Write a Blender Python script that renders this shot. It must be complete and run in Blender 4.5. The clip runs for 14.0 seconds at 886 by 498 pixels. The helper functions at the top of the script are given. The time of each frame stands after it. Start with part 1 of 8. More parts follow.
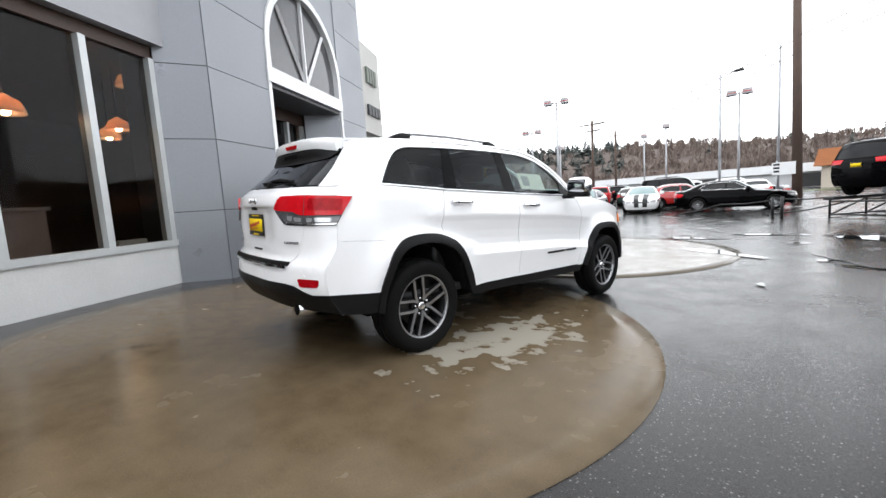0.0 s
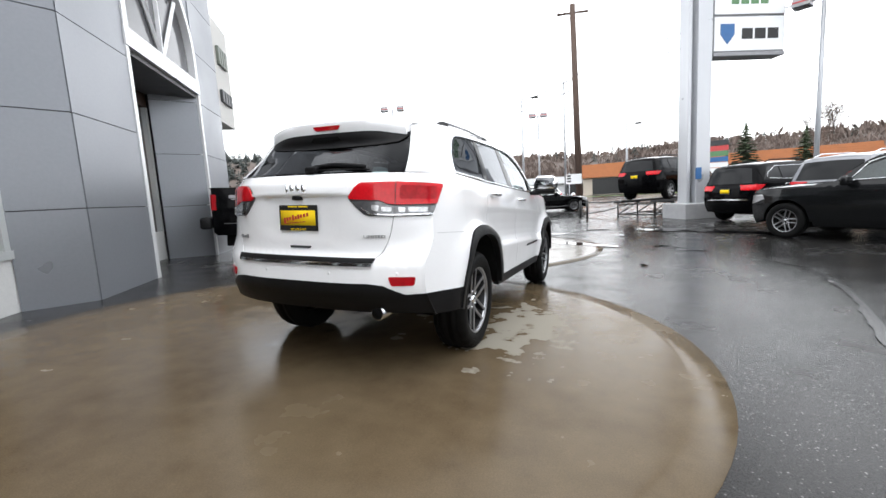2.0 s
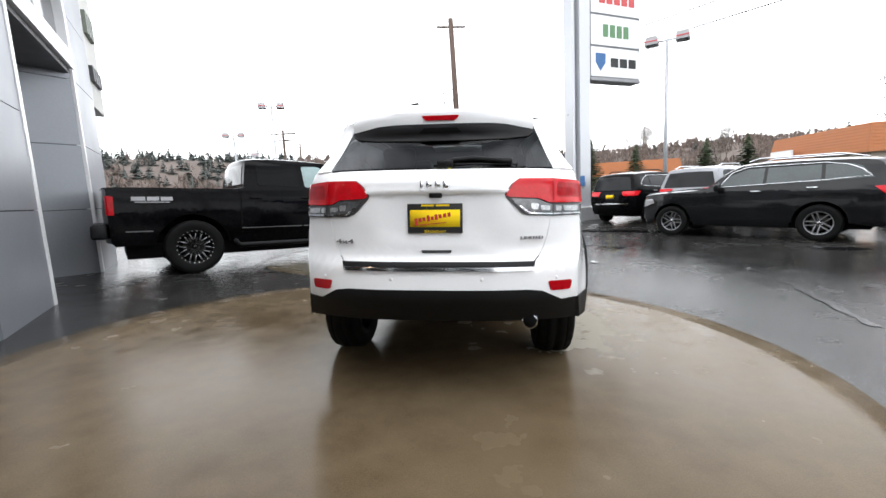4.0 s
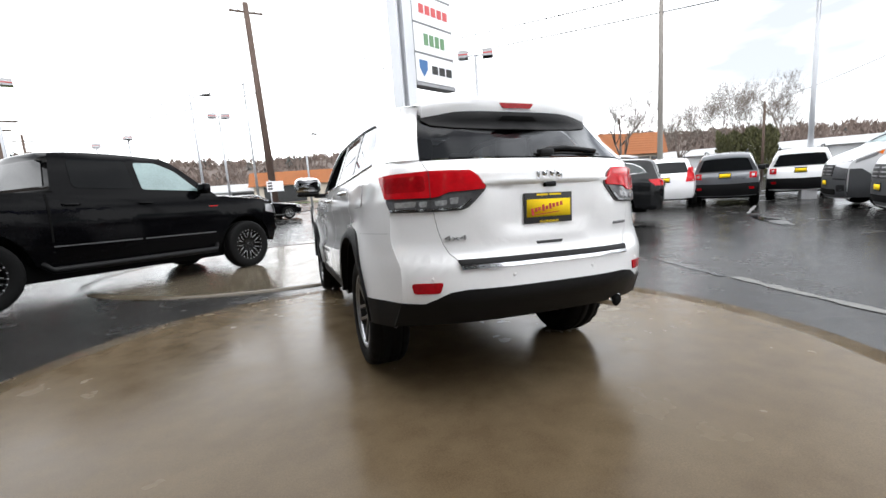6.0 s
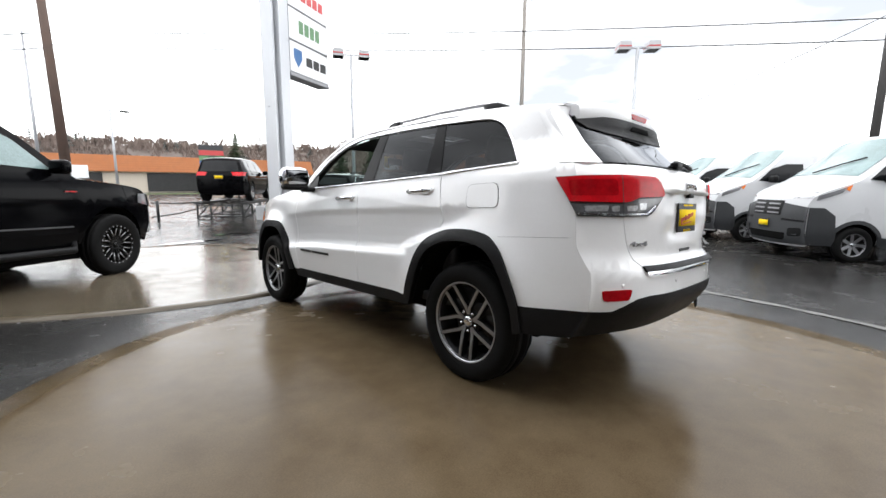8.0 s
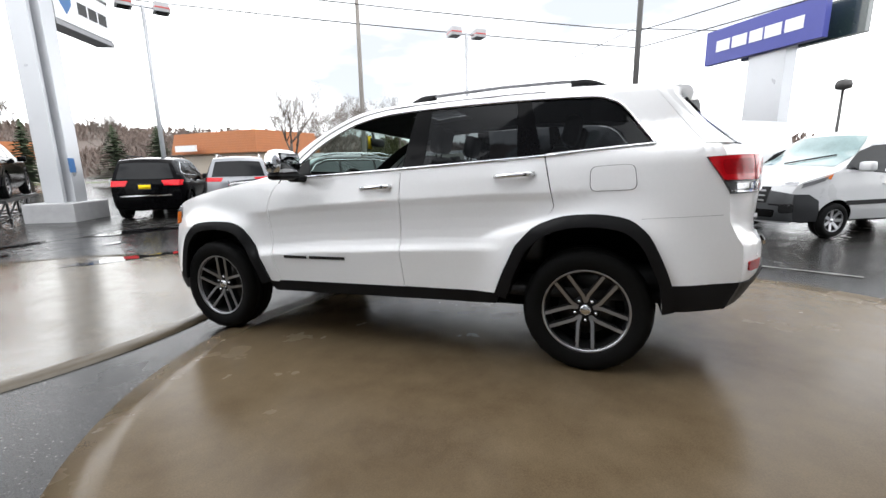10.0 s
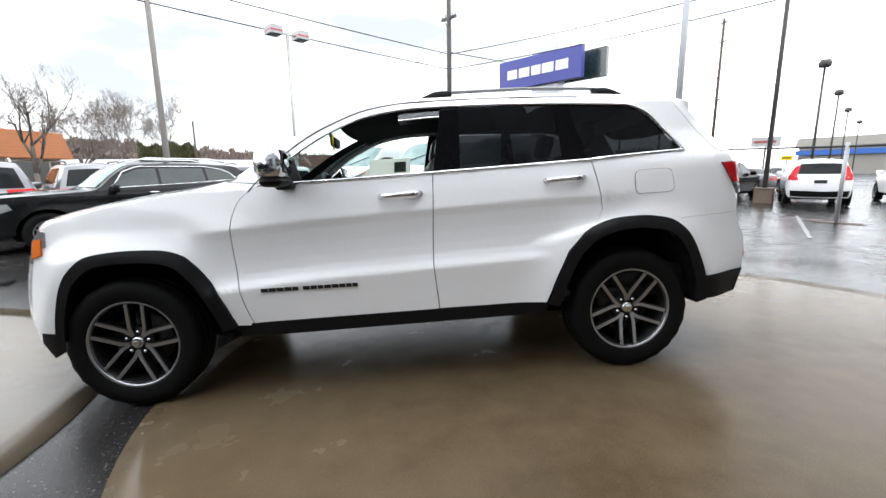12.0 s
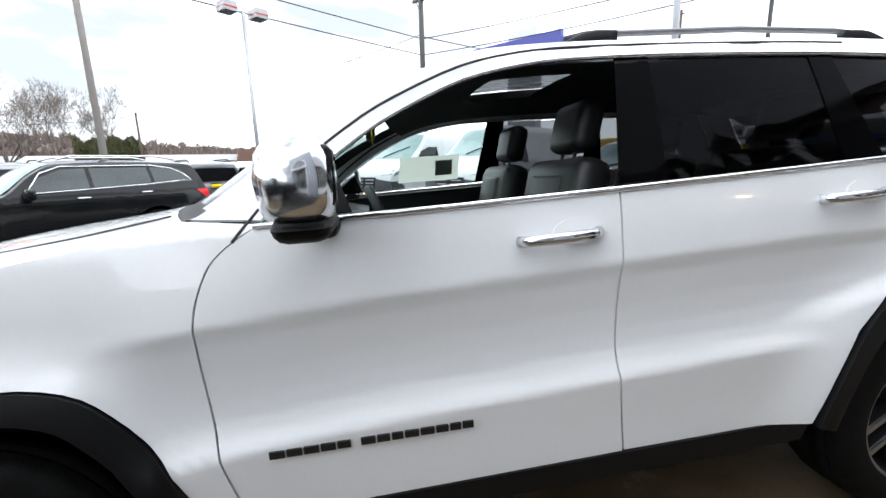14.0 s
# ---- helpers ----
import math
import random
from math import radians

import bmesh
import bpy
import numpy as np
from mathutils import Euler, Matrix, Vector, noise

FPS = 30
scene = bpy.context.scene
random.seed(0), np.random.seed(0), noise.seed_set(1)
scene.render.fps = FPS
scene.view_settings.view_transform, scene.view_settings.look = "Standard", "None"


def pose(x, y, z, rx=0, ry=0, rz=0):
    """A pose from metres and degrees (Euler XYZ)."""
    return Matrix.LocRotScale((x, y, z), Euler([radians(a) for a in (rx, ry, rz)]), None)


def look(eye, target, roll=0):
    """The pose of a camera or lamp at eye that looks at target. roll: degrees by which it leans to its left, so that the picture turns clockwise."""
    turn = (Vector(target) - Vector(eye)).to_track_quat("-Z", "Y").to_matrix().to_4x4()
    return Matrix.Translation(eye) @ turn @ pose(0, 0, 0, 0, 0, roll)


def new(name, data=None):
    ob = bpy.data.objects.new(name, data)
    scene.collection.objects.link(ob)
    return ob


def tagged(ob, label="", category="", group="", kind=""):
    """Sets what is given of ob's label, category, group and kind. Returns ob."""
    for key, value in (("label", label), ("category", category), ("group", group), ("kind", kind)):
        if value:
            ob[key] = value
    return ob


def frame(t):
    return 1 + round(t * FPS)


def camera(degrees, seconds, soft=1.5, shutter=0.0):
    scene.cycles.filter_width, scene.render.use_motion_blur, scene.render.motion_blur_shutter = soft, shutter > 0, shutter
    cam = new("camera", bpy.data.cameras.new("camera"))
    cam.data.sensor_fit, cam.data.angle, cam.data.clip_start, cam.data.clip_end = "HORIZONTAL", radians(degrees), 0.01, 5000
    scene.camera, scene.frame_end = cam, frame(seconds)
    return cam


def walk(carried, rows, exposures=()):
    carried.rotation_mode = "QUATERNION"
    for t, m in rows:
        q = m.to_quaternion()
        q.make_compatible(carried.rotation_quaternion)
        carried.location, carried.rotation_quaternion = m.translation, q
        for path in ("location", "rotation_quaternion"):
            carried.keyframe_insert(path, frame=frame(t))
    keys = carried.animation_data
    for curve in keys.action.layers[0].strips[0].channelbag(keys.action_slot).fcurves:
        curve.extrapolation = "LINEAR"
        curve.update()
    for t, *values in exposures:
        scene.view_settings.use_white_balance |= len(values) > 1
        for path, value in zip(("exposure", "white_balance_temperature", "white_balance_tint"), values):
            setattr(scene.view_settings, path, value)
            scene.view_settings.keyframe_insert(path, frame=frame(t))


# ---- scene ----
cam = camera(92.5, 14.0)
PATH = [
    (0, (3.442, -3.497, 1.207), (1.96, -2.171, 0.984), -3.7),
    (0.5, (3.165, -3.856, 1.217), (1.874, -2.351, 0.96), -3.5),
    (1, (2.763, -4.074, 1.203), (1.605, -2.464, 0.95), -3.9),
    (1.5, (2.367, -4.288, 1.206), (1.37, -2.57, 0.973), -3.9),
    (2, (1.945, -4.481, 1.21), (1.151, -2.662, 0.959), -3.3),
    (2.5, (1.497, -4.563, 1.217), (0.825, -2.699, 0.946), -3.1),
    (3, (1.087, -4.7, 1.23), (0.643, -2.769, 0.957), -3.2),
    (3.2, (0.925, -4.718, 1.241), (0.535, -2.773, 0.985), -3.4),
    (5.3, (-0.767, -4.497, 1.259), (-0.385, -2.552, 0.988), -2.1),
    (5.5, (-0.947, -4.456, 1.259), (-0.435, -2.543, 0.979), -2.6),
    (6, (-1.327, -4.298, 1.295), (-0.623, -2.452, 0.984), -4.1),
    (6.5, (-1.68, -4.056, 1.306), (-0.874, -2.257, 0.968), -2.8),
    (7, (-2.078, -3.817, 1.316), (-1.052, -2.133, 0.978), -1.8),
    (7.5, (-2.393, -3.477, 1.302), (-1.266, -1.859, 0.963), -3.1),
    (8, (-2.687, -3.184, 1.306), (-1.328, -1.748, 1.001), 0.4),
    (8.2, (-2.82, -3.068, 1.32), (-1.365, -1.738, 0.983), 0.1),
    (10.3, (-3.392, -1.315, 1.335), (-1.526, -0.682, 0.996), -0.6),
    (10.5, (-3.403, -1.183, 1.331), (-1.508, -0.618, 1.034), -0.3),
    (11, (-3.475, -0.792, 1.315), (-1.525, -0.507, 0.979), -0.0),
    (11.5, (-3.4, -0.425, 1.311), (-1.44, -0.365, 0.921), -0.6),
    (12, (-3.261, -0.099, 1.31), (-1.3, -0.257, 0.948), -0.7),
    (12.5, (-3.088, 0.206, 1.325), (-1.144, -0.041, 0.926), -0.5),
    (13, (-2.705, 0.342, 1.337), (-0.746, 0.112, 1.005), -0.2),
    (13.5, (-2.308, 0.423, 1.36), (-0.363, 0.132, 0.998), -1.1),
    (14, (-1.906, 0.442, 1.386), (0.027, 0.122, 0.985), -1.5),
]
EXPOSURES = [(0.0, 0.50, 6350, 9), (3.0, 0.68, 6350, 9), (5.5, 0.78, 6400, 9), (8.0, 0.76, 6450, 9), (11.0, 0.80, 6400, 9), (14.0, 0.80, 6150, 8)]
walk(cam, [(t, look(eye, target, roll)) for t, eye, target, roll in PATH], EXPOSURES)

# ---- world, sun, exposure ----
world = bpy.data.worlds.new("overcast_sky")
scene.world = world
world.use_nodes = True
wn, wl = world.node_tree.nodes, world.node_tree.links
wn.clear()
w_out = wn.new("ShaderNodeOutputWorld")
w_bg = wn.new("ShaderNodeBackground")
w_sky = wn.new("ShaderNodeTexSky")
w_sky.sky_type = "NISHITA"
w_sky.sun_disc = False
w_sky.sun_elevation = radians(73)
w_sky.sun_rotation = radians(135)
w_scale = wn.new("ShaderNodeVectorMath")
w_scale.operation = "SCALE"
w_scale.inputs[3].default_value = 0.10
w_co = wn.new("ShaderNodeTexCoord")
w_map = wn.new("ShaderNodeMapping")
w_map.inputs["Scale"].default_value = (1.0, 1.0, 3.2)
w_noise = wn.new("ShaderNodeTexNoise")
w_noise.inputs["Scale"].default_value = 1.7
w_noise.inputs["Detail"].default_value = 6.0
w_noise.inputs["Roughness"].default_value = 0.45
w_ramp = wn.new("ShaderNodeValToRGB")
w_ramp.color_ramp.elements[0].position = 0.34
w_ramp.color_ramp.elements[0].color = (0.300, 0.306, 0.320, 1)
w_ramp.color_ramp.elements[1].position = 0.54
w_ramp.color_ramp.elements[1].color = (1.14, 1.14, 1.15, 1)
w_mix = wn.new("ShaderNodeMix")
w_mix.data_type = "RGBA"
w_mix.inputs[0].default_value = 0.90
wl.new(w_co.outputs["Generated"], w_map.inputs["Vector"])
wl.new(w_map.outputs[0], w_noise.inputs["Vector"])
wl.new(w_noise.outputs["Fac"], w_ramp.inputs["Fac"])
wl.new(w_sky.outputs[0], w_scale.inputs[0])
wl.new(w_scale.outputs[0], w_mix.inputs[6])
wl.new(w_ramp.outputs[0], w_mix.inputs[7])
wl.new(w_mix.outputs[2], w_bg.inputs["Color"])
wl.new(w_bg.outputs[0], w_out.inputs[0])
w_bg.inputs["Strength"].default_value = 1.80

sun = new("sun", bpy.data.lights.new("sun", "SUN"))
sun.data.energy = 0.5
sun.data.angle = radians(40)
sun.data.color = (1.0, 0.98, 0.955)
sun.matrix_world = look((2.0, -2.0, 9.5), (0, 0, 0))


# ---- materials ----
def mat(name, col, rough=0.5, metal=0.0, var=0.12, scale=5.0, bump=0.0, coat=0.0, fine=60.0, rvar=0.1, spec=0.5, rand=0.0):
    """A surface with colour and gloss that vary at two scales."""
    m = bpy.data.materials.new(name)
    m.use_nodes = True
    n, k = m.node_tree.nodes, m.node_tree.links
    b = n["Principled BSDF"]
    b.inputs["Metallic"].default_value = metal
    b.inputs["Coat Weight"].default_value = coat
    b.inputs["Specular IOR Level"].default_value = spec
    b.inputs["Coat Roughness"].default_value = 0.04
    co = n.new("ShaderNodeTexCoord")
    n1, n2 = n.new("ShaderNodeTexNoise"), n.new("ShaderNodeTexNoise")
    n1.inputs["Scale"].default_value, n2.inputs["Scale"].default_value = scale, fine
    n1.inputs["Detail"].default_value, n2.inputs["Detail"].default_value = 4, 3
    k.new(co.outputs["Object"], n1.inputs["Vector"])
    k.new(co.outputs["Object"], n2.inputs["Vector"])
    add = n.new("ShaderNodeMath")
    add.operation = "MULTIPLY_ADD"
    add.inputs[1].default_value = 0.5
    k.new(n2.outputs["Fac"], add.inputs[0])
    half = n.new("ShaderNodeMath")
    half.operation = "MULTIPLY"
    half.inputs[1].default_value = 0.5
    k.new(n1.outputs["Fac"], half.inputs[0])
    k.new(half.outputs[0], add.inputs[2])
    span = n.new("ShaderNodeMapRange")
    span.inputs["From Min"].default_value, span.inputs["From Max"].default_value = 0.3, 0.7
    span.inputs["To Min"].default_value, span.inputs["To Max"].default_value = 1 - var, 1 + var
    k.new(add.outputs[0], span.inputs["Value"])
    mul = n.new("ShaderNodeVectorMath")
    mul.operation = "SCALE"
    mul.inputs[0].default_value = col
    k.new(span.outputs[0], mul.inputs[3])
    last = mul.outputs[0]
    if rand:
        geo = n.new("ShaderNodeNewGeometry")
        rr = n.new("ShaderNodeMapRange")
        rr.inputs["To Min"].default_value, rr.inputs["To Max"].default_value = 1 - rand, 1 + rand
        k.new(geo.outputs["Random Per Island"], rr.inputs["Value"])
        m2 = n.new("ShaderNodeVectorMath")
        m2.operation = "SCALE"
        k.new(last, m2.inputs[0])
        k.new(rr.outputs[0], m2.inputs[3])
        last = m2.outputs[0]
    k.new(last, b.inputs["Base Color"])
    rs = n.new("ShaderNodeMapRange")
    rs.inputs["From Min"].default_value, rs.inputs["From Max"].default_value = 0.3, 0.7
    rs.inputs["To Min"].default_value = max(0.02, rough * (1 - rvar))
    rs.inputs["To Max"].default_value = min(1.0, rough * (1 + rvar))
    k.new(n1.outputs["Fac"], rs.inputs["Value"])
    k.new(rs.outputs[0], b.inputs["Roughness"])
    if bump:
        bp = n.new("ShaderNodeBump")
        bp.inputs["Strength"].default_value = bump
        bp.inputs["Distance"].default_value = 0.01
        k.new(n2.outputs["Fac"], bp.inputs["Height"])
        k.new(bp.outputs[0], b.inputs["Normal"])
    return m


def glass(name, tint, gloss_rough=0.02, ior=1.5):
    """A thin pane: what is behind shows through the tint, and the front reflects by Fresnel."""
    m = bpy.data.materials.new(name)
    m.use_nodes = True
    n, k = m.node_tree.nodes, m.node_tree.links
    n.remove(n["Principled BSDF"])
    out = n["Material Output"]
    tr, gl, mx, lw = (n.new("ShaderNodeBsdfTransparent"), n.new("ShaderNodeBsdfGlossy"), n.new("ShaderNodeMixShader"), n.new("ShaderNodeLayerWeight"))
    tr.inputs["Color"].default_value = (*tint, 1)
    gl.inputs["Roughness"].default_value = gloss_rough
    gl.inputs["Color"].default_value = (0.95, 0.97, 1.0, 1)
    lw.inputs["Blend"].default_value = 0.5
    f0 = ((ior - 1) / (ior + 1)) ** 2
    pw, ma = n.new("ShaderNodeMath"), n.new("ShaderNodeMath")
    pw.operation, ma.operation = "POWER", "MULTIPLY_ADD"
    pw.inputs[1].default_value = 5.0
    ma.inputs[1].default_value, ma.inputs[2].default_value = 1 - f0, f0
    k.new(lw.outputs["Facing"], pw.inputs[0])
    k.new(pw.outputs[0], ma.inputs[0])
    k.new(ma.outputs[0], mx.inputs[0])
    k.new(tr.outputs[0], mx.inputs[1])
    k.new(gl.outputs[0], mx.inputs[2])
    k.new(mx.outputs[0], out.inputs[0])
    return m


WHITE = mat("white_paint", (0.88, 0.88, 0.885), 0.22, var=0.015, scale=2, coat=0.9, rvar=0.15)
VANWHITE = mat("van_white_paint", (0.56, 0.565, 0.575), 0.3, var=0.03, scale=2, coat=0.5)
BLACKP = mat("black_paint", (0.0018, 0.0018, 0.0022), 0.08, var=0.3, coat=0.0, spec=0.075)
CHARCOALP = mat("charcoal_black_paint", (0.007, 0.0075, 0.008), 0.10, var=0.2, coat=0.0, spec=0.33)
SILVERP = mat("silver_paint", (0.19, 0.195, 0.21), 0.3, metal=0.6, var=0.05, coat=0.8)
GREYP = mat("grey_paint", (0.10, 0.105, 0.115), 0.3, metal=0.4, var=0.06, coat=0.9)
REDP = mat("red_paint", (0.40, 0.02, 0.02), 0.25, var=0.05, coat=0.9)
GREENP = mat("dark_green_paint", (0.02, 0.035, 0.03), 0.25, var=0.05, coat=0.9)
BLUEP = mat("blue_paint", (0.03, 0.05, 0.12), 0.25, var=0.05, coat=0.9)
PLASTIC = mat("black_plastic", (0.006, 0.006, 0.0065), 0.5, var=0.2, bump=0.12, fine=300, spec=0.2)
BLACKWHEEL = mat("gloss_black_wheel", (0.006, 0.006, 0.006), 0.25, var=0.2)
DARKPL = mat("dark_grey_plastic", (0.035, 0.037, 0.04), 0.5, var=0.2, bump=0.1, fine=250)
DISC = mat("brake_steel", (0.08, 0.075, 0.07), 0.45, metal=0.7, var=0.3)
# mirror silver darkened in its colour to imitate a dark reflected view
MIRROR = mat("darkened_mirror", (0.16, 0.165, 0.17), 0.03, metal=1.0, var=0.02)


def paper(name, col):
    """Thin paper that daylight shines through."""
    m = mat(name, col, 0.8, var=0.05)
    n, k = m.node_tree.nodes, m.node_tree.links
    tr, mx = n.new("ShaderNodeBsdfTranslucent"), n.new("ShaderNodeMixShader")
    tr.inputs["Color"].default_value = (*col, 1)
    mx.inputs[0].default_value = 0.5
    k.new(n["Principled BSDF"].outputs[0], mx.inputs[1])
    k.new(tr.outputs[0], mx.inputs[2])
    k.new(mx.outputs[0], n["Material Output"].inputs[0])
    return m


STICKER = paper("price_sheet_paper", (0.80, 0.82, 0.72))
WELL = mat("wheel_well_black", (0.004, 0.004, 0.004), 0.9, var=0.3, spec=0.1)
RUBBER = mat("tyre_rubber", (0.006, 0.006, 0.006), 0.65, var=0.25, bump=0.2, fine=120, spec=0.10)
ALLOY = mat("machined_alloy", (0.40, 0.405, 0.42), 0.30, metal=0.9, var=0.08)
POCKET = mat("grey_wheel_pocket", (0.014, 0.014, 0.015), 0.5, metal=0.5, var=0.1)
CHROME = mat("chrome", (0.76, 0.77, 0.79), 0.13, metal=1.0, var=0.03)
STEEL = mat("grey_steel", (0.26, 0.26, 0.27), 0.45, metal=0.6, var=0.15)
DIMSTEEL = mat("dull_grey_strip", (0.10, 0.10, 0.105), 0.4, metal=0.6, var=0.15)
LEATHER = mat("black_leather", (0.014, 0.014, 0.015), 0.42, var=0.2, bump=0.2, fine=200)
SEATGREY = mat("grey_seat_leather", (0.055, 0.058, 0.056), 0.5, var=0.15, bump=0.2, fine=200)
DASH = mat("dashboard_vinyl", (0.012, 0.012, 0.013), 0.6, var=0.2, bump=0.1)
HEADLINER = mat("dark_headliner", (0.02, 0.02, 0.02), 0.95, var=0.1)
REDLENS = mat("red_lens", (0.56, 0.006, 0.012), 0.10, var=0.18, scale=14, spec=0.4)
DEEPRED = mat("dark_red_reflector", (0.36, 0.003, 0.007), 0.15, var=0.3, scale=20, spec=0.2)
LAMPBOX = mat("lamp_housing_grey", (0.05, 0.05, 0.052), 0.3, var=0.2)
LAMPCLEAR = mat("smoked_clear_lens", (0.11, 0.11, 0.115), 0.10, metal=0.3, var=0.3, scale=45, coat=0.6)
LENSBRIGHT = mat("lens_bright_facet", (0.55, 0.56, 0.57), 0.18, metal=0.6, var=0.4, scale=70, coat=0.6)
CLEARLENS = mat("clear_lens", (0.34, 0.34, 0.35), 0.12, metal=0.5, var=0.12, scale=30, coat=1.0)
AMBER = mat("amber_lens", (0.75, 0.17, 0.01), 0.15, var=0.15, spec=0.25)
DARKGLASS = mat("dark_vehicle_glass", (0.008, 0.009, 0.010), 0.03, var=0.2, coat=0.0, spec=0.20)
DEEPGLASS = mat("deep_tinted_glass", (0.004, 0.0045, 0.005), 0.04, var=0.2, spec=0.07)
# opaque grey-green paints in the light that these side windows reflect
SIDETEAL = mat("reflection_tinted_side_glass", (0.045, 0.055, 0.055), 0.04, var=0.4, scale=2)
# pale teal base colour stands for the bright reflection on these panes
TEALGLASS = mat("pale_reflection_glass", (0.22, 0.30, 0.30), 0.05, var=0.25, scale=3)
CLEAR = glass("clear_glass", (0.80, 0.88, 0.86))
SCREEN = glass("rain_wet_windscreen", (0.50, 0.60, 0.57), 0.06)
PRIVACY = glass("privacy_glass", (0.10, 0.105, 0.11), 0.02, 1.28)
SHOPGLASS = glass("shop_glass", (0.62, 0.60, 0.58), 0.015, 1.22)
YELLOW = mat("yellow_plate", (0.86, 0.60, 0.012), 0.75, var=0.03, spec=0.15)
REDINK = mat("red_ink", (0.45, 0.03, 0.02), 0.5, var=0.05)
BLACKINK = mat("black_ink", (0.01, 0.01, 0.01), 0.5, var=0.1)
GREYINK = mat("grey_ink", (0.22, 0.23, 0.22), 0.8, var=0.1)


# ---- small mesh tools ----
def finish(bm, name, material, smooth=True):
    me = bpy.data.meshes.new(name)
    bmesh.ops.recalc_face_normals(bm, faces=bm.faces)
    bm.to_mesh(me)
    bm.free()
    if smooth:
        me.shade_smooth()
    me.materials.append(material)
    return me


def part(name, data, material=None, parent=None, label="", smooth=True):
    """Links one mesh (a bmesh or mesh data) as ONE object under a thing or a part."""
    if isinstance(data, bmesh.types.BMesh):
        data = finish(data, name, material, smooth)
    ob = new(name, data)
    if parent is not None:
        ob.parent = parent
    if label:
        ob["label"] = label
    return ob


def thing(name, label, category, m=None, group="", kind=""):
    ob = tagged(new(name), label, category, group, kind)
    ob.empty_display_size = 0.2
    if m is not None:
        ob.matrix_basis = m
    return ob


def box(bm, lo, hi, m=None, bevel=0.0):
    r = bmesh.ops.create_cube(bm, size=1.0)
    c = [(a + b) / 2 for a, b in zip(lo, hi)]
    s = [b - a for a, b in zip(lo, hi)]
    t = Matrix.LocRotScale(c, None, s)
    bmesh.ops.transform(bm, matrix=t if m is None else m @ t, verts=r["verts"])
    if bevel:
        es = list({e for v in r["verts"] for e in v.link_edges})
        bmesh.ops.bevel(bm, geom=es, offset=bevel, segments=2, affect="EDGES", profile=0.6)
    return r["verts"]


def boxes(*specs, bevel=0.0):
    bm = bmesh.new()
    for lo, hi in specs:
        box(bm, lo, hi, bevel=bevel)
    return bm


def rod(bm, a, b, r0, r1=None, n=8):
    a, b = Vector(a), Vector(b)
    r1 = r0 if r1 is None else r1
    q = (b - a).to_track_quat("Z", "Y").to_matrix()
    rings = []
    for p, r in ((a, r0), (b, r1)):
        rings.append([bm.verts.new(p + q @ Vector((r * math.cos(2 * math.pi * i / n), r * math.sin(2 * math.pi * i / n), 0))) for i in range(n)])
    for i in range(n):
        bm.faces.new((rings[0][i], rings[0][(i + 1) % n], rings[1][(i + 1) % n], rings[1][i]))
    bm.faces.new(rings[0][::-1])
    bm.faces.new(rings[1])


def pipe(bm, pts, r, n=8):
    """A bent tube through the points."""
    pts = [Vector(p) for p in pts]
    rings = []
    for i, p in enumerate(pts):
        d = (pts[min(i + 1, len(pts) - 1)] - pts[max(i - 1, 0)]).normalized()
        q = d.to_track_quat("Z", "Y").to_matrix()
        rings.append([bm.verts.new(p + q @ Vector((r * math.cos(2 * math.pi * j / n), r * math.sin(2 * math.pi * j / n), 0))) for j in range(n)])
    for a, b in zip(rings, rings[1:]):
        # join each ring to the nearest turn of the next, so that the tube does not twist
        k = min(range(n), key=lambda s: sum((a[j].co - b[(j + s) % n].co).length for j in range(0, n, 2)))
        for j in range(n):
            bm.faces.new((a[j], a[(j + 1) % n], b[(j + 1 + k) % n], b[(j + k) % n]))
    bm.faces.new(rings[0][::-1])
    bm.faces.new(rings[-1])


def lathe(bm, prof, n=40, axis="x"):
    """Turns (radius, along) points round the axis."""
    rings = []
    for r, h in prof:
        ring = []
        for i in range(n):
            a = 2 * math.pi * i / n
            u, v = r * math.cos(a), r * math.sin(a)
            ring.append(bm.verts.new((h, u, v) if axis == "x" else (u, v, h)))
        rings.append(ring)
    for a, b in zip(rings, rings[1:]):
        for i in range(n):
            bm.faces.new((a[i], a[(i + 1) % n], b[(i + 1) % n], b[i]))
    return rings


def densify(poly, step):
    out = []
    for a, b in zip(poly, poly[1:] + poly[:1]):
        n = max(1, int(math.dist(a, b) / step))
        out += [(a[0] + (b[0] - a[0]) * i / n, a[1] + (b[1] - a[1]) * i / n) for i in range(n)]
    return out


def rounded(poly, r, n=4):
    """The polygon with its corners rounded by r."""
    out = []
    k = len(poly)
    for i in range(k):
        p, a, b = Vector(poly[i]), Vector(poly[i - 1]), Vector(poly[(i + 1) % k])
        da, db = (a - p), (b - p)
        q = min(r, da.length * 0.45, db.length * 0.45)
        s, e = p + da.normalized() * q, p + db.normalized() * q
        for j in range(n + 1):
            t = j / n
            out.append(tuple((1 - t) ** 2 * s + 2 * t * (1 - t) * p + t * t * e))
    return out


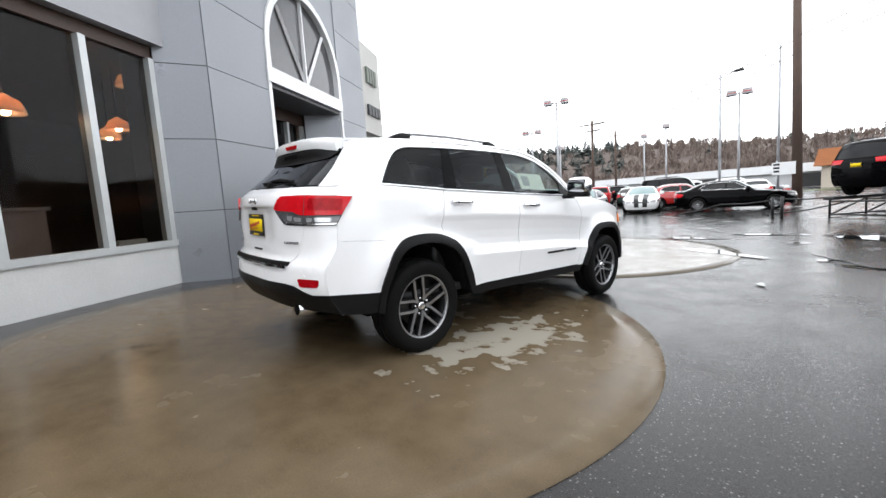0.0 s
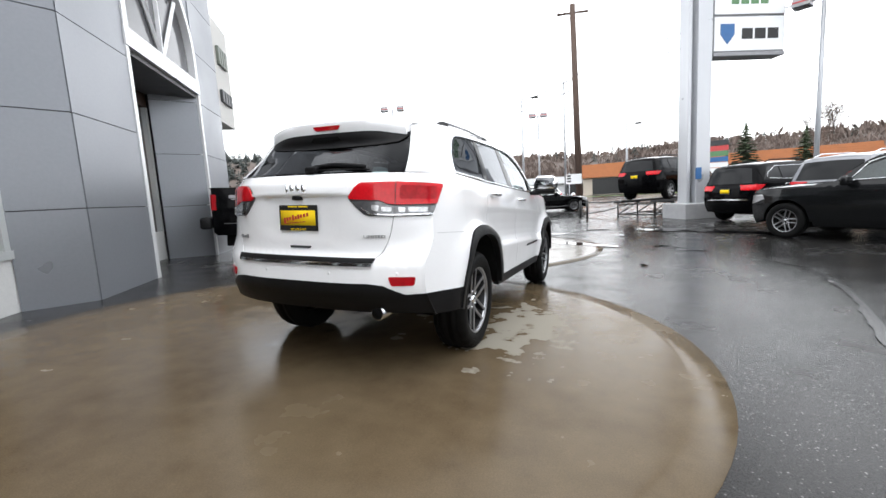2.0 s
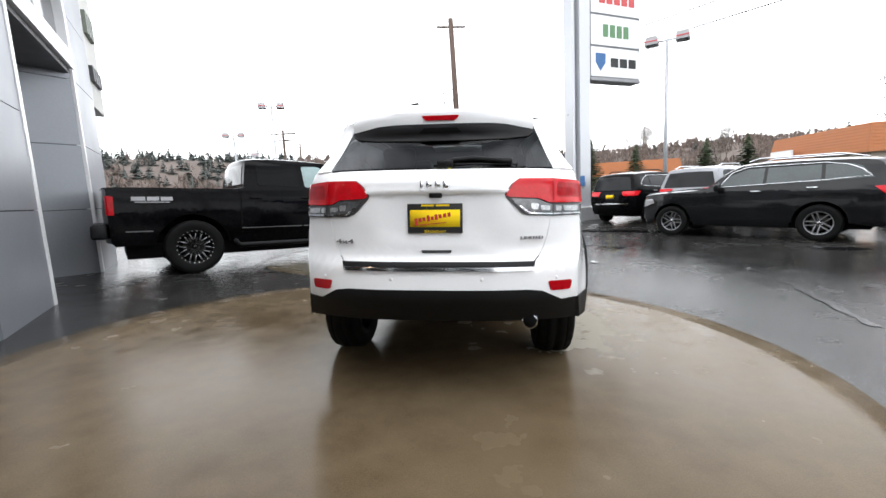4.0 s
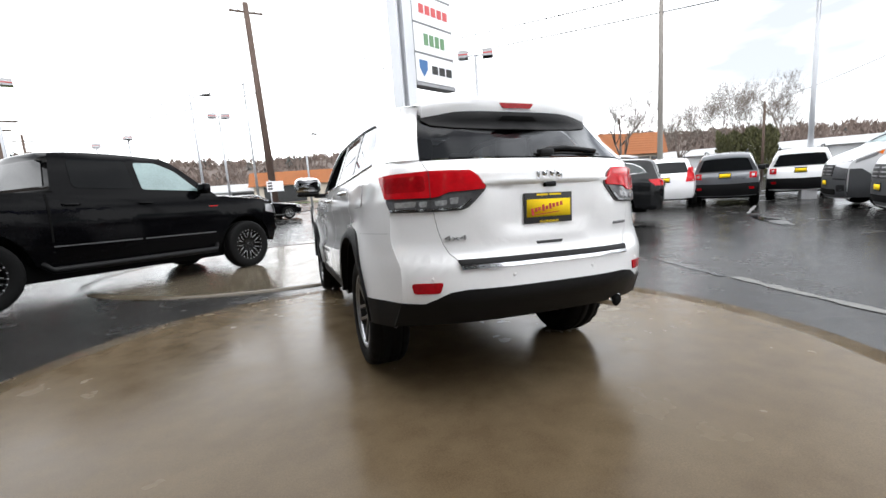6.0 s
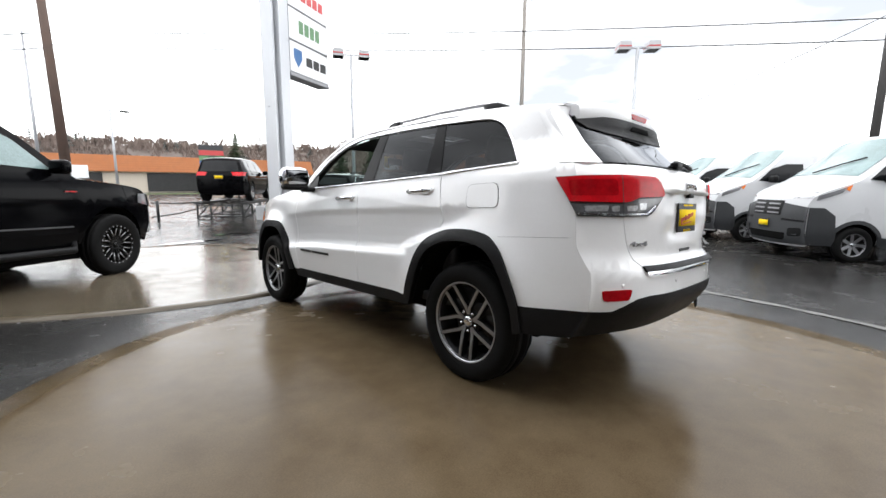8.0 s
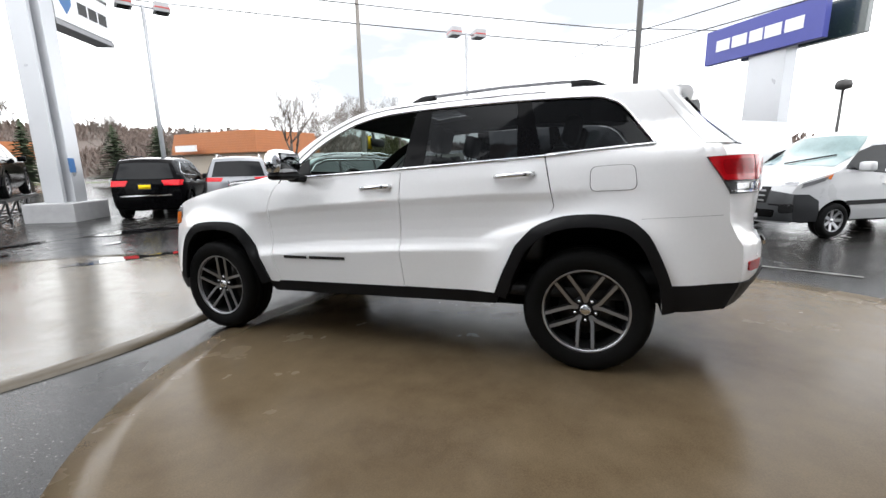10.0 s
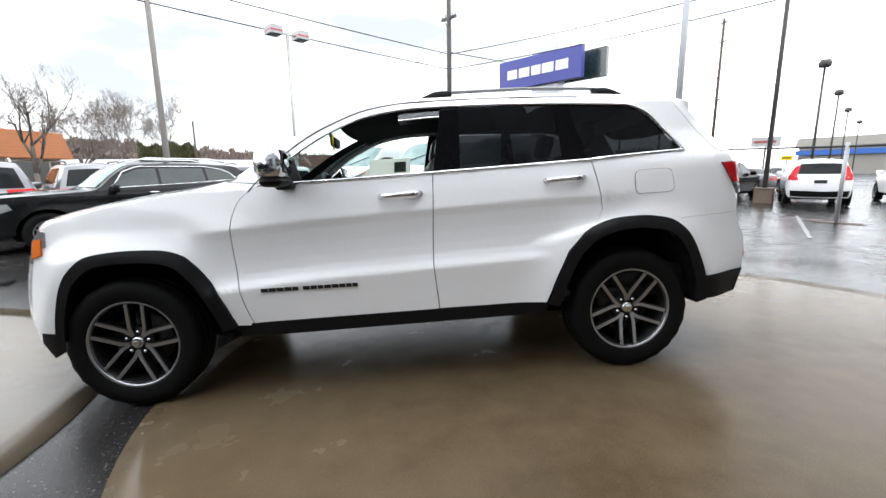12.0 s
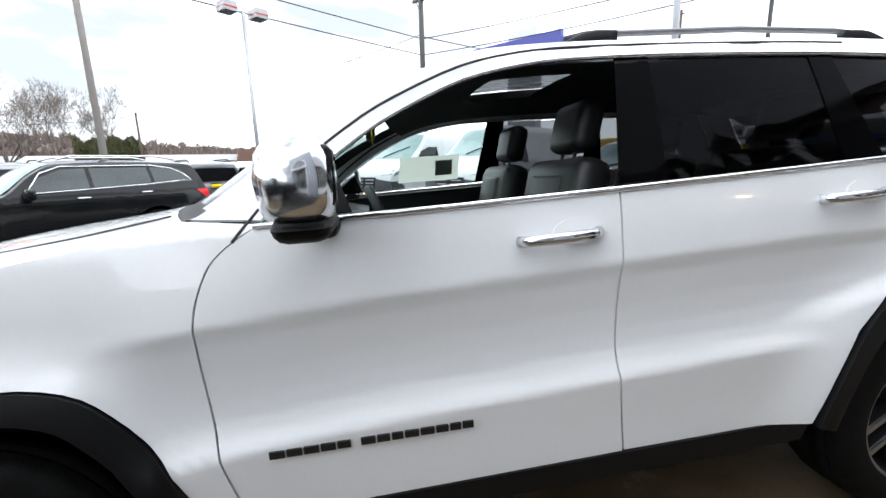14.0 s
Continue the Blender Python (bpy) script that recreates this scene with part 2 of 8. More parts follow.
def surface_panel(name, poly, fn, material, step=0.07, off=0.0, depth=0.012, flip=False):
    """A sheet cut to a plane outline and laid on the surface fn(u, v) -> point, with folded-in edges and true normals."""
    poly = densify([tuple(p) for p in poly], step)
    bm = bmesh.new()
    vs = [bm.verts.new((p[0], p[1], 0)) for p in poly]
    f = bm.faces.new(vs)
    f.normal_update()
    bmesh.ops.triangulate(bm, faces=[f], ngon_method="EAR_CLIP")
    us, ws = [p[0] for p in poly], [p[1] for p in poly]
    for lo, hi, ax in ((min(us), max(us), 0), (min(ws), max(ws), 1)):
        c = math.ceil(lo / step + 0.01) * step
        while c < hi - 1e-4:
            co, no = [0, 0, 0], [0, 0, 0]
            co[ax], no[ax] = c, 1
            bmesh.ops.bisect_plane(bm, geom=bm.verts[:] + bm.edges[:] + bm.faces[:], plane_co=co, plane_no=no, dist=1e-5)
            c += step
    bmesh.ops.remove_doubles(bm, verts=bm.verts, dist=1e-5)
    bm.verts.ensure_lookup_table()
    pts, nors = [], []
    e = 0.006
    for v in bm.verts:
        u, w = v.co.x, v.co.y
        p = Vector(fn(u, w))
        n = (Vector(fn(u + e, w)) - Vector(fn(u - e, w))).cross(Vector(fn(u, w + e)) - Vector(fn(u, w - e)))
        n = n.normalized() if n.length > 1e-12 else Vector((1, 0, 0))
        if flip:
            n = -n
        pts.append(p + n * off)
        nors.append(n)
    faces = [[v.index for v in f.verts] for f in bm.faces]
    for i, v in enumerate(bm.verts):
        v.index = i
    faces = [[v.index for v in f.verts] for f in bm.faces]
    rim = [[v.index for v in ed.verts] for ed in bm.edges if len(ed.link_faces) == 1]
    bm.free()
    if flip:
        faces = [f[::-1] for f in faces]
    turned = []
    for f in faces:
        a, b, c = pts[f[0]], pts[f[1]], pts[f[2]]
        turned.append(f if (b - a).cross(c - a).dot(nors[f[0]] + nors[f[1]] + nors[f[2]]) >= 0 else f[::-1])
    faces = turned
    co, no = [tuple(p) for p in pts], [tuple(n) for n in nors]
    if depth:
        for a, b in rim:
            i = len(co)
            for q, back in ((a, 0), (b, 0), (b, depth), (a, depth)):
                co.append(tuple(pts[q] - nors[q] * back))
            side = (Vector(co[i + 1]) - Vector(co[i])).cross(Vector(co[i + 2]) - Vector(co[i + 1]))
            side = side.normalized() if side.length > 1e-12 else nors[a]
            no += [tuple(side)] * 4
            faces.append([i, i + 1, i + 2, i + 3])
    me = bpy.data.meshes.new(name)
    me.from_pydata(co, [], faces)
    me.shade_smooth()
    me.normals_split_custom_set_from_vertices(no)
    me.materials.append(material)
    return me


def grid_mesh(name, rows, material, skip=()):
    """A sheet through rows of points."""
    bm = bmesh.new()
    vv = [[bm.verts.new(p) for p in r] for r in rows]
    for q, (a, b) in enumerate(zip(vv, vv[1:])):
        for i in range(len(a) - 1):
            if (q, i) not in skip:
                bm.faces.new((a[i], a[i + 1], b[i + 1], b[i]))
    return finish(bm, name, material)


def lerp_table(tab, x):
    if x <= tab[0][0]:
        return tab[0][1]
    for (a, p), (b, q) in zip(tab, tab[1:]):
        if x <= b:
            return p + (q - p) * (x - a) / (b - a)
    return tab[-1][1]


def soft_table(tab, x, r=0.025):
    return sum(lerp_table(tab, x + d * r) * w for d, w in ((-1.5, 0.1), (-0.75, 0.22), (0, 0.36), (0.75, 0.22), (1.5, 0.1)))


def smooth_step(a, b, x):
    t = min(1.0, max(0.0, (x - a) / (b - a)))
    return t * t * (3 - 2 * t)


def catmull(keys, per=5):
    """Points along a smooth curve through the keys (tuples)."""
    out = []
    k = [np.array(p, float) for p in keys]
    for i in range(len(k) - 1):
        a, b, c, d = k[max(i - 1, 0)], k[i], k[i + 1], k[min(i + 2, len(k) - 1)]
        for j in range(per):
            t = j / per
            m0, m1 = 0.5 * (c - a) * 0.8, 0.5 * (d - b) * 0.8
            out.append((2 * t**3 - 3 * t**2 + 1) * b + (t**3 - 2 * t**2 + t) * m0 + (-2 * t**3 + 3 * t**2) * c + (t**3 - t**2) * m1)
    out.append(k[-1])
    return [tuple(p) for p in out]


def words(text, size, depth=0.002):
    """Lettering as mesh data, in the x-y plane, centred."""
    cu = bpy.data.curves.new("letters", "FONT")
    cu.body, cu.size, cu.extrude = text, size, depth
    cu.align_x, cu.align_y = "CENTER", "CENTER"
    tmp = bpy.data.objects.new("letters", cu)
    scene.collection.objects.link(tmp)
    bpy.context.view_layer.update()
    me = bpy.data.meshes.new_from_object(tmp.evaluated_get(bpy.context.evaluated_depsgraph_get()))
    bpy.data.objects.remove(tmp)
    return me


# ---- ground ----
def ground_z(x, y):
    """The apron falls gently away from the showroom and runs out into a level lot."""
    p = min(0.25, -(0.037 * x + 0.0331 * y))
    m = -0.667 * x + 0.746 * y
    p = p + (-0.4 - p) * smooth_step(-4.0, -9.0, m)
    return -0.09 + 0.015 * math.log1p(math.exp((p + 0.09) / 0.015))


def on_ground(x, y, turn=0.0, up=0.0):
    return pose(x, y, ground_z(x, y) + up, 0, 0, turn)


def tilted(x, y, turn=0.0):
    """A pose on the sloping ground, standing square to it."""
    e = 0.6
    n = Vector((ground_z(x - e, y) - ground_z(x + e, y), ground_z(x, y - e) - ground_z(x, y + e), 2 * e)).normalized()
    q = Vector((0, 0, 1)).rotation_difference(n).to_matrix().to_4x4()
    return Matrix.Translation((x, y, ground_z(x, y))) @ q @ pose(0, 0, 0, 0, 0, turn)


# ---- ground, pads, showroom ----
def wet_ground(name, col_a, col_b, rough_lo, rough_hi, grain, bump, scale=0.35, dry=None, agg=260.0, flecks=0.0, spec=0.38):
    """Rained-on paving: patches of standing wet over a rough grain; dry: (x, y, radius, colour) of a patch the rain has not reached."""
    m = bpy.data.materials.new(name)
    m.use_nodes = True
    n, k = m.node_tree.nodes, m.node_tree.links
    b = n["Principled BSDF"]
    co = n.new("ShaderNodeTexCoord")
    big, mid, fin = [n.new("ShaderNodeTexNoise") for _ in range(3)]
    for q, s, d in ((big, scale, 5), (mid, scale * 7, 3), (fin, agg, 2)):
        q.inputs["Scale"].default_value, q.inputs["Detail"].default_value = s, d
        k.new(co.outputs["Object"], q.inputs["Vector"])
    mix = n.new("ShaderNodeMix")
    mix.data_type = "RGBA"
    mix.inputs[6].default_value, mix.inputs[7].default_value = (*col_a, 1), (*col_b, 1)
    av = n.new("ShaderNodeMath")
    av.operation = "MULTIPLY_ADD"
    av.inputs[1].default_value = 0.45
    k.new(mid.outputs["Fac"], av.inputs[0])
    hb = n.new("ShaderNodeMath")
    hb.operation = "MULTIPLY"
    hb.inputs[1].default_value = 0.55
    k.new(big.outputs["Fac"], hb.inputs[0])
    k.new(hb.outputs[0], av.inputs[2])
    st = n.new("ShaderNodeMapRange")
    st.inputs["From Min"].default_value, st.inputs["From Max"].default_value = 0.30, 0.70
    k.new(av.outputs[0], st.inputs["Value"])
    k.new(st.outputs[0], mix.inputs[0])
    gr = n.new("ShaderNodeMapRange")
    gr.inputs["From Min"].default_value, gr.inputs["From Max"].default_value = 0.25, 0.75
    gr.inputs["To Min"].default_value, gr.inputs["To Max"].default_value = 1 - grain, 1 + grain
    k.new(fin.outputs["Fac"], gr.inputs["Value"])
    mu = n.new("ShaderNodeVectorMath")
    mu.operation = "SCALE"
    k.new(mix.outputs[2], mu.inputs[0])
    k.new(gr.outputs[0], mu.inputs[3])
    colour = mu.outputs[0]
    if flecks:
        vo = n.new("ShaderNodeTexVoronoi")
        vo.inputs["Scale"].default_value = 75.0
        k.new(co.outputs["Object"], vo.inputs["Vector"])
        sx = n.new("ShaderNodeSeparateColor")
        k.new(vo.outputs["Color"], sx.inputs[0])
        pick = n.new("ShaderNodeMapRange")
        pick.inputs["From Min"].default_value, pick.inputs["From Max"].default_value = 0.86, 1.0
        k.new(sx.outputs[0], pick.inputs["Value"])
        core = n.new("ShaderNodeMapRange")
        core.inputs["From Min"].default_value, core.inputs["From Max"].default_value = 0.45, 0.25
        k.new(vo.outputs["Distance"], core.inputs["Value"])
        both = n.new("ShaderNodeMath")
        both.operation = "MULTIPLY"
        k.new(pick.outputs[0], both.inputs[0])
        k.new(core.outputs[0], both.inputs[1])
        fx = n.new("ShaderNodeMix")
        fx.data_type = "RGBA"
        fx.inputs[7].default_value = (flecks, flecks * 0.98, flecks * 0.95, 1)
        k.new(both.outputs[0], fx.inputs[0])
        k.new(colour, fx.inputs[6])
        colour = fx.outputs[2]
    ro = n.new("ShaderNodeMapRange")
    ro.inputs["From Min"].default_value, ro.inputs["From Max"].default_value = 0.34, 0.68
    ro.inputs["To Min"].default_value, ro.inputs["To Max"].default_value = rough_lo, rough_hi
    k.new(av.outputs[0], ro.inputs["Value"])
    rough = ro.outputs[0]
    if dry:
        pt = n.new("ShaderNodeVectorMath")
        pt.operation = "DISTANCE"
        sc = n.new("ShaderNodeVectorMath")
        sc.operation = "MULTIPLY"
        sc.inputs[1].default_value = (1, dry[4], 0)
        k.new(co.outputs["Object"], sc.inputs[0])
        k.new(sc.outputs[0], pt.inputs[0])
        pt.inputs[1].default_value = (dry[0], dry[1] * dry[4], 0)
        nz = n.new("ShaderNodeMath")
        nz.operation = "MULTIPLY_ADD"
        nz.inputs[1].default_value = 1.5
        k.new(mid.outputs["Fac"], nz.inputs[0])
        k.new(pt.outputs["Value"], nz.inputs[2])
        dm = n.new("ShaderNodeMapRange")
        dm.inputs["From Min"].default_value, dm.inputs["From Max"].default_value = dry[2] + 0.75, dry[2] + 0.68
        k.new(nz.outputs[0], dm.inputs["Value"])
        dx = n.new("ShaderNodeMix")
        dx.data_type = "RGBA"
        dx.inputs[7].default_value = (*dry[3], 1)
        k.new(dm.outputs[0], dx.inputs[0])
        k.new(colour, dx.inputs[6])
        colour = dx.outputs[2]
        rx = n.new("ShaderNodeMix")
        rx.inputs[3].default_value = 0.8
        k.new(dm.outputs[0], rx.inputs[0])
        k.new(rough, rx.inputs[2])
        rough = rx.outputs[0]
    b.inputs["Specular IOR Level"].default_value = spec
    k.new(colour, b.inputs["Base Color"])
    k.new(rough, b.inputs["Roughness"])
    bp = n.new("ShaderNodeBump")
    bp.inputs["Strength"].default_value, bp.inputs["Distance"].default_value = bump, 0.004
    k.new(fin.outputs["Fac"], bp.inputs["Height"])
    k.new(bp.outputs[0], b.inputs["Normal"])
    return m


ASPHALT = wet_ground("wet_asphalt", (0.0115, 0.0111, 0.0107), (0.0255, 0.0246, 0.0236), 0.08, 0.34, 0.9, 0.35, agg=130.0, flecks=0.17, spec=0.19)
CONCRETE = wet_ground("wet_concrete", (0.078, 0.055, 0.031), (0.132, 0.100, 0.061), 0.12, 0.32, 0.14, 0.10, scale=0.7, dry=(1.12, -0.72, 0.33, (0.25, 0.23, 0.19), 0.42), agg=150, spec=0.12)
CONCRETE2 = wet_ground("wet_pale_concrete", (0.070, 0.055, 0.036), (0.128, 0.108, 0.080), 0.12, 0.28, 0.12, 0.10, scale=0.6, agg=150, spec=0.26)
WATER = mat("puddle_water", (0.012, 0.012, 0.013), 0.03, var=0.2, scale=3, rvar=0.3)
PAINTLINE = mat("worn_white_line", (0.20, 0.20, 0.20), 0.4, var=0.45, scale=5, fine=40)
TAR = mat("crack_tar", (0.012, 0.012, 0.012), 0.25, var=0.3)


def ground_sheet():
    radii = [0.0]
    while radii[-1] < 1600:
        radii.append(radii[-1] + max(0.45, radii[-1] * 0.09))
    bm = bmesh.new()
    n = 96
    rings = []
    for r in radii[1:]:
        rings.append([bm.verts.new((r * math.cos(2 * math.pi * i / n), r * math.sin(2 * math.pi * i / n), ground_z(r * math.cos(2 * math.pi * i / n), r * math.sin(2 * math.pi * i / n)))) for i in range(n)])
    c = bm.verts.new((0, 0, ground_z(0, 0)))
    for i in range(n):
        bm.faces.new((c, rings[0][i], rings[0][(i + 1) % n]))
    for a, b in zip(rings, rings[1:]):
        for i in range(n):
            bm.faces.new((a[i], b[i], b[(i + 1) % n], a[(i + 1) % n]))
    return bm


tagged(part("ground", ground_sheet(), ASPHALT), "dark rain-wet asphalt of the dealer's car lot", "ground", kind="structure")


def disc(cx, cy, r, lift):
    bm = bmesh.new()
    n = 96
    rings = []
    for q in [r * j / 14 for j in range(1, 15)]:
        rings.append([bm.verts.new((cx + q * math.cos(2 * math.pi * i / n), cy + q * math.sin(2 * math.pi * i / n), 0)) for i in range(n)])
    c = bm.verts.new((cx, cy, 0))
    for i in range(n):
        bm.faces.new((c, rings[0][i], rings[0][(i + 1) % n]))
    for a, b in zip(rings, rings[1:]):
        for i in range(n):
            bm.faces.new((a[i], b[i], b[(i + 1) % n], a[(i + 1) % n]))
    low = [bm.verts.new((v.co.x * 1.0 + (v.co.x - cx) * 0.004, v.co.y + (v.co.y - cy) * 0.004, -1)) for v in rings[-1]]
    for i in range(n):
        bm.faces.new((rings[-1][i], low[i], low[(i + 1) % n], rings[-1][(i + 1) % n]))
    for v in bm.verts:
        v.co.z = ground_z(v.co.x, v.co.y) + (lift if v.co.z > -0.5 else -0.05)
    return bm


tagged(part("pavement", disc(-0.437, -1.52, 2.948, 0.012), CONCRETE), "round brown concrete display pad, wet from rain", "pavement", kind="structure")
tagged(part("pavement", disc(-1.50, 4.75, 3.0, 0.012), CONCRETE2), "round pale concrete display pad under the pickup", "pavement", kind="structure")


def blot(cx, cy, rx, ry, turn, seed, lift, n=48, rough=0.35):
    """An uneven flat patch that follows the ground."""
    rnd = random.Random(seed)
    ph = [rnd.uniform(0, 6.28) for _ in range(6)]
    bm = bmesh.new()
    cs, sn = math.cos(radians(turn)), math.sin(radians(turn))
    ring = []
    for i in range(n):
        a = 2 * math.pi * i / n
        q = 1 + rough * (0.5 * math.sin(2 * a + ph[0]) + 0.4 * math.sin(3 * a + ph[1]) + 0.3 * math.sin(5 * a + ph[2]) + 0.22 * math.sin(8 * a + ph[3]) + 0.15 * math.sin(13 * a + ph[4]))
        u, v = rx * q * math.cos(a), ry * q * math.sin(a)
        x, y = cx + u * cs - v * sn, cy + u * sn + v * cs
        ring.append(bm.verts.new((x, y, ground_z(x, y) + lift)))
    c = bm.verts.new((cx, cy, ground_z(cx, cy) + lift))
    for i in range(n):
        bm.faces.new((c, ring[i], ring[(i + 1) % n]))
    return bm


for j, (px, py, rx, ry, tn) in enumerate(((3.0, 8.6, 0.85, 0.34, -30), (4.6, 7.6, 1.25, 0.30, -32), (2.6, 5.2, 0.16, 0.07, 10), (1.9, 7.4, 0.22, 0.07, 0), (6.6, 3.4, 0.5, 0.14, -40), (8.6, -2.9, 0.9, 0.22, 60), (1.1, 9.0, 0.8, 0.1, 5), (2.2, 2.9, 0.05, 0.09, 10), (3.0, 4.7, 0.3, 0.05, -20), (1.0, 5.6, 0.9, 0.16, -25), (-0.2, 7.9, 0.7, 0.12, 8), (9.0, 1.9, 0.9, 0.16, 50))):
    tagged(part("water", blot(px, py, rx, ry, tn, 20 + j, 0.0165), WATER), "still rainwater puddle lying on the asphalt", "puddle", kind="structure")


def ribbon(pts, width, lift, seed=1, jitter=0.012):
    rnd = random.Random(seed)
    line = []
    for a, b in zip(pts, pts[1:]):
        n = max(2, int(math.dist(a, b) / 0.12))
        line += [(a[0] + (b[0] - a[0]) * i / n, a[1] + (b[1] - a[1]) * i / n) for i in range(n)]
    line.append(pts[-1])
    bm = bmesh.new()
    prev = None
    for i, p in enumerate(line):
        q, o = line[min(i + 1, len(line) - 1)], line[max(i - 1, 0)]
        d = Vector((q[0] - o[0], q[1] - o[1])).normalized()
        s = Vector((-d.y, d.x))
        w = width * rnd.uniform(0.6, 1.3) / 2
        j = rnd.uniform(-jitter, jitter)
        now = []
        for e in (-w, w):
            x, y = p[0] + s.x * (e + j), p[1] + s.y * (e + j)
            now.append(bm.verts.new((x, y, ground_z(x, y) + lift)))
        if prev:
            bm.faces.new((prev[0], now[0], now[1], prev[1]))
        prev = now
    return bm


tagged(part("asphalt_crack", ribbon([(2.3, 6.0), (3.1, 4.8), (3.9, 3.8), (4.35, 2.85), (4.15, 1.2), (3.65, -0.8)], 0.085, 0.008, 3), TAR), "dark wet crack running through the asphalt", "crack", kind="structure")
tagged(part("asphalt_seam", ribbon([(3.7, -0.9), (3.3, -2.4), (2.5, -4.2)], 0.12, 0.007, 5, 0.006), mat("damp_grit", (0.11, 0.108, 0.10), 0.45, var=0.4, scale=8)), "pale worn seam line on the asphalt", "ground mark", kind="structure")
for a, b in (((10.2, 3.2), (12.2, 4.3)), ((8.9, -0.2), (11.0, 0.6)), ((5.6, -7.2), (9.5, -9.6)), ((4.4, -8.0), (8.0, -11.2)), ((4.5, -5.6), (6.0, -6.6))):
    tagged(part("parking_line", ribbon([a, b], 0.09, 0.008, 7, 0.0), PAINTLINE), "worn white parking line on wet asphalt", "parking line", kind="structure")

# showroom: u runs along the front, n points out of it
UX, NX = Vector((-0.58, 0.8146, 0)), Vector((0.8146, 0.58, 0))
FRONT, WALL = -4.05, -4.58
SHOW = Matrix(((UX.x, -NX.x, 0, 0), (UX.y, -NX.y, 0, 0), (0, 0, 1, 0), (0, 0, 0, 1)))  # x along the front, y into the building

PANEL = mat("grey_metal_panel", (0.240, 0.250, 0.272), 0.36, metal=0.35, var=0.05, scale=0.8, rvar=0.25, fine=30)
PANELDK = mat("joint_shadow_gasket", (0.03, 0.03, 0.032), 0.7)
FASCIA = mat("light_grey_fascia", (0.34, 0.34, 0.36), 0.4, metal=0.2, var=0.05)
BEIGE = mat("beige_sign_fascia", (0.56, 0.55, 0.52), 0.6, var=0.06)
KNEE = mat("white_painted_block", (0.60, 0.60, 0.59), 0.6, var=0.10, scale=2.0, bump=0.15)
FRAMEW = mat("silver_window_frame", (0.55, 0.57, 0.57), 0.35, metal=0.4, var=0.06)
WHITEFR = mat("white_arch_trim", (0.72, 0.72, 0.73), 0.3, metal=0.2, var=0.03)
DARKWOOD = mat("dark_wood_head", (0.05, 0.025, 0.015), 0.5, var=0.3)
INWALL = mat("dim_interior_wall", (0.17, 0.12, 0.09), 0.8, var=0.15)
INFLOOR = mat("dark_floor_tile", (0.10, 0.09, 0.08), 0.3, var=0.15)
COPPER = paper("copper_tinted_glass", (0.86, 0.60, 0.43))
REDDIRT = mat("red_flaking_paint", (0.30, 0.08, 0.06), 0.7, var=0.3)


def sh(u, n, z):
    """A place at u along the front, n out from the world's middle, at height z."""
    return UX * u + NX * n + Vector((0, 0, z))


def slab(name, pts, z0, z1, material, parent, label=""):
    """An upright block over a plan outline of (u, n) points."""
    bm = bmesh.new()
    a = [bm.verts.new(sh(u, n, z0)) for u, n in pts]
    b = [bm.verts.new(sh(u, n, z1)) for u, n in pts]
    k = len(pts)
    for i in range(k):
        bm.faces.new((a[i], a[(i + 1) % k], b[(i + 1) % k], b[i]))
    bm.faces.new(a[::-1])
    bm.faces.new(b)
    return part(name, bm, material, parent, label, smooth=False)


def rect(u0, u1, n0, n1):
    return [(u0, n0), (u1, n0), (u1, n1), (u0, n1)]


shop = thing("showroom_building", "grey metal-panelled car showroom with an arched entrance and big windows", "building", kind="structure")
TOP = 7.6
# window wall
slab("wall", rect(-11, 0.57, WALL - 0.25, WALL), -0.4, 0.80, KNEE, shop, "white-painted knee wall below the windows")
slab("window_sill", rect(-11, 0.56, WALL - 0.2, WALL + 0.035), 0.80, 0.89, FRAMEW, shop)
slab("fascia", rect(-11, 0.70, WALL - 0.25, WALL + 0.13), 3.70, 6.2, FASCIA, shop, "light grey fascia above the windows")
slab("window_head", rect(-11, 0.56, WALL - 0.18, WALL - 0.02), 3.52, 3.70, DARKWOOD, shop)
for u in (-10.6, -8.4, -6.2, -4.0, -2.75, -1.60, -0.45, 0.52):
    slab("mullion", rect(u - 0.045, u + 0.045, WALL - 0.16, WALL + 0.015), 0.89, 3.52, FRAMEW, shop)
us = [-10.6, -8.4, -6.2, -4.0, -2.75, -1.60, -0.45, 0.52]
for a, b in zip(us, us[1:]):
    ob = slab("pane", rect(a + 0.045, b - 0.045, WALL - 0.085, WALL - 0.075), 0.89, 3.52, SHOPGLASS, shop)
    ob.visible_shadow = False
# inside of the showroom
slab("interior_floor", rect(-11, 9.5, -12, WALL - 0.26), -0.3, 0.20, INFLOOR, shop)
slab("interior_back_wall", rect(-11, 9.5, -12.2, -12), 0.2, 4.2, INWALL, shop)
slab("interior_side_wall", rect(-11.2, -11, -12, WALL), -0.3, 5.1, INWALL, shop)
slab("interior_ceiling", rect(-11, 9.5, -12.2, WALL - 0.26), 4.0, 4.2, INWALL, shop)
slab("roof", rect(-11.2, 9.5, -12.2, WALL - 0.25), 4.9, 5.1, FASCIA, shop)
slab("side_wall", rect(9.3, 9.5, -12.2, -5.6), -0.4, 4.9, BEIGE, shop)
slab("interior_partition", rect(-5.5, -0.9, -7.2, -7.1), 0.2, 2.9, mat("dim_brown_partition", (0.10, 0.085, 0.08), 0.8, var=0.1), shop)


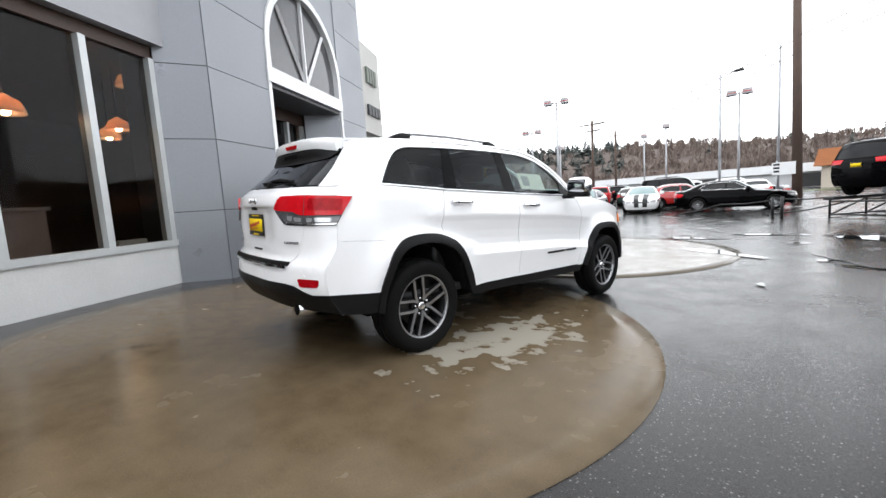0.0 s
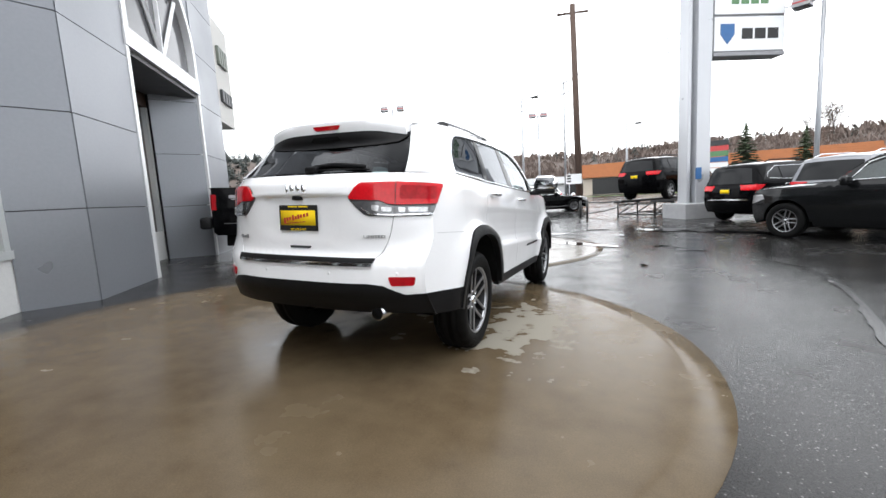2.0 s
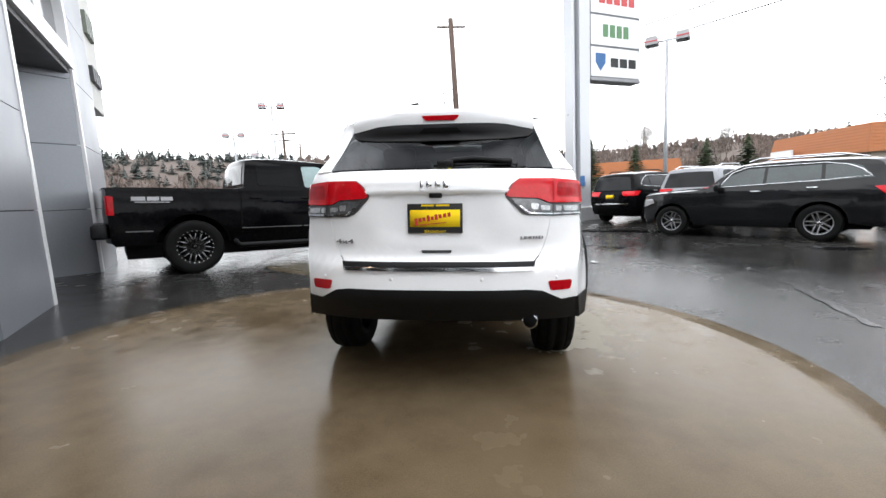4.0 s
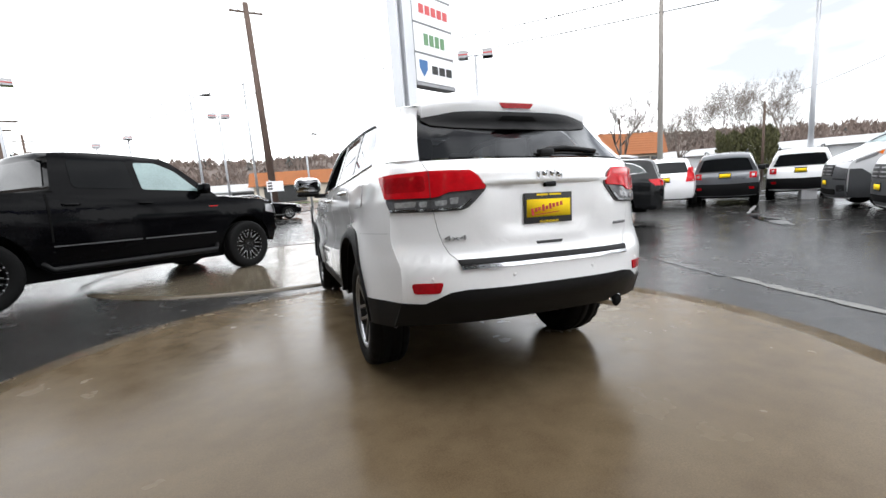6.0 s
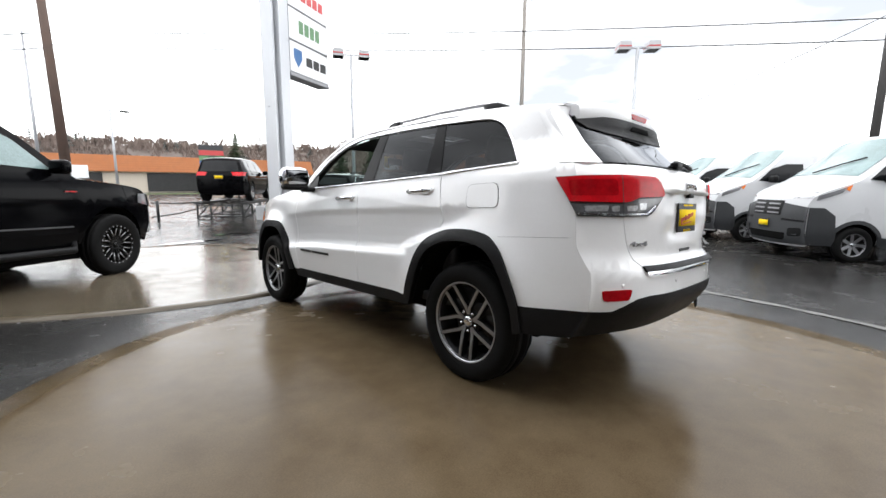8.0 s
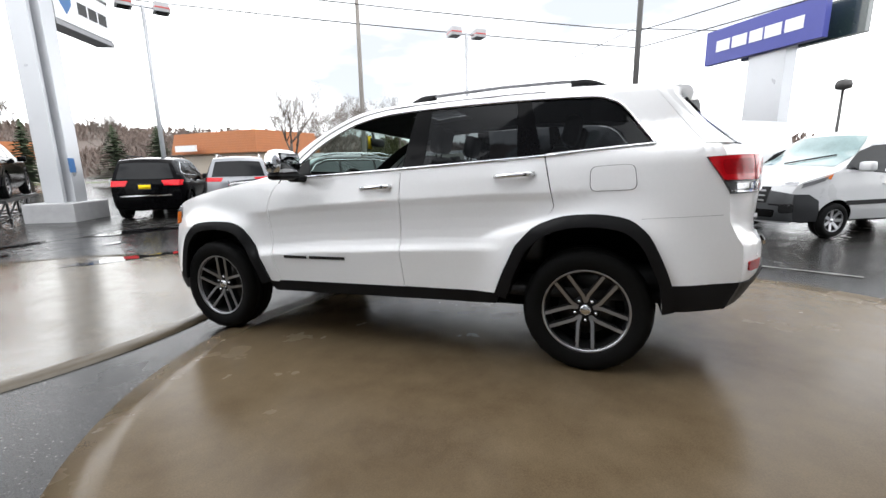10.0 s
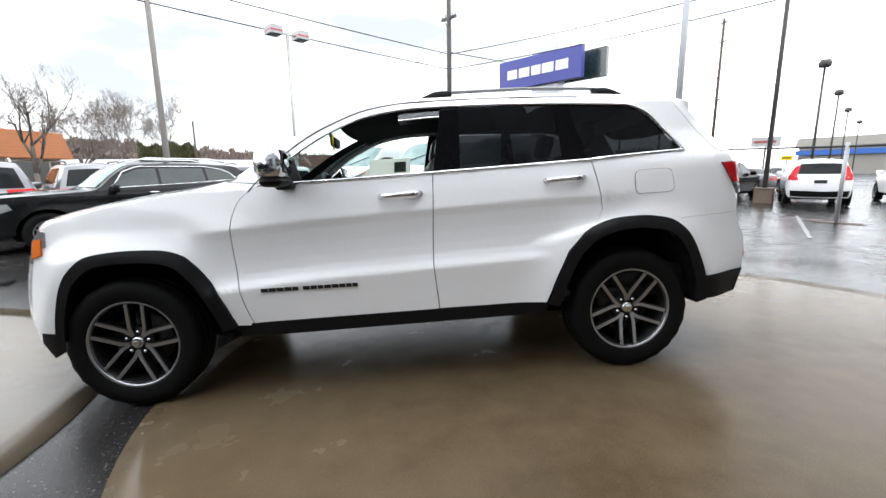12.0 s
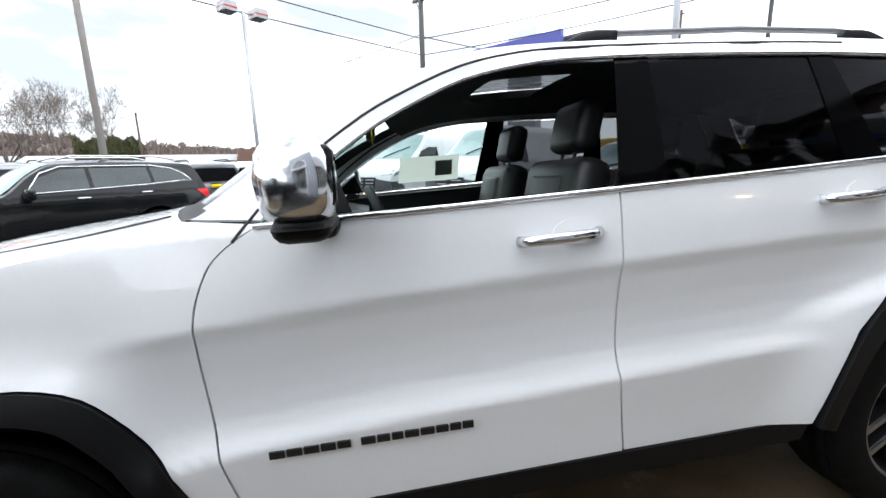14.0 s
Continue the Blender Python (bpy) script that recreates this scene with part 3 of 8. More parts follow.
def pier(pts, name, label):
    """A panelled pier: sheets with open joints between them on a dark core."""
    core = [(u, n - 0.012) for u, n in pts]
    slab("core", core, -0.4, TOP, PANELDK, shop)
    cuts = [-0.05 + 0.20, 1.30, 2.39, 3.48, 4.57, 5.66, 6.75, TOP]
    for z0, z1 in zip(cuts, cuts[1:]):
        for a, b in zip(pts, pts[1:]):
            d = Vector((b[0] - a[0], b[1] - a[1]))
            L = d.length
            d /= L
            o = Vector((-d.y, d.x))
            q = [(a[0] + d.x * 0.0, a[1] + d.y * 0.0), (b[0] - d.x * 0.0, b[1])]
            back = [(p[0] + o.x * 0.02, p[1] + o.y * 0.02) for p in q]
            slab("panel", [q[0], q[1], back[1], back[0]], z0 + 0.006, z1 - 0.006, PANEL, shop)
    slab("base_trim", [(p[0], p[1] + 0.012) for p in pts] + [(pts[-1][0], pts[-1][1] - 0.05), (pts[0][0], pts[0][1] - 0.05)], 0.05, 0.165, mat("pale_base_trim", (0.50, 0.50, 0.48), 0.6), shop)


pier([(0.57, WALL), (1.00, FRONT), (2.60, FRONT), (3.04, -4.84), (2.9, -5.2), (0.57, -5.2)][:4] , "pier", "")
pier([(5.16, -4.84), (5.60, FRONT), (7.20, FRONT), (7.63, WALL)], "pier", "")
slab("pier_back", [(0.60, WALL - 0.05), (1.02, FRONT - 0.04), (2.56, FRONT - 0.04), (3.0, -4.86), (3.0, -5.2), (0.6, -5.2)], -0.4, TOP, PANELDK, shop)
slab("pier_back", [(5.2, -4.86), (5.64, FRONT - 0.04), (7.18, FRONT - 0.04), (7.6, WALL - 0.05), (7.6, -5.2), (5.2, -5.2)], -0.4, TOP, PANELDK, shop)


def arch_wall():
    """The wall over the entrance with the arched window cut through it."""
    c, z0, r = 4.1, 4.3, 1.5
    bm = bmesh.new()
    for n in (FRONT, FRONT - 0.25):
        inner = [(c - r, 3.92)] + [(c - r * math.cos(math.pi * i / 32), z0 + r * math.sin(math.pi * i / 32)) for i in range(33)] + [(c + r, 3.92)]
        outer = [(2.60, 3.92)] + [(2.60 if i <= 8 else (5.60 if i >= 24 else 2.60 + 3.0 * (i - 8) / 16), TOP if 8 <= i <= 24 else (z0 + (TOP - z0) * (i / 8 if i < 8 else (32 - i) / 8))) for i in range(33)] + [(5.60, 3.92)]
        a = [bm.verts.new(sh(u, n, z)) for u, z in inner]
        b = [bm.verts.new(sh(u, n, z)) for u, z in outer]
        for i in range(len(a) - 1):
            if (a[i].co - b[i].co).length < 1e-4 and (a[i + 1].co - b[i + 1].co).length < 1e-4:
                continue
            try:
                bm.faces.new((a[i], b[i], b[i + 1], a[i + 1]))
            except ValueError:
                pass
    return bm


part("arch_wall", arch_wall(), PANEL, shop, "grey panelled wall round the arched window", smooth=False)


def arch_band(r0, r1, n0, n1, name, material):
    bm = bmesh.new()
    c, z0 = 4.1, 4.3
    path = [(-1, -0.38)] + [(-math.cos(math.pi * i / 40), math.sin(math.pi * i / 40)) for i in range(41)] + [(1, -0.38)]
    prev = None
    for i, (ca, sa) in enumerate(path):
        now = []
        for r, n in ((r0, n1), (r1, n1), (r1, n0), (r0, n0)):
            z = z0 + r * sa if sa >= 0 else 3.92
            now.append(bm.verts.new(sh(c + r * ca, n, z)))
        if prev:
            for j in range(4):
                bm.faces.new((prev[j], prev[(j + 1) % 4], now[(j + 1) % 4], now[j]))
        prev = now
    return part(name, bm, material, shop, "white metal arch trim", smooth=False)


arch_band(1.42, 1.56, FRONT - 0.1, FRONT + 0.04, "arch_trim", WHITEFR)
slab("transom", rect(2.52, 5.68, FRONT - 0.12, FRONT + 0.045), 3.66, 3.94, WHITEFR, shop, "white metal transom over the entrance")
for u in (2.58, 5.62):
    slab("jamb_trim", rect(u - 0.05, u + 0.05, FRONT - 0.1, FRONT + 0.03), 0.17, 3.66, WHITEFR, shop)
bmx = bmesh.new()
for a in (55, 90, 125):
    d = Vector((math.cos(radians(a)), math.sin(radians(a))))
    p, q = (4.1 + d.x * 0.02, 3.93), (4.1 + d.x * 1.62, 3.95 + d.y * 1.62)
    if a == 90:
        q = (4.1, 5.75)
    pipe(bmx, [sh(p[0], FRONT - 0.06, p[1]), sh(q[0], FRONT - 0.06, q[1])], 0.045, 4)
part("arch_mullion", bmx, WHITEFR, shop, smooth=False)
bmx = bmesh.new()
rim = [bmx.verts.new(sh(4.1 - 1.45 * math.cos(math.pi * i / 32), FRONT - 0.09, 4.3 + 1.45 * math.sin(math.pi * i / 32))) for i in range(33)]
rim += [bmx.verts.new(sh(5.55, FRONT - 0.09, 3.92)), bmx.verts.new(sh(2.65, FRONT - 0.09, 3.92))]
bmx.faces.new(rim)
part("arch_pane", bmx, mat("grey_spandrel_glass", (0.10, 0.10, 0.105), 0.08, var=0.1), shop, "dark grey glass in the arch", smooth=False)
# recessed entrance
# soffit colour is kept dark to carry the shade of the recess
slab("recess_soffit", [(2.6, FRONT - 0.02), (5.6, FRONT - 0.02), (5.2, -4.95), (3.0, -4.95)], 3.58, 3.70, mat("shaded_soffit_panel", (0.10, 0.10, 0.105), 0.5, var=0.1), shop)
slab("recess_wall", rect(3.0, 5.2, -5.05, -4.9), 0.1, 0.80, KNEE, shop)
slab("recess_head", rect(3.0, 5.2, -5.05, -4.9), 3.3, 3.60, DARKWOOD, shop)
for u in (3.04, 3.75, 4.45, 5.12):
    slab("entry_mullion", rect(u - 0.04, u + 0.04, -5.05, -4.88), 0.8, 3.3, FRAMEW, shop)
for a, b in ((3.08, 3.71), (3.79, 4.41), (4.49, 5.08)):
    ob = slab("entry_pane", rect(a, b, -4.98, -4.97), 0.8, 3.3, SHOPGLASS, shop)
    ob.visible_shadow = False
# sign fascia past the entrance
slab("sign_fascia", rect(7.2, 8.75, -5.2, FRONT - 0.02), 3.42, 6.0, BEIGE, shop, "beige fascia with two dark signs")
slab("set_back_wall", rect(7.4, 9.5, -5.7, -5.4), -0.4, 3.5, BEIGE, shop)
for z0, z1, u0, u1 in ((4.9, 5.35, 7.55, 8.35), (3.95, 4.25, 7.5, 8.5)):
    for i in range(4):
        a = u0 + (u1 - u0) * i / 4
        slab("sign_bar", rect(a + 0.03, a + (u1 - u0) / 4 - 0.03, FRONT - 0.02, FRONT + 0.05), z0, z1, mat("sign_green_grey", (0.16, 0.18, 0.15), 0.5) if z0 > 4.5 else DARKPL, shop)
# red scuff at the foot of the far pier
slab("scuff", [(5.30, -4.575), (5.42, -4.355), (5.415, -4.345), (5.295, -4.565)], 0.2, 0.62, REDDIRT, shop, "flaking red paint scuff")


# pendant lamps and loose things inside
def pendant(u, n, z):
    ob = thing("pendant_lamp", "copper dome pendant lamp hanging inside the showroom", "lamp", Matrix.Translation(sh(u, n, z)), "showroom pendants")
    bm = bmesh.new()
    lathe(bm, [(0.04, 0.20), (0.07, 0.17), (0.15, 0.12), (0.19, 0.02), (0.20, -0.03), (0.19, -0.03), (0.17, 0.02), (0.06, 0.14)], 24, "z")
    part("shade", bm, COPPER, ob)
    bm = bmesh.new()
    rod(bm, (0, 0, 0.18), (0, 0, 3.98 - z), 0.012)
    part("cord", bm, BLACKINK, ob)
    bm = bmesh.new()
    bmesh.ops.create_uvsphere(bm, u_segments=12, v_segments=8, radius=0.055)
    m = bpy.data.materials.get("lamp_bulb")
    if m is None:
        m = bpy.data.materials.new("lamp_bulb")
        m.use_nodes = True
        m.node_tree.nodes["Principled BSDF"].inputs["Emission Color"].default_value = (1, 0.72, 0.45, 1)
        m.node_tree.nodes["Principled BSDF"].inputs["Emission Strength"].default_value = 38
    part("bulb", bm, m, ob, "lit warm bulb")


for u, n, z in ((0.95, -5.45, 3.36), (1.66, -6.6, 2.90), (-0.83, -5.4, 2.62), (-3.2, -5.6, 2.8), (1.8, -7.0, 2.8)):
    pendant(u, n, z)
desk = thing("reception_desk", "pale boxy desk standing inside the showroom window", "desk")
for a, b, z in ((-1.55, -0.75, 1.45),):
    slab("desk_body", rect(a, b, -5.6, -5.15), 0.2, z - 0.04, mat("pale_laminate", (0.34, 0.27, 0.24), 0.5), desk)
    slab("desk_top", rect(a - 0.03, b + 0.03, -5.65, -5.10), z - 0.04, z, mat("laminate_top", (0.36, 0.30, 0.27), 0.4), desk)
bench = thing("white_paper_stack", "stack of white leaflets on the inner window ledge", "papers")
slab("sheets", rect(-0.18, 0.25, -4.95, -4.78), 0.20, 0.95, mat("ledge_paper", (0.5, 0.5, 0.48), 0.8), bench)


# ---- the white SUV on the pad ----
def arch_points(side):
    if side == "front":
        return [(0.86, 0.45), (0.93, 0.63), (1.02, 0.78), (1.10, 0.87), (1.22, 0.91), (1.43, 0.915), (1.62, 0.89), (1.73, 0.80), (1.78, 0.70), (1.815, 0.56), (1.83, 0.45)]
    return [(-1.915, 0.42), (-1.897, 0.57), (-1.85, 0.70), (-1.78, 0.84), (-1.68, 0.925), (-1.52, 0.955), (-1.33, 0.945), (-1.17, 0.885), (-1.06, 0.77), (-0.98, 0.60), (-0.93, 0.46)]


BODY_W = [(0.25, 0.85), (0.40, 0.883), (0.55, 0.898), (0.64, 0.907), (0.652, 0.908), (0.662, 0.905), (0.698, 0.886), (0.735, 0.8745), (0.79, 0.871), (0.86, 0.8735), (0.95, 0.885), (0.991, 0.896), (0.997, 0.8965), (1.004, 0.896), (1.10, 0.882), (1.20, 0.866), (1.28, 0.848), (1.40, 0.808), (1.55, 0.752), (1.64, 0.716), (1.68, 0.685), (1.71, 0.64), (1.76, 0.54)]
PLAIN_W = [(0.25, 0.85), (0.40, 0.885), (0.55, 0.899), (0.75, 0.903), (0.90, 0.898), (1.10, 0.882), (1.20, 0.866), (1.28, 0.848)]
CREASE_RISE = [(-2.3, 0.095), (-0.87, 0.082), (-0.26, 0.060), (0.43, 0.033), (0.85, 0.0), (2.3, -0.10)]


def hero_half(y, z):
    """Half the body's width at (y, z)."""
    rise = lerp_table(CREASE_RISE, y) * smooth_step(0.40, 0.62, z) * smooth_step(1.36, 1.14, z)
    w = soft_table(BODY_W, z - rise, 0.003)
    if z < 1.26:
        k = max(smooth_step(0.92, 1.12, y), smooth_step(-0.80 - 0.5 * smooth_step(0.8, 1.0, z), -1.00 - 0.6 * smooth_step(0.8, 1.0, z), y))
        w += (soft_table(PLAIN_W, z - rise * 0.3, 0.03) - w) * k * smooth_step(1.26, 1.15, z)
    if y > 1.25:
        w -= 0.125 * ((y - 1.25) / 0.75) ** 2.0
    if z > 1.22 and y > 0.25:
        w -= 0.05 * ((y - 0.25) / 0.6) ** 2 * min(1, (z - 1.22) / 0.08)
    if y < -1.75:
        w -= 0.085 * ((-1.75 - y) / 0.45) ** 2
    if z > 1.3 and y < -1.1:
        w -= 0.045 * ((-1.1 - y) / 0.8) ** 1.6 * min(1, (z - 1.3) / 0.15)
    if z < 1.1:
        for cy in (1.4575, -1.4575):
            d = math.hypot(y - cy, (z - 0.40))
            w += 0.036 * math.exp(-(((d - 0.50) / 0.13) ** 2)) * smooth_step(1.1, 0.85, z)
    return w


HERO_KEYS = [  # side y, side z, middle y, middle z
    (1.95, 0.30, 2.25, 0.28), (2.01, 0.42, 2.36, 0.40), (2.02, 0.62, 2.39, 0.62), (1.98, 0.85, 2.34, 0.86), (1.92, 1.00, 2.26, 1.03), (1.84, 1.075, 2.15, 1.115),
    (1.45, 1.155, 1.60, 1.215), (1.10, 1.205, 1.25, 1.255), (0.86, 1.255, 1.04, 1.285), (0.79, 1.285, 0.99, 1.305), (0.47, 1.50, 0.62, 1.53), (0.10, 1.665, 0.22, 1.695), (-0.28, 1.708, -0.20, 1.755),
    (-0.90, 1.715, -0.90, 1.772), (-1.50, 1.690, -1.52, 1.742), (-1.86, 1.655, -1.98, 1.695), (-1.90, 1.60, -2.00, 1.61), (-2.01, 1.45, -2.15, 1.45), (-2.11, 1.31, -2.325, 1.305), (-2.135, 1.25, -2.405, 1.245),
    (-2.14, 1.15, -2.415, 1.15), (-2.155, 1.02, -2.415, 1.02), (-2.165, 0.90, -2.40, 0.90), (-2.20, 0.83, -2.40, 0.82), (-2.235, 0.77, -2.445, 0.775), (-2.24, 0.68, -2.45, 0.68), (-2.225, 0.58, -2.44, 0.58), (-2.15, 0.43, -2.33, 0.43)]
PER = 5
HS = catmull(HERO_KEYS, PER)


def hero_skin(s, v):
    """A point of the middle skin: s runs along the keys, v from -1 to 1 across."""
    f = max(0.0, min(len(HERO_KEYS) - 1 - 1e-6, s)) * PER
    i = int(f)
    a, b = np.array(HS[i]), np.array(HS[min(i + 1, len(HS) - 1)])
    ys, zs, yc, zc = a + (b - a) * (f - i)
    p = abs(v) ** 2.4
    return Vector((v * hero_half(ys, zs), yc + (ys - yc) * p, zc + (zs - zc) * p))


def hero_side(sgn, extra=0.0):
    return lambda y, z: (sgn * (hero_half(y, z) + extra), y, z)


REAR = sorted([(k[1], k) for k in HS[len(HS) - 1 - PER * 11 :]], key=lambda q: q[0])


def hero_rear(x, z):
    """The tail's surface at (x, z)."""
    zz = max(REAR[0][0], min(REAR[-1][0], z))
    for (a, p), (b, q) in zip(REAR, REAR[1:]):
        if zz <= b:
            t = (zz - a) / max(1e-6, b - a)
            ys, yc = p[0] + (q[0] - p[0]) * t, p[2] + (q[2] - p[2]) * t
            break
    v = min(1.0, abs(x) / hero_half(ys, zz))
    y = yc + (ys - yc) * v**3.3
    # recess for the number plate, and the overhang of the trim bar above it
    r = smooth_step(0.40, 0.20, abs(x)) * smooth_step(0.88, 0.99, z) * smooth_step(1.19, 1.165, z)
    return (x, y + 0.022 * r, z)


def skin_sheet(name, s0, s1, v0, v1, ns, nv, material, fn=hero_skin, drop=0.0, hole=None):
    """A sheet of the skin; hole: (s0, s1, v) of an opening through it."""
    rows = []
    for i in range(ns + 1):
        s = s0 + (s1 - s0) * i / ns
        row = []
        for j in range(nv + 1):
            v = v0 + (v1 - v0) * j / nv
            p = fn(s, v)
            if drop:
                e = 0.02
                n = (fn(s + e, v) - fn(s - e, v)).cross(fn(s, min(1, v + e)) - fn(s, max(-1, v - e)))
                p = p + n.normalized() * drop
            row.append(p)
        rows.append(row)
    skip = set()
    if hole:
        for i in range(ns):
            for j in range(nv):
                s, v = s0 + (s1 - s0) * (i + 0.5) / ns, v0 + (v1 - v0) * (j + 0.5) / nv
                if hole[0] < s < hole[1] and abs(v) < hole[2]:
                    skip.add((i, j))
    return grid_mesh(name, rows, material, skip)


def wheel_mesh(r, width, rim_r, spokes, style, face_mat=None, back_mat=None):
    """Meshes of a wheel whose outer face looks along +x: tyre, barrel, lip, spokes, cap, disc."""
    h = width / 2
    face_mat, back_mat = face_mat or ALLOY, back_mat or POCKET
    bm = bmesh.new()
    mid = (rim_r + r) / 2
    half = [(rim_r - 0.012, 0.80), (rim_r + 0.006, 0.88), (rim_r + 0.02, 0.955), (mid, 1.0), (r - 0.045, 0.985), (r - 0.028, 0.94), (r - 0.014, 0.86), (r - 0.006, 0.74), (r - 0.003, 0.62), (r - 0.002, 0.575), (r - 0.011, 0.565), (r - 0.011, 0.515), (r - 0.001, 0.505), (r, 0.12), (r - 0.010, 0.11)]
    prof = [(a, -b * h) for a, b in half] + [(a, b * h) for a, b in half[::-1]]
    rings = lathe(bm, prof, 96)
    for (a, b), ring in zip(prof, rings):
        if a > r - 0.03 and abs(b) > 0.6 * h:
            for q, v in enumerate(ring):
                if q % 4 < 2:
                    v.co.y *= 1 - 0.004 / a
                    v.co.z *= 1 - 0.004 / a
    tyre = finish(bm, "tyre", RUBBER)
    bm = bmesh.new()
    lathe(bm, [(rim_r * 0.97, -h * 0.8), (rim_r * 0.9, -h * 0.5), (rim_r * 0.88, h * 0.3), (rim_r * 0.93, h * 0.62), (rim_r * 0.98, h * 0.8), (rim_r + 0.004, h * 0.84), (rim_r + 0.006, h * 0.78)], 56)
    barrel = finish(bm, "barrel", back_mat)
    bm = bmesh.new()
    lathe(bm, [(rim_r * 0.952, h * 0.70), (rim_r * 0.965, h * 0.82), (rim_r + 0.002, h * 0.885), (rim_r + 0.010, h * 0.84)], 56)
    lip = finish(bm, "lip", face_mat)
    bm = bmesh.new()
    bp = bmesh.new()
    for k in range(spokes):
        base = 2 * math.pi * k / spokes + math.pi / 2
        u, t = Vector((0, math.cos(base), math.sin(base))), Vector((0, -math.sin(base), math.cos(base)))
        for sgn in ((-1, 1) if style != "single" else (0,)):
            if style == "double":
                ln = [(rim_r * 0.15, rim_r * 0.108, 0.57), (rim_r * 0.34, rim_r * 0.165, 0.62), (rim_r * 0.965, rim_r * 0.178, 0.80)]
            elif style == "vee":
                ln = [(0.045, 0.010, 0.56), (rim_r * 0.45, rim_r * 0.08, 0.62), (rim_r * 0.94, rim_r * 0.26, 0.80)]
            else:
                ln = [(0.040, 0.0, 0.56), (rim_r * 0.45, 0.0, 0.62), (rim_r * 0.96, 0.0, 0.80)]
            w = 0.0094 if style != "single" else 0.026
            for bmm, back, front, wide in ((bm, 0.010, 0.0, 1.0), (bp, 0.05, 0.008, 1.55)):
                prev = None
                for q, (a, o, hx) in enumerate(ln):
                    p = u * a + t * (o * sgn)
                    p.x = h * hx
                    d = (u * (ln[min(q + 1, 2)][0] - ln[max(q - 1, 0)][0]) + t * sgn * (ln[min(q + 1, 2)][1] - ln[max(q - 1, 0)][1])).normalized()
                    side = Vector((0, -d.z, d.y))
                    vs = [bmm.verts.new(p + side * e * w * wide - Vector((f, 0, 0))) for e, f in ((-1, front), (1, front), (1, back), (-1, back))]
                    if prev:
                        for j in range(4):
                            bmm.faces.new((prev[j], prev[(j + 1) % 4], vs[(j + 1) % 4], vs[j]))
                    else:
                        bmm.faces.new(vs[::-1])
                    prev = vs
                bmm.faces.new(prev)
    face = finish(bm, "spoke", face_mat, smooth=False)
    lathe(bp, [(0.001, h * 0.50), (0.060, h * 0.50), (0.085, h * 0.44), (0.092, h * 0.2)], 30)
    pocket = finish(bp, "spoke_back", back_mat, smooth=False)
    bm = bmesh.new()
    lathe(bm, [(0.001, h * 0.66), (0.024, h * 0.66), (0.032, h * 0.63), (0.035, h * 0.5)], 24)
    for k in range(5):
        a = 2 * math.pi * k / 5 + math.pi / 2
        rod(bm, (h * 0.45, 0.063 * math.cos(a), 0.063 * math.sin(a)), (h * 0.60, 0.063 * math.cos(a), 0.063 * math.sin(a)), 0.011, 0.009, 6)
    cap = finish(bm, "hub_cap", face_mat if style == "vee" else CHROME)
    bm = bmesh.new()
    lathe(bm, [(0.07, h * 0.05), (0.165, h * 0.05), (0.165, -h * 0.1), (0.07, -h * 0.1)], 32)
    brake = finish(bm, "brake_disc", DISC)
    # black disc across the rim, added for the shade behind the spokes
    bm = bmesh.new()
    lathe(bm, [(0.001, -h * 0.25), (rim_r * 0.93, -h * 0.25)], 32)
    dark = finish(bm, "shade_disc", WELL)
    return dict(tyre=tyre, barrel=barrel, lip=lip, spoke=face, spoke_back=pocket, hub_cap=cap, brake_disc=brake, shade_disc=dark)


def put_wheel(meshes, parent, x, y, z, spin=0.0, steer=0.0):
    w = part("wheel", meshes["tyre"].copy(), None, parent)
    w.matrix_basis = pose(x, y, z, 0, 0, steer + (180 if x < 0 else 0)) @ pose(0, 0, 0, spin)
    w.name = "wheel"
    for k, me in meshes.items():
        if k != "tyre":
            part(k, me, None, w)
    return w


def rounded_box(lo, hi, r, seg=3):
    bm = bmesh.new()
    vs = box(bm, lo, hi)
    bmesh.ops.bevel(bm, geom=bm.edges[:], offset=r, segments=seg, affect="EDGES", profile=0.5)
    return bm


def lit_plate(parent, m, w=0.30, h=0.152):
    """The dealer's yellow card in a black frame, with bars for its writing."""
    fr = part("number_plate", boxes(((-w / 2 - 0.008, 0, -h / 2 - 0.012), (w / 2 + 0.008, 0.008, h / 2 + 0.012)), bevel=0.003), BLACKINK, parent, "yellow dealer card in a black plate frame")
    fr.matrix_basis = m
    part("card", boxes(((-w / 2 + 0.006, -0.003, -h / 2 + 0.022), (w / 2 - 0.006, 0.001, h / 2 - 0.022))), YELLOW, fr)
    return fr


hero = thing("white_suv", "white four-door SUV with black wheel arches parked on the pad", "car")
G_UP = Vector((-0.037, -0.0331, 0.99877))
hero.matrix_basis = G_UP.rotation_difference(Vector((0, 0, 1))).to_matrix().to_4x4()
hero.location = (0, 0, ground_z(0, 0) + 0.004)

def tail_wrap(sgn):
    """The surface round the rear corner: w is x across the tail, then runs on round the corner and forward along the side."""

    def fn(w, z):
        if w <= 0.77:
            x, y, _ = hero_rear(w, z)
            return (sgn * x, y, z)
        p0, p2 = Vector(hero_rear(0.77, z)), Vector((hero_half(-2.11, z), -2.11, z))
        if w >= 0.88:
            y = -2.11 + (w - 0.88)
            return (sgn * hero_half(y, z), y, z)
        t = (w - 0.77) / 0.11
        c = Vector((p2.x - 0.012, p0.y + 0.035, z))
        p = p0 * (1 - t) ** 2 + c * 2 * t * (1 - t) + p2 * t * t
        return (sgn * p.x, p.y, z)

    return fn


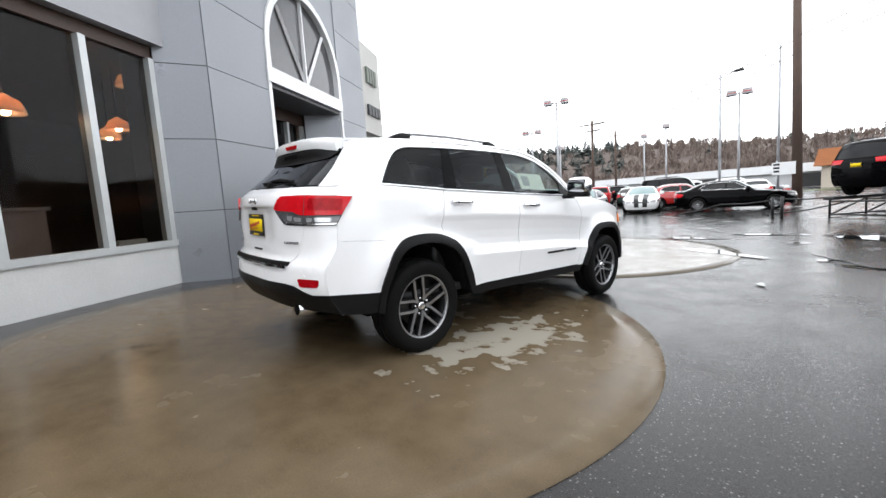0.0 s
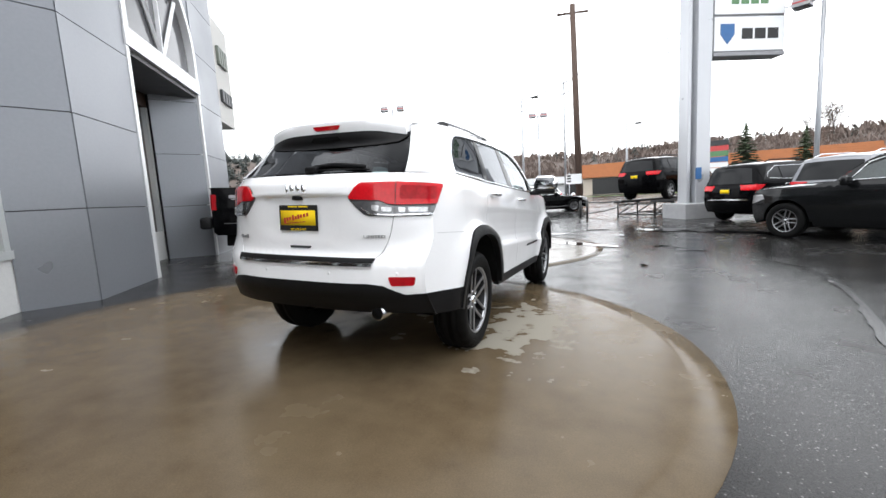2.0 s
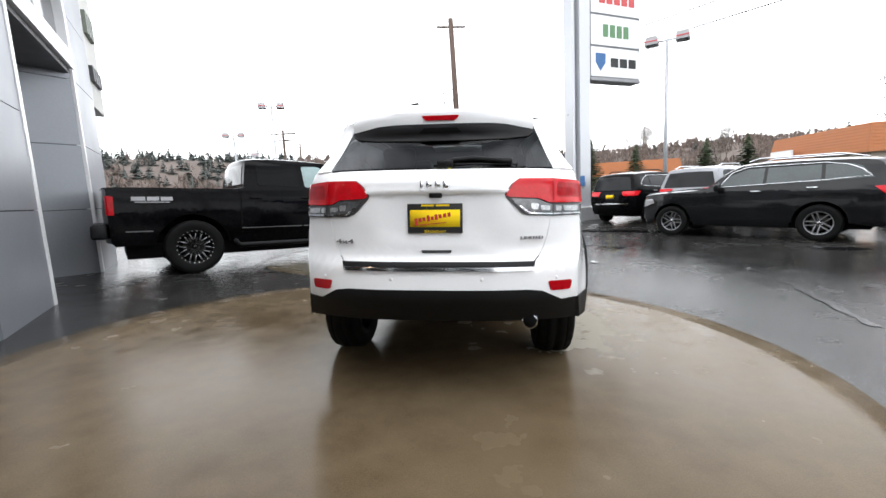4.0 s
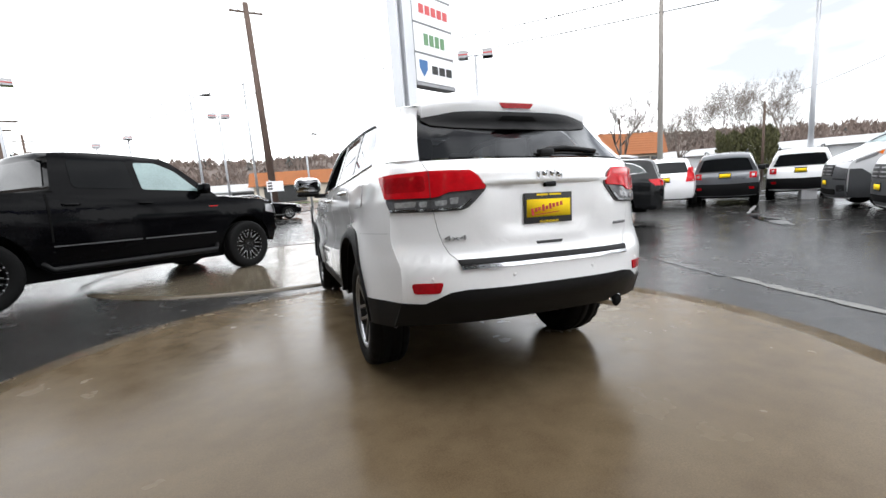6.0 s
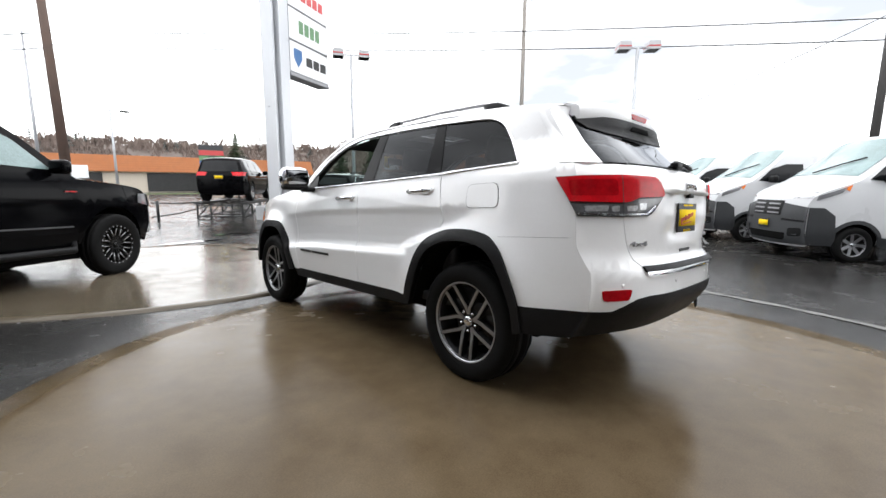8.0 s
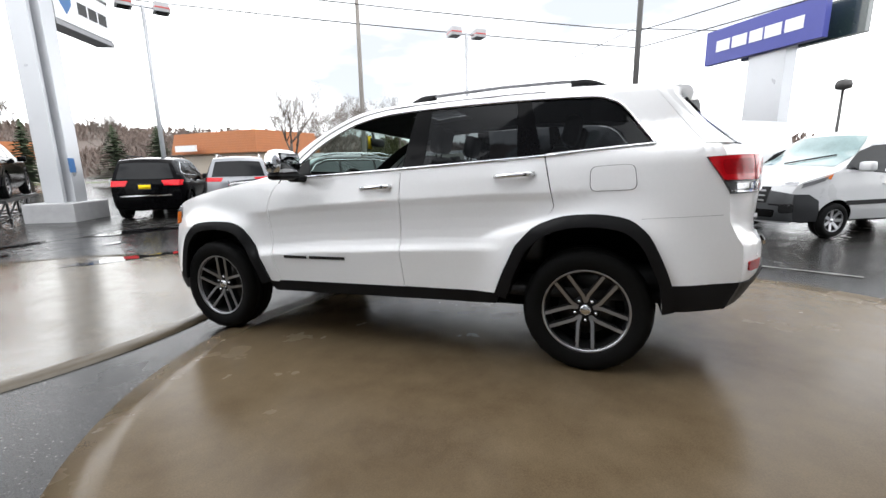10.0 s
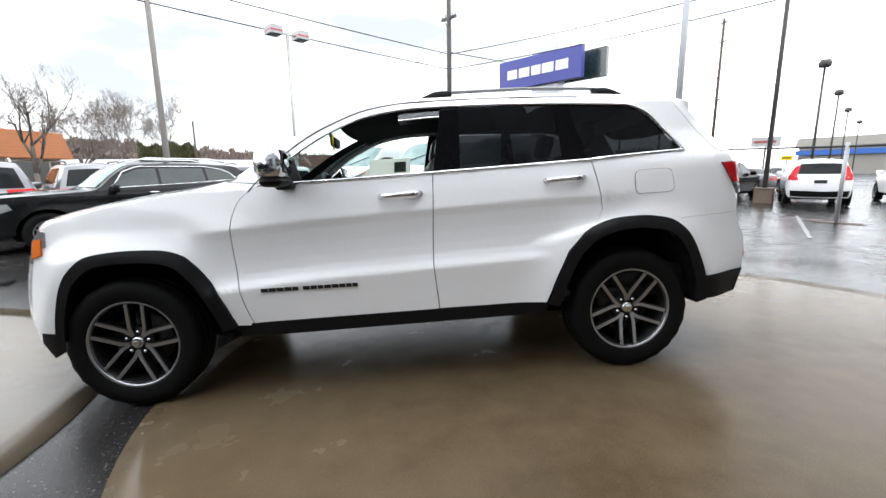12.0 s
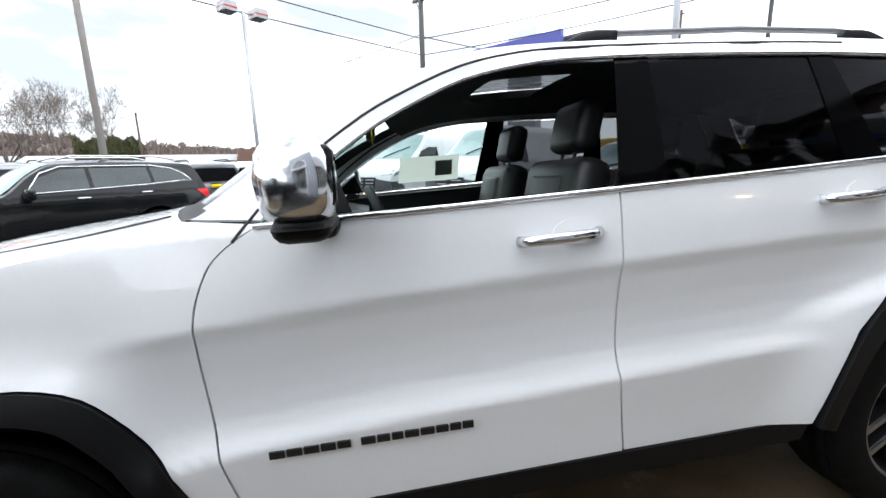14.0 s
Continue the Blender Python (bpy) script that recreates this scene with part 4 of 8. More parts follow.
def pillar_wrap(sgn):
    """The rounded rear roof pillar: w runs from the glass's edge (0) to the body side (1)."""

    def fn(w, z):
        g = 0.660 - (z - 1.31) * 0.30
        ys = lerp_table(TAIL_EDGE, z)
        p0, p2 = Vector(hero_rear(g, z)), Vector((hero_half(ys + 0.07, z), ys + 0.07, z))
        c = Vector((hero_half(ys, z) + 0.004, p0.y + (p2.y - p0.y) * 0.22, z))
        p = p0 * (1 - w) ** 2 + c * 2 * w * (1 - w) + p2 * w * w
        return (sgn * p.x, p.y, z)

    return fn


TAIL_EDGE = sorted((k[1], k[0]) for k in HERO_KEYS[15:])
gap = 0.0026
front_arch, rear_arch = catmull(arch_points("front"), 3), catmull(arch_points("rear"), 3)
sil = [(p[0], p[1]) for p in HS]
i_cowl = 8 * PER
DOOR_EDGE = catmull([(0.675, 1.236), (0.745, 1.195), (0.800, 1.145), (0.838, 1.06), (0.851, 0.985), (0.853, 0.86), (0.838, 0.69), (0.808, 0.55), (0.772, 0.445)], 4)
fender = [(1.83, 0.45)] + [q for q in sil[0 : i_cowl + 1]] + [(y + gap, z) for y, z in DOOR_EDGE] + [(0.86, 0.455)] + front_arch[1:]
fdoor = [(-0.285 + gap, 1.262), (-0.272 + gap, 0.98), (-0.262 + gap, 0.73), (-0.285 + gap, 0.462)] + [(y - gap, z) for y, z in DOOR_EDGE[::-1]]
rdoor = [(-0.285 - gap, 1.262), (-1.215, 1.292), (-1.275 + gap, 1.0), (-1.24, 0.925), (-1.15, 0.875), (-1.05, 0.77), (-0.975, 0.61), (-0.92, 0.47), (-0.285 - gap, 0.47), (-0.262 - gap, 0.73), (-0.272 - gap, 0.98)]
dlo_top = catmull([(-1.80, 1.328), (-1.775, 1.37), (-1.64, 1.55), (-1.56, 1.60), (-1.46, 1.622), (-1.10, 1.637), (-0.70, 1.645), (-0.36, 1.643), (-0.12, 1.632), (0.12, 1.585), (0.36, 1.475), (0.55, 1.345), (0.675, 1.246)], 4)
FRONT_TOP = catmull([(-0.355, 1.635), (-0.12, 1.624), (0.12, 1.577), (0.355, 1.467), (0.535, 1.345), (0.63, 1.252)], 4)
i_rear = len(sil)
frame_side = sil[i_cowl + 1 : i_rear] + [(-2.02, 0.44)] + [q for q in rear_arch if q[0] < -1.19] + [(-1.185, 0.905), (-1.25, 0.945), (-1.275 - gap, 1.0), (-1.222, 1.296)] + dlo_top
panes = {"front": [(-0.29, 1.272)] + FRONT_TOP,
         "pillar": [(-0.29, 1.272), (-0.445, 1.275), (-0.465, 1.639), (-0.355, 1.639)],
         "rear": [(-0.445, 1.275), (-1.055, 1.293), (-1.035, 1.632), (-0.465, 1.639)],
         "post": [(-1.055, 1.293), (-1.20, 1.298), (-1.12, 1.632), (-1.035, 1.632)],
         "quarter": [(-1.20, 1.298), (-1.785, 1.332), (-1.63, 1.542), (-1.555, 1.592), (-1.46, 1.614), (-1.12, 1.632)]}


def grow(poly, k):
    c = Vector((sum(p[0] for p in poly) / len(poly), sum(p[1] for p in poly) / len(poly)))
    return [tuple(c + (Vector(p) - c) * k) for p in poly]


def inner_arch(pts, cy, k):
    return [(cy + (y - cy) * k, 0.385 + (z - 0.385) * k if z > 0.5 else z - 0.02) for y, z in pts]


for sgn in (1, -1):
    fn, fl = hero_side(sgn), sgn < 0
    part("fender", surface_panel("fender", fender, fn, WHITE, step=0.04, flip=fl), None, hero)
    door = part("front_door", surface_panel("front_door", fdoor, fn, WHITE, step=0.016, flip=fl), None, hero)
    rear_door = part("rear_door", surface_panel("rear_door", rdoor, fn, WHITE, step=0.016, flip=fl), None, hero)
    part("body_side", surface_panel("body_side", frame_side, fn, WHITE, step=0.045, flip=fl), None, hero)
    part("door_lining", surface_panel("door_lining", [(0.66, 1.24), (-1.2, 1.285), (-1.2, 1.0), (-0.9, 0.5), (0.74, 0.47)], fn, DASH, step=0.15, off=-0.07, flip=fl), None, hero)
    for nm, key, m_, host in (("window", "front", CLEAR, door), ("window", "rear", PRIVACY, rear_door), ("window", "quarter", PRIVACY, hero), ("pillar_trim", "pillar", BLACKP, door), ("pillar_trim", "post", BLACKP, rear_door)):
        if key == "front" and sgn < 0:
            continue  # this window is wound down
        part(nm, surface_panel(nm, panes[key], fn, m_, step=0.09, off=-0.006 if nm == "window" else -0.003, depth=0.004, flip=fl), None, host)
    # chrome round the windows
    bm = bmesh.new()
    loop = [(-1.222, 1.296)] + dlo_top
    pts = [(sgn * (hero_half(y, z) + 0.002), y, z) for y, z in densify(loop, 0.06)[: -int(math.dist(loop[-1], loop[0]) / 0.06)]]
    pipe(bm, pts, 0.008, 6)
    belt = [(0.69, 1.232), (0.2, 1.243), (-0.285, 1.257), (-0.8, 1.275), (-1.222, 1.291), (-1.80, 1.326)]
    pts = [(sgn * (hero_half(y, z) + 0.003), y, z) for y, z in belt]
    pipe(bm, pts, 0.009, 6)
    part("window_chrome", bm, CHROME, hero)
    bm = bmesh.new()
    line = catmull([(0.742, 1.197), (0.705, 1.240), (0.64, 1.312), (0.53, 1.408), (0.36, 1.520), (0.12, 1.625), (-0.12, 1.672), (-0.45, 1.686), (-0.9, 1.687), (-1.20, 1.678)], 4)
    pipe(bm, [(sgn * (hero_half(y, z) - 0.001), y, z) for y, z in line], 0.0045, 6)
    part("door_frame_gap", bm, PANELDK, hero)
    # wheel arch flares
    for pts, cy in ((front_arch, 1.4575), (rear_arch, -1.4575)):
        inn = inner_arch(pts, cy, 0.875)
        poly = pts + inn[::-1]
        part("wheel_arch_flare", surface_panel("wheel_arch_flare", poly, lambda y, z: (sgn * (max(hero_half(y, z), 0.90) + 0.016), y, z), PLASTIC, depth=0.05, flip=fl), None, hero)
        bm = bmesh.new()
        ring0 = [bm.verts.new((sgn * 0.90, y, z)) for y, z in inn]
        ring1 = [bm.verts.new((sgn * 0.45, y, z)) for y, z in inn]
        for i in range(len(inn) - 1):
            bm.faces.new((ring0[i], ring0[i + 1], ring1[i + 1], ring1[i]))
        bm.faces.new(ring1)
        part("wheel_well", bm, WELL, hero)
    # sill and lower bumper cladding
    part("sill", surface_panel("sill", [(0.90, 0.458), (-0.95, 0.472), (-0.92, 0.394), (0.84, 0.378)], lambda y, z: (sgn * (0.892 + 0.1 * (z - 0.42)), y, z), PLASTIC, depth=0.05, flip=fl), None, hero)
    part("bumper_cladding", surface_panel("bumper_cladding", [(-1.885, 0.42), (-1.90, 0.568), (-2.218, 0.577), (-2.225, 0.56), (-2.16, 0.435)], fn, PLASTIC, off=0.006, flip=fl), None, hero)
    part("front_air_dam", surface_panel("front_air_dam", [(1.83, 0.45), (1.83, 0.36), (1.94, 0.305), (1.99, 0.40), (1.975, 0.46)], fn, PLASTIC, off=0.006, flip=fl), None, hero)
    # lamps on the corners
    part("headlight", surface_panel("headlight", [(1.985, 0.90), (1.88, 0.95), (1.875, 1.03), (1.91, 1.04), (1.965, 0.985)], fn, CLEARLENS, off=0.006, flip=fl), None, hero)
    part("side_marker", surface_panel("side_marker", [(1.972, 0.885), (1.905, 0.905), (1.90, 0.995), (1.955, 0.985)], fn, AMBER, off=0.011, flip=fl), None, hero)
    # tail light: one lens that runs round the corner, red over clear
    wfn = tail_wrap(sgn)
    light = part("taillight", surface_panel("taillight", [(0.95, 1.242), (0.64, 1.252), (0.45, 1.248), (0.412, 1.222), (0.372, 1.165), (0.38, 1.146), (0.43, 1.095), (0.468, 1.060), (0.50, 1.049), (0.64, 1.045), (0.828, 1.048), (0.865, 1.112)], wfn, LAMPBOX, off=0.006, step=0.035, depth=0.02, flip=fl), None, hero, "red and clear wrap-round tail light")
    part("red_lens", surface_panel("red_lens", rounded([(0.946, 1.238), (0.64, 1.248), (0.45, 1.244), (0.417, 1.222), (0.378, 1.166), (0.388, 1.150), (0.555, 1.142), (0.605, 1.120), (0.640, 1.116), (0.866, 1.119)], 0.010), wfn, REDLENS, off=0.016, step=0.03, depth=0.012, flip=fl), None, light)
    part("red_lens_core", surface_panel("red_lens_core", rounded([(0.885, 1.222), (0.66, 1.230), (0.655, 1.150), (0.86, 1.146)], 0.02), wfn, DEEPRED, off=0.0165, step=0.03, depth=0.001, flip=fl), None, light)
    part("clear_lens", surface_panel("clear_lens", rounded([(0.858, 1.108), (0.640, 1.106), (0.604, 1.112), (0.558, 1.134), (0.405, 1.142), (0.446, 1.094), (0.480, 1.064), (0.505, 1.056), (0.640, 1.051), (0.826, 1.054)], 0.006), wfn, LAMPCLEAR, off=0.013, step=0.03, depth=0.008, flip=fl), None, light)
    for a, b, zt, zb in ((0.80, 0.70, 1.098, 1.070), (0.69, 0.652, 1.098, 1.070), (0.622, 0.565, 1.100, 1.074), (0.555, 0.512, 1.112, 1.080)):
        part("lens_reflector", surface_panel("lens_reflector", rounded([(a, zt), (b, zt + 0.003), (b + 0.004, zb + 0.003), (a - 0.004, zb)], 0.008), wfn, LENSBRIGHT, off=0.0145, step=0.03, depth=0.002, flip=fl), None, light)
    part("lens_chrome", surface_panel("lens_chrome", [(0.832, 1.064), (0.64, 1.060), (0.51, 1.066), (0.455, 1.104), (0.448, 1.100), (0.503, 1.057), (0.64, 1.051), (0.826, 1.055)], wfn, CHROME, off=0.0148, step=0.03, depth=0.002, flip=fl), None, light)
    part("lens_seam", surface_panel("lens_seam", [(0.6385, 1.249), (0.6355, 1.249), (0.6355, 1.046), (0.6385, 1.046)], wfn, PANELDK, off=0.0172, step=0.03, depth=0.001, flip=fl), None, light)
    part("rear_reflector", surface_panel("rear_reflector", rounded([(sgn * 0.758, 0.684), (sgn * 0.614, 0.688), (sgn * 0.630, 0.632), (sgn * 0.748, 0.630)], 0.015), hero_rear, DEEPRED, off=0.006, step=0.05), None, hero, "dark red bumper reflector")
    # door handles
    for y0, y1, z, host in ((0.02, -0.21, 1.143, door), (-0.93, -1.16, 1.187, rear_door)):
        x = sgn * (hero_half((y0 + y1) / 2, z) + 0.034)
        bm = bmesh.new()
        pipe(bm, [(x - sgn * 0.036, y0, z - 0.006), (x - sgn * 0.006, y0 - 0.02, z - 0.003), (x + sgn * 0.004, (y0 + y1) / 2, z), (x - sgn * 0.004, y1 + 0.03, z + 0.003), (x - sgn * 0.034, y1, z + 0.004)], 0.0155, 10)
        handle = part("door_handle", bm, CHROME, host, "chrome door handle with a black insert")
        part("handle_insert", rounded_box((x + sgn * 0.006 - 0.006, y1 + 0.035, z - 0.008), (x + sgn * 0.006 + 0.006, y1 + 0.125, z + 0.012), 0.003, 1), PLASTIC, handle)
        part("handle_cup", surface_panel("handle_cup", [((y0 + y1) / 2 - 0.055 + 0.075 * math.cos(a * 0.5236), z + 0.010 + 0.036 * math.sin(a * 0.5236)) for a in range(12)], fn, WHITE, off=0.003, step=0.05, flip=fl), None, host)
    # bars in place of the model lettering low on the front door
    yy = 0.715
    for w_, g_ in ((0.05, 0.006), (0.05, 0.006), (0.05, 0.006), (0.05, 0.006), (0.045, 0.035), (0.05, 0.006), (0.045, 0.006), (0.04, 0.006), (0.05, 0.006), (0.05, 0.006), (0.045, 0.006), (0.04, 0.006), (0.04, 0.006)):
        s_ = 0.76
        part("badge_bar", surface_panel("badge_bar", [(yy, 0.659), (yy - w_ * s_, 0.658), (yy - w_ * s_, 0.638), (yy, 0.639)], fn, BLACKINK, off=0.007, depth=0.006, step=0.1, flip=fl), None, door)
        yy -= (w_ + g_) * s_
    # mirror
    mx = sgn * 1.035
    bm = bmesh.new()
    prev = None
    for i, (z, kx, ky) in enumerate(((1.262, 0.122, 0.070), (1.29, 0.136, 0.080), (1.34, 0.139, 0.083), (1.385, 0.128, 0.076), (1.412, 0.102, 0.058), (1.421, 0.06, 0.03))):
        now = []
        for j in range(24):
            a = 2 * math.pi * j / 24
            c_, s_ = math.cos(a), math.sin(a)
            now.append(bm.verts.new((mx + kx * math.copysign(abs(c_) ** 0.55, c_), 0.54 + (ky if s_ > 0 else ky * 0.90) * math.copysign(abs(s_) ** 0.7, s_) - sgn * 0.12 * kx * c_, z)))
        if prev:
            for j in range(24):
                bm.faces.new((prev[j], prev[(j + 1) % 24], now[(j + 1) % 24], now[j]))
        else:
            bm.faces.new(now)
        prev = now
    bm.faces.new(prev)
    mir = part("door_mirror", bm, CHROME, hero, "chrome-capped door mirror with a black base")
    part("mirror_base", rounded_box((mx - 0.120, 0.475, 1.215), (mx + 0.116, 0.590, 1.270), 0.03, 3), PLASTIC, mir)
    part("mirror_arm", rounded_box((sgn * 0.905 - 0.075, 0.48, 1.200), (sgn * 0.905 + 0.075, 0.565, 1.245), 0.018, 2), PLASTIC, mir)
    part("turn_signal", rounded_box((mx - sgn * 0.02 - 0.085, 0.575, 1.262), (mx - sgn * 0.02 + 0.085, 0.602, 1.282), 0.006, 2), CLEARLENS, mir)
    bez = rounded_box((-0.106, -0.004, -0.058), (0.106, 0.030, 0.058), 0.012, 3)
    bz = part("mirror_bezel", bez, PLASTIC, mir)
    bz.matrix_basis = pose(mx, 0.474, 1.338, 0, 0, -sgn * 3)
    part("mirror_glass", rounded_box((-0.096, -0.007, -0.048), (0.096, -0.0045, 0.048), 0.001, 1), MIRROR, bz)
    part("mirror_triangle", surface_panel("mirror_triangle", [(0.645, 1.246), (0.45, 1.250), (0.49, 1.365)], fn, PLASTIC, off=0.004, flip=fl), None, door)
    # roof rail
    bm = bmesh.new()
    rx = [(sgn * (0.580 - 0.012 * abs(y + 0.85)), y, z) for y, z in ((-0.36, 1.738), (-0.45, 1.750), (-0.9, 1.757), (-1.3, 1.748), (-1.42, 1.735))]
    pipe(bm, rx, 0.0115, 8)
    part("roof_rail", bm, STEEL, hero)
    for y0, y1, y2, z in ((-0.15, -0.30, -0.44, 1.752), (-1.62, -1.47, -1.34, 1.742)):
        bm = bmesh.new()
        prev = None
        for k in range(9):
            t = k / 8
            y = y0 + (y2 - y0) * t
            top = 1.690 + (z + 0.008 - 1.690) * smooth_step(0.0, 0.75, t)
            c = sgn * (0.580 - 0.012 * abs(y + 0.85))
            now = [bm.verts.new(q) for q in ((c - 0.020, y, 1.68), (c + 0.020, y, 1.68), (c + 0.019, y, top - 0.008), (c + 0.009, y, top), (c - 0.009, y, top), (c - 0.019, y, top - 0.008))]
            if prev:
                for q in range(6):
                    bm.faces.new((prev[q], prev[(q + 1) % 6], now[(q + 1) % 6], now[q]))
            else:
                bm.faces.new(now)
            prev = now
        bm.faces.new(prev)
        part("rail_foot", bm, PLASTIC, hero)

for sgn in (1, -1):
    bm = bmesh.new()
    pipe(bm, [(sgn * (hero_half(y, z) + 0.0005), y, z) for y, z in ((-1.74, 0.925), (-1.85, 0.930), (-1.97, 0.934), (-2.08, 0.938), (-2.13, 0.94))], 0.0008, 5)
    part("bumper_seam", bm, PANELDK, hero)

# fuel flap on the driver's side
flap = rounded([(-1.475, 1.215), (-1.70, 1.222), (-1.715, 1.085), (-1.475, 1.080)], 0.04)
part("fuel_flap_gap", surface_panel("fuel_flap_gap", grow(flap, 1.03), hero_side(-1), PANELDK, off=0.0015, depth=0.002, flip=True), None, hero)
part("fuel_flap", surface_panel("fuel_flap", flap, hero_side(-1), WHITE, off=0.004, depth=0.004, flip=True), None, hero)

# middle skins
part("front_bumper", skin_sheet("front_bumper", 0, 3.0, -1, 1, 15, 24, WHITE), None, hero)
part("grille", skin_sheet("grille", 3.02, 4.4, -1, 1, 6, 24, DARKPL), None, hero)
part("hood", skin_sheet("hood", 4.42, 8.0, -1, 1, 22, 24, WHITE), None, hero)
part("cowl", skin_sheet("cowl", 8.02, 9.0, -1, 1, 4, 20, PLASTIC), None, hero)
part("windscreen", skin_sheet("windscreen", 9.0, 11.0, -0.93, 0.93, 12, 20, SCREEN), None, hero)
for a, b in ((-1, -0.93), (0.93, 1)):
    part("windscreen_pillar", skin_sheet("windscreen_pillar", 8.9, 11.0, a, b, 12, 2, WHITE), None, hero)
for a, b in ((-1.0, -0.82), (0.82, 1.0)):
    part("pillar_lining", skin_sheet("pillar_lining", 8.9, 11.1, a, b, 12, 4, HEADLINER, drop=-0.018), None, hero)
part("roof", skin_sheet("roof", 11.0, 15.2, -1, 1, 42, 40, WHITE, hole=(11.7, 13.0, 0.55)), None, hero)
part("headliner", skin_sheet("headliner", 10.72, 15.4, -0.97, 0.97, 45, 20, HEADLINER, drop=-0.06, hole=(11.75, 12.35, 0.42)), None, hero)
for sgn in (1, -1):
    bmx = bmesh.new()
    pipe(bmx, [hero_skin(s, sgn * v) for s, v in ((5.1, 0.80), (6.0, 0.80), (7.0, 0.80), (7.9, 0.83))], 0.004, 5)
    part("hood_gap", bmx, PANELDK, hero)
# sunroof
bmx = bmesh.new()
rows = [[hero_skin(s, v) + Vector((0, 0, 0.004)) for v in (-0.55, -0.3, 0, 0.3, 0.55)] for s in (11.7, 12.2, 12.7, 13.0)]
vv = [[bmx.verts.new(p) for p in r] for r in rows]
for a, b in zip(vv, vv[1:]):
    for i in range(4):
        bmx.faces.new((a[i], a[i + 1], b[i + 1], b[i]))
part("sunroof", bmx, PRIVACY, hero)

# tail
def edge_x(z):
    p = min(REAR, key=lambda q: abs(q[0] - z))[1]
    return hero_half(p[0], z)


gate_zs = [1.31, 1.25, 1.15, 1.02, 0.95, 0.88, 0.83]
gate_edge = [0.652, 0.640, 0.637, 0.627, 0.614, 0.592, 0.566]
gate = [(-e, z) for e, z in zip(gate_edge, gate_zs)] + [(-0.53, 0.795), (0.53, 0.795)] + [(e, z) for e, z in list(zip(gate_edge, gate_zs))[::-1]]
part("tailgate", surface_panel("tailgate", gate, hero_rear, WHITE, step=0.06), None, hero)
zs = [1.31, 1.25, 1.15, 1.02, 0.90, 0.83, 0.77, 0.68, 0.62, 0.57]
for sgn in (1, -1):
    outer = [(sgn * (edge_x(z) - 0.001), z) for z in zs]
    inner = [(sgn * (e + 0.0028), z - (0.004 if z < 0.84 else 0)) for e, z in zip(gate_edge, gate_zs)]
    corner = outer + [(sgn * 0.70, 0.572), (sgn * 0.585, 0.630), (sgn * 0.50, 0.642), (sgn * 0.0, 0.642)] + [(0.0, 0.789), (sgn * 0.532, 0.789)] + inner[::-1]
    part("rear_bumper", surface_panel("rear_bumper", corner, hero_rear, WHITE, step=0.06, depth=0.008), None, hero)
lowb = [(edge_x(0.57) + 0.004, 0.577), (0.70, 0.575), (0.585, 0.634), (0.50, 0.646), (-0.50, 0.646), (-0.585, 0.634), (-0.70, 0.575), (-edge_x(0.57) - 0.004, 0.577), (-edge_x(0.46) - 0.01, 0.445), (-0.6, 0.455), (0.6, 0.455), (edge_x(0.46) + 0.01, 0.445)]
part("lower_bumper", surface_panel("lower_bumper", lowb, hero_rear, PLASTIC, step=0.06, off=0.007, depth=0.05), None, hero)
part("bumper_step_pad", surface_panel("bumper_step_pad", [(-0.54, 0.794), (0.54, 0.794), (0.53, 0.769), (-0.53, 0.769)], hero_rear, PLASTIC, step=0.05, off=0.012), None, hero)
part("bumper_chrome", surface_panel("bumper_chrome", [(-0.53, 0.768), (0.53, 0.768), (0.525, 0.750), (-0.525, 0.750)], hero_rear, CHROME, step=0.05, off=0.014), None, hero)
part("rear_window", surface_panel("rear_window", [(-0.570, 1.60), (-0.614, 1.45), (-0.652, 1.318), (0.652, 1.318), (0.614, 1.45), (0.570, 1.60)], hero_rear, PRIVACY, step=0.06, off=0.004, depth=0.004), None, hero)
for sgn in (1, -1):
    part("rear_pillar", surface_panel("rear_pillar", [(0, 1.315), (1, 1.315), (1, 1.40), (1, 1.50), (1, 1.60), (1, 1.655), (0, 1.64), (0, 1.50), (0, 1.40)], pillar_wrap(sgn), WHITE, step=0.08, off=0.003, flip=sgn < 0), None, hero)
# spoiler
bmx = bmesh.new()
prev = None
for i in range(25):
    v = -1 + 2 * i / 24
    x = 0.565 * v
    c = 1 - abs(v) ** 3
    dz = 0.0 + 0.035 * c
    y0 = -1.80 - 0.06 * c
    sec = [(y0 + 0.10, 1.645 + dz), (y0, 1.665 + dz), (-1.93 - 0.09 * c, 1.668 + dz), (-1.985 - 0.09 * c, 1.655 + dz), (-2.000 - 0.09 * c, 1.642 + dz), (-2.006 - 0.09 * c, 1.612 + dz * 0.9), (-1.996 - 0.09 * c, 1.574 + dz * 0.8), (-1.968 - 0.085 * c, 1.566 + dz * 0.7), (-1.93 - 0.04 * c, 1.572 + dz * 0.4), (y0 - 0.05, 1.57)]
    now = [bmx.verts.new((x, y, z)) for y, z in sec]
    if prev:
        for j in range(len(now)):
            k = (j + 1) % len(now)
            bmx.faces.new((prev[j], prev[k], now[k], now[j]))
    else:
        bmx.faces.new(now[::-1])
    prev = now
bmx.faces.new(prev)
spo = part("spoiler", bmx, WHITE, hero, "white roof spoiler with black underside")
spo.data.set_sharp_from_angle(angle=radians(38))
und = [(-0.575, 1.592), (-0.57, 1.560), (-0.53, 1.525), (-0.40, 1.508), (-0.15, 1.500), (0.15, 1.500), (0.40, 1.508), (0.53, 1.525), (0.57, 1.560), (0.575, 1.592), (0.30, 1.602), (-0.30, 1.602)]
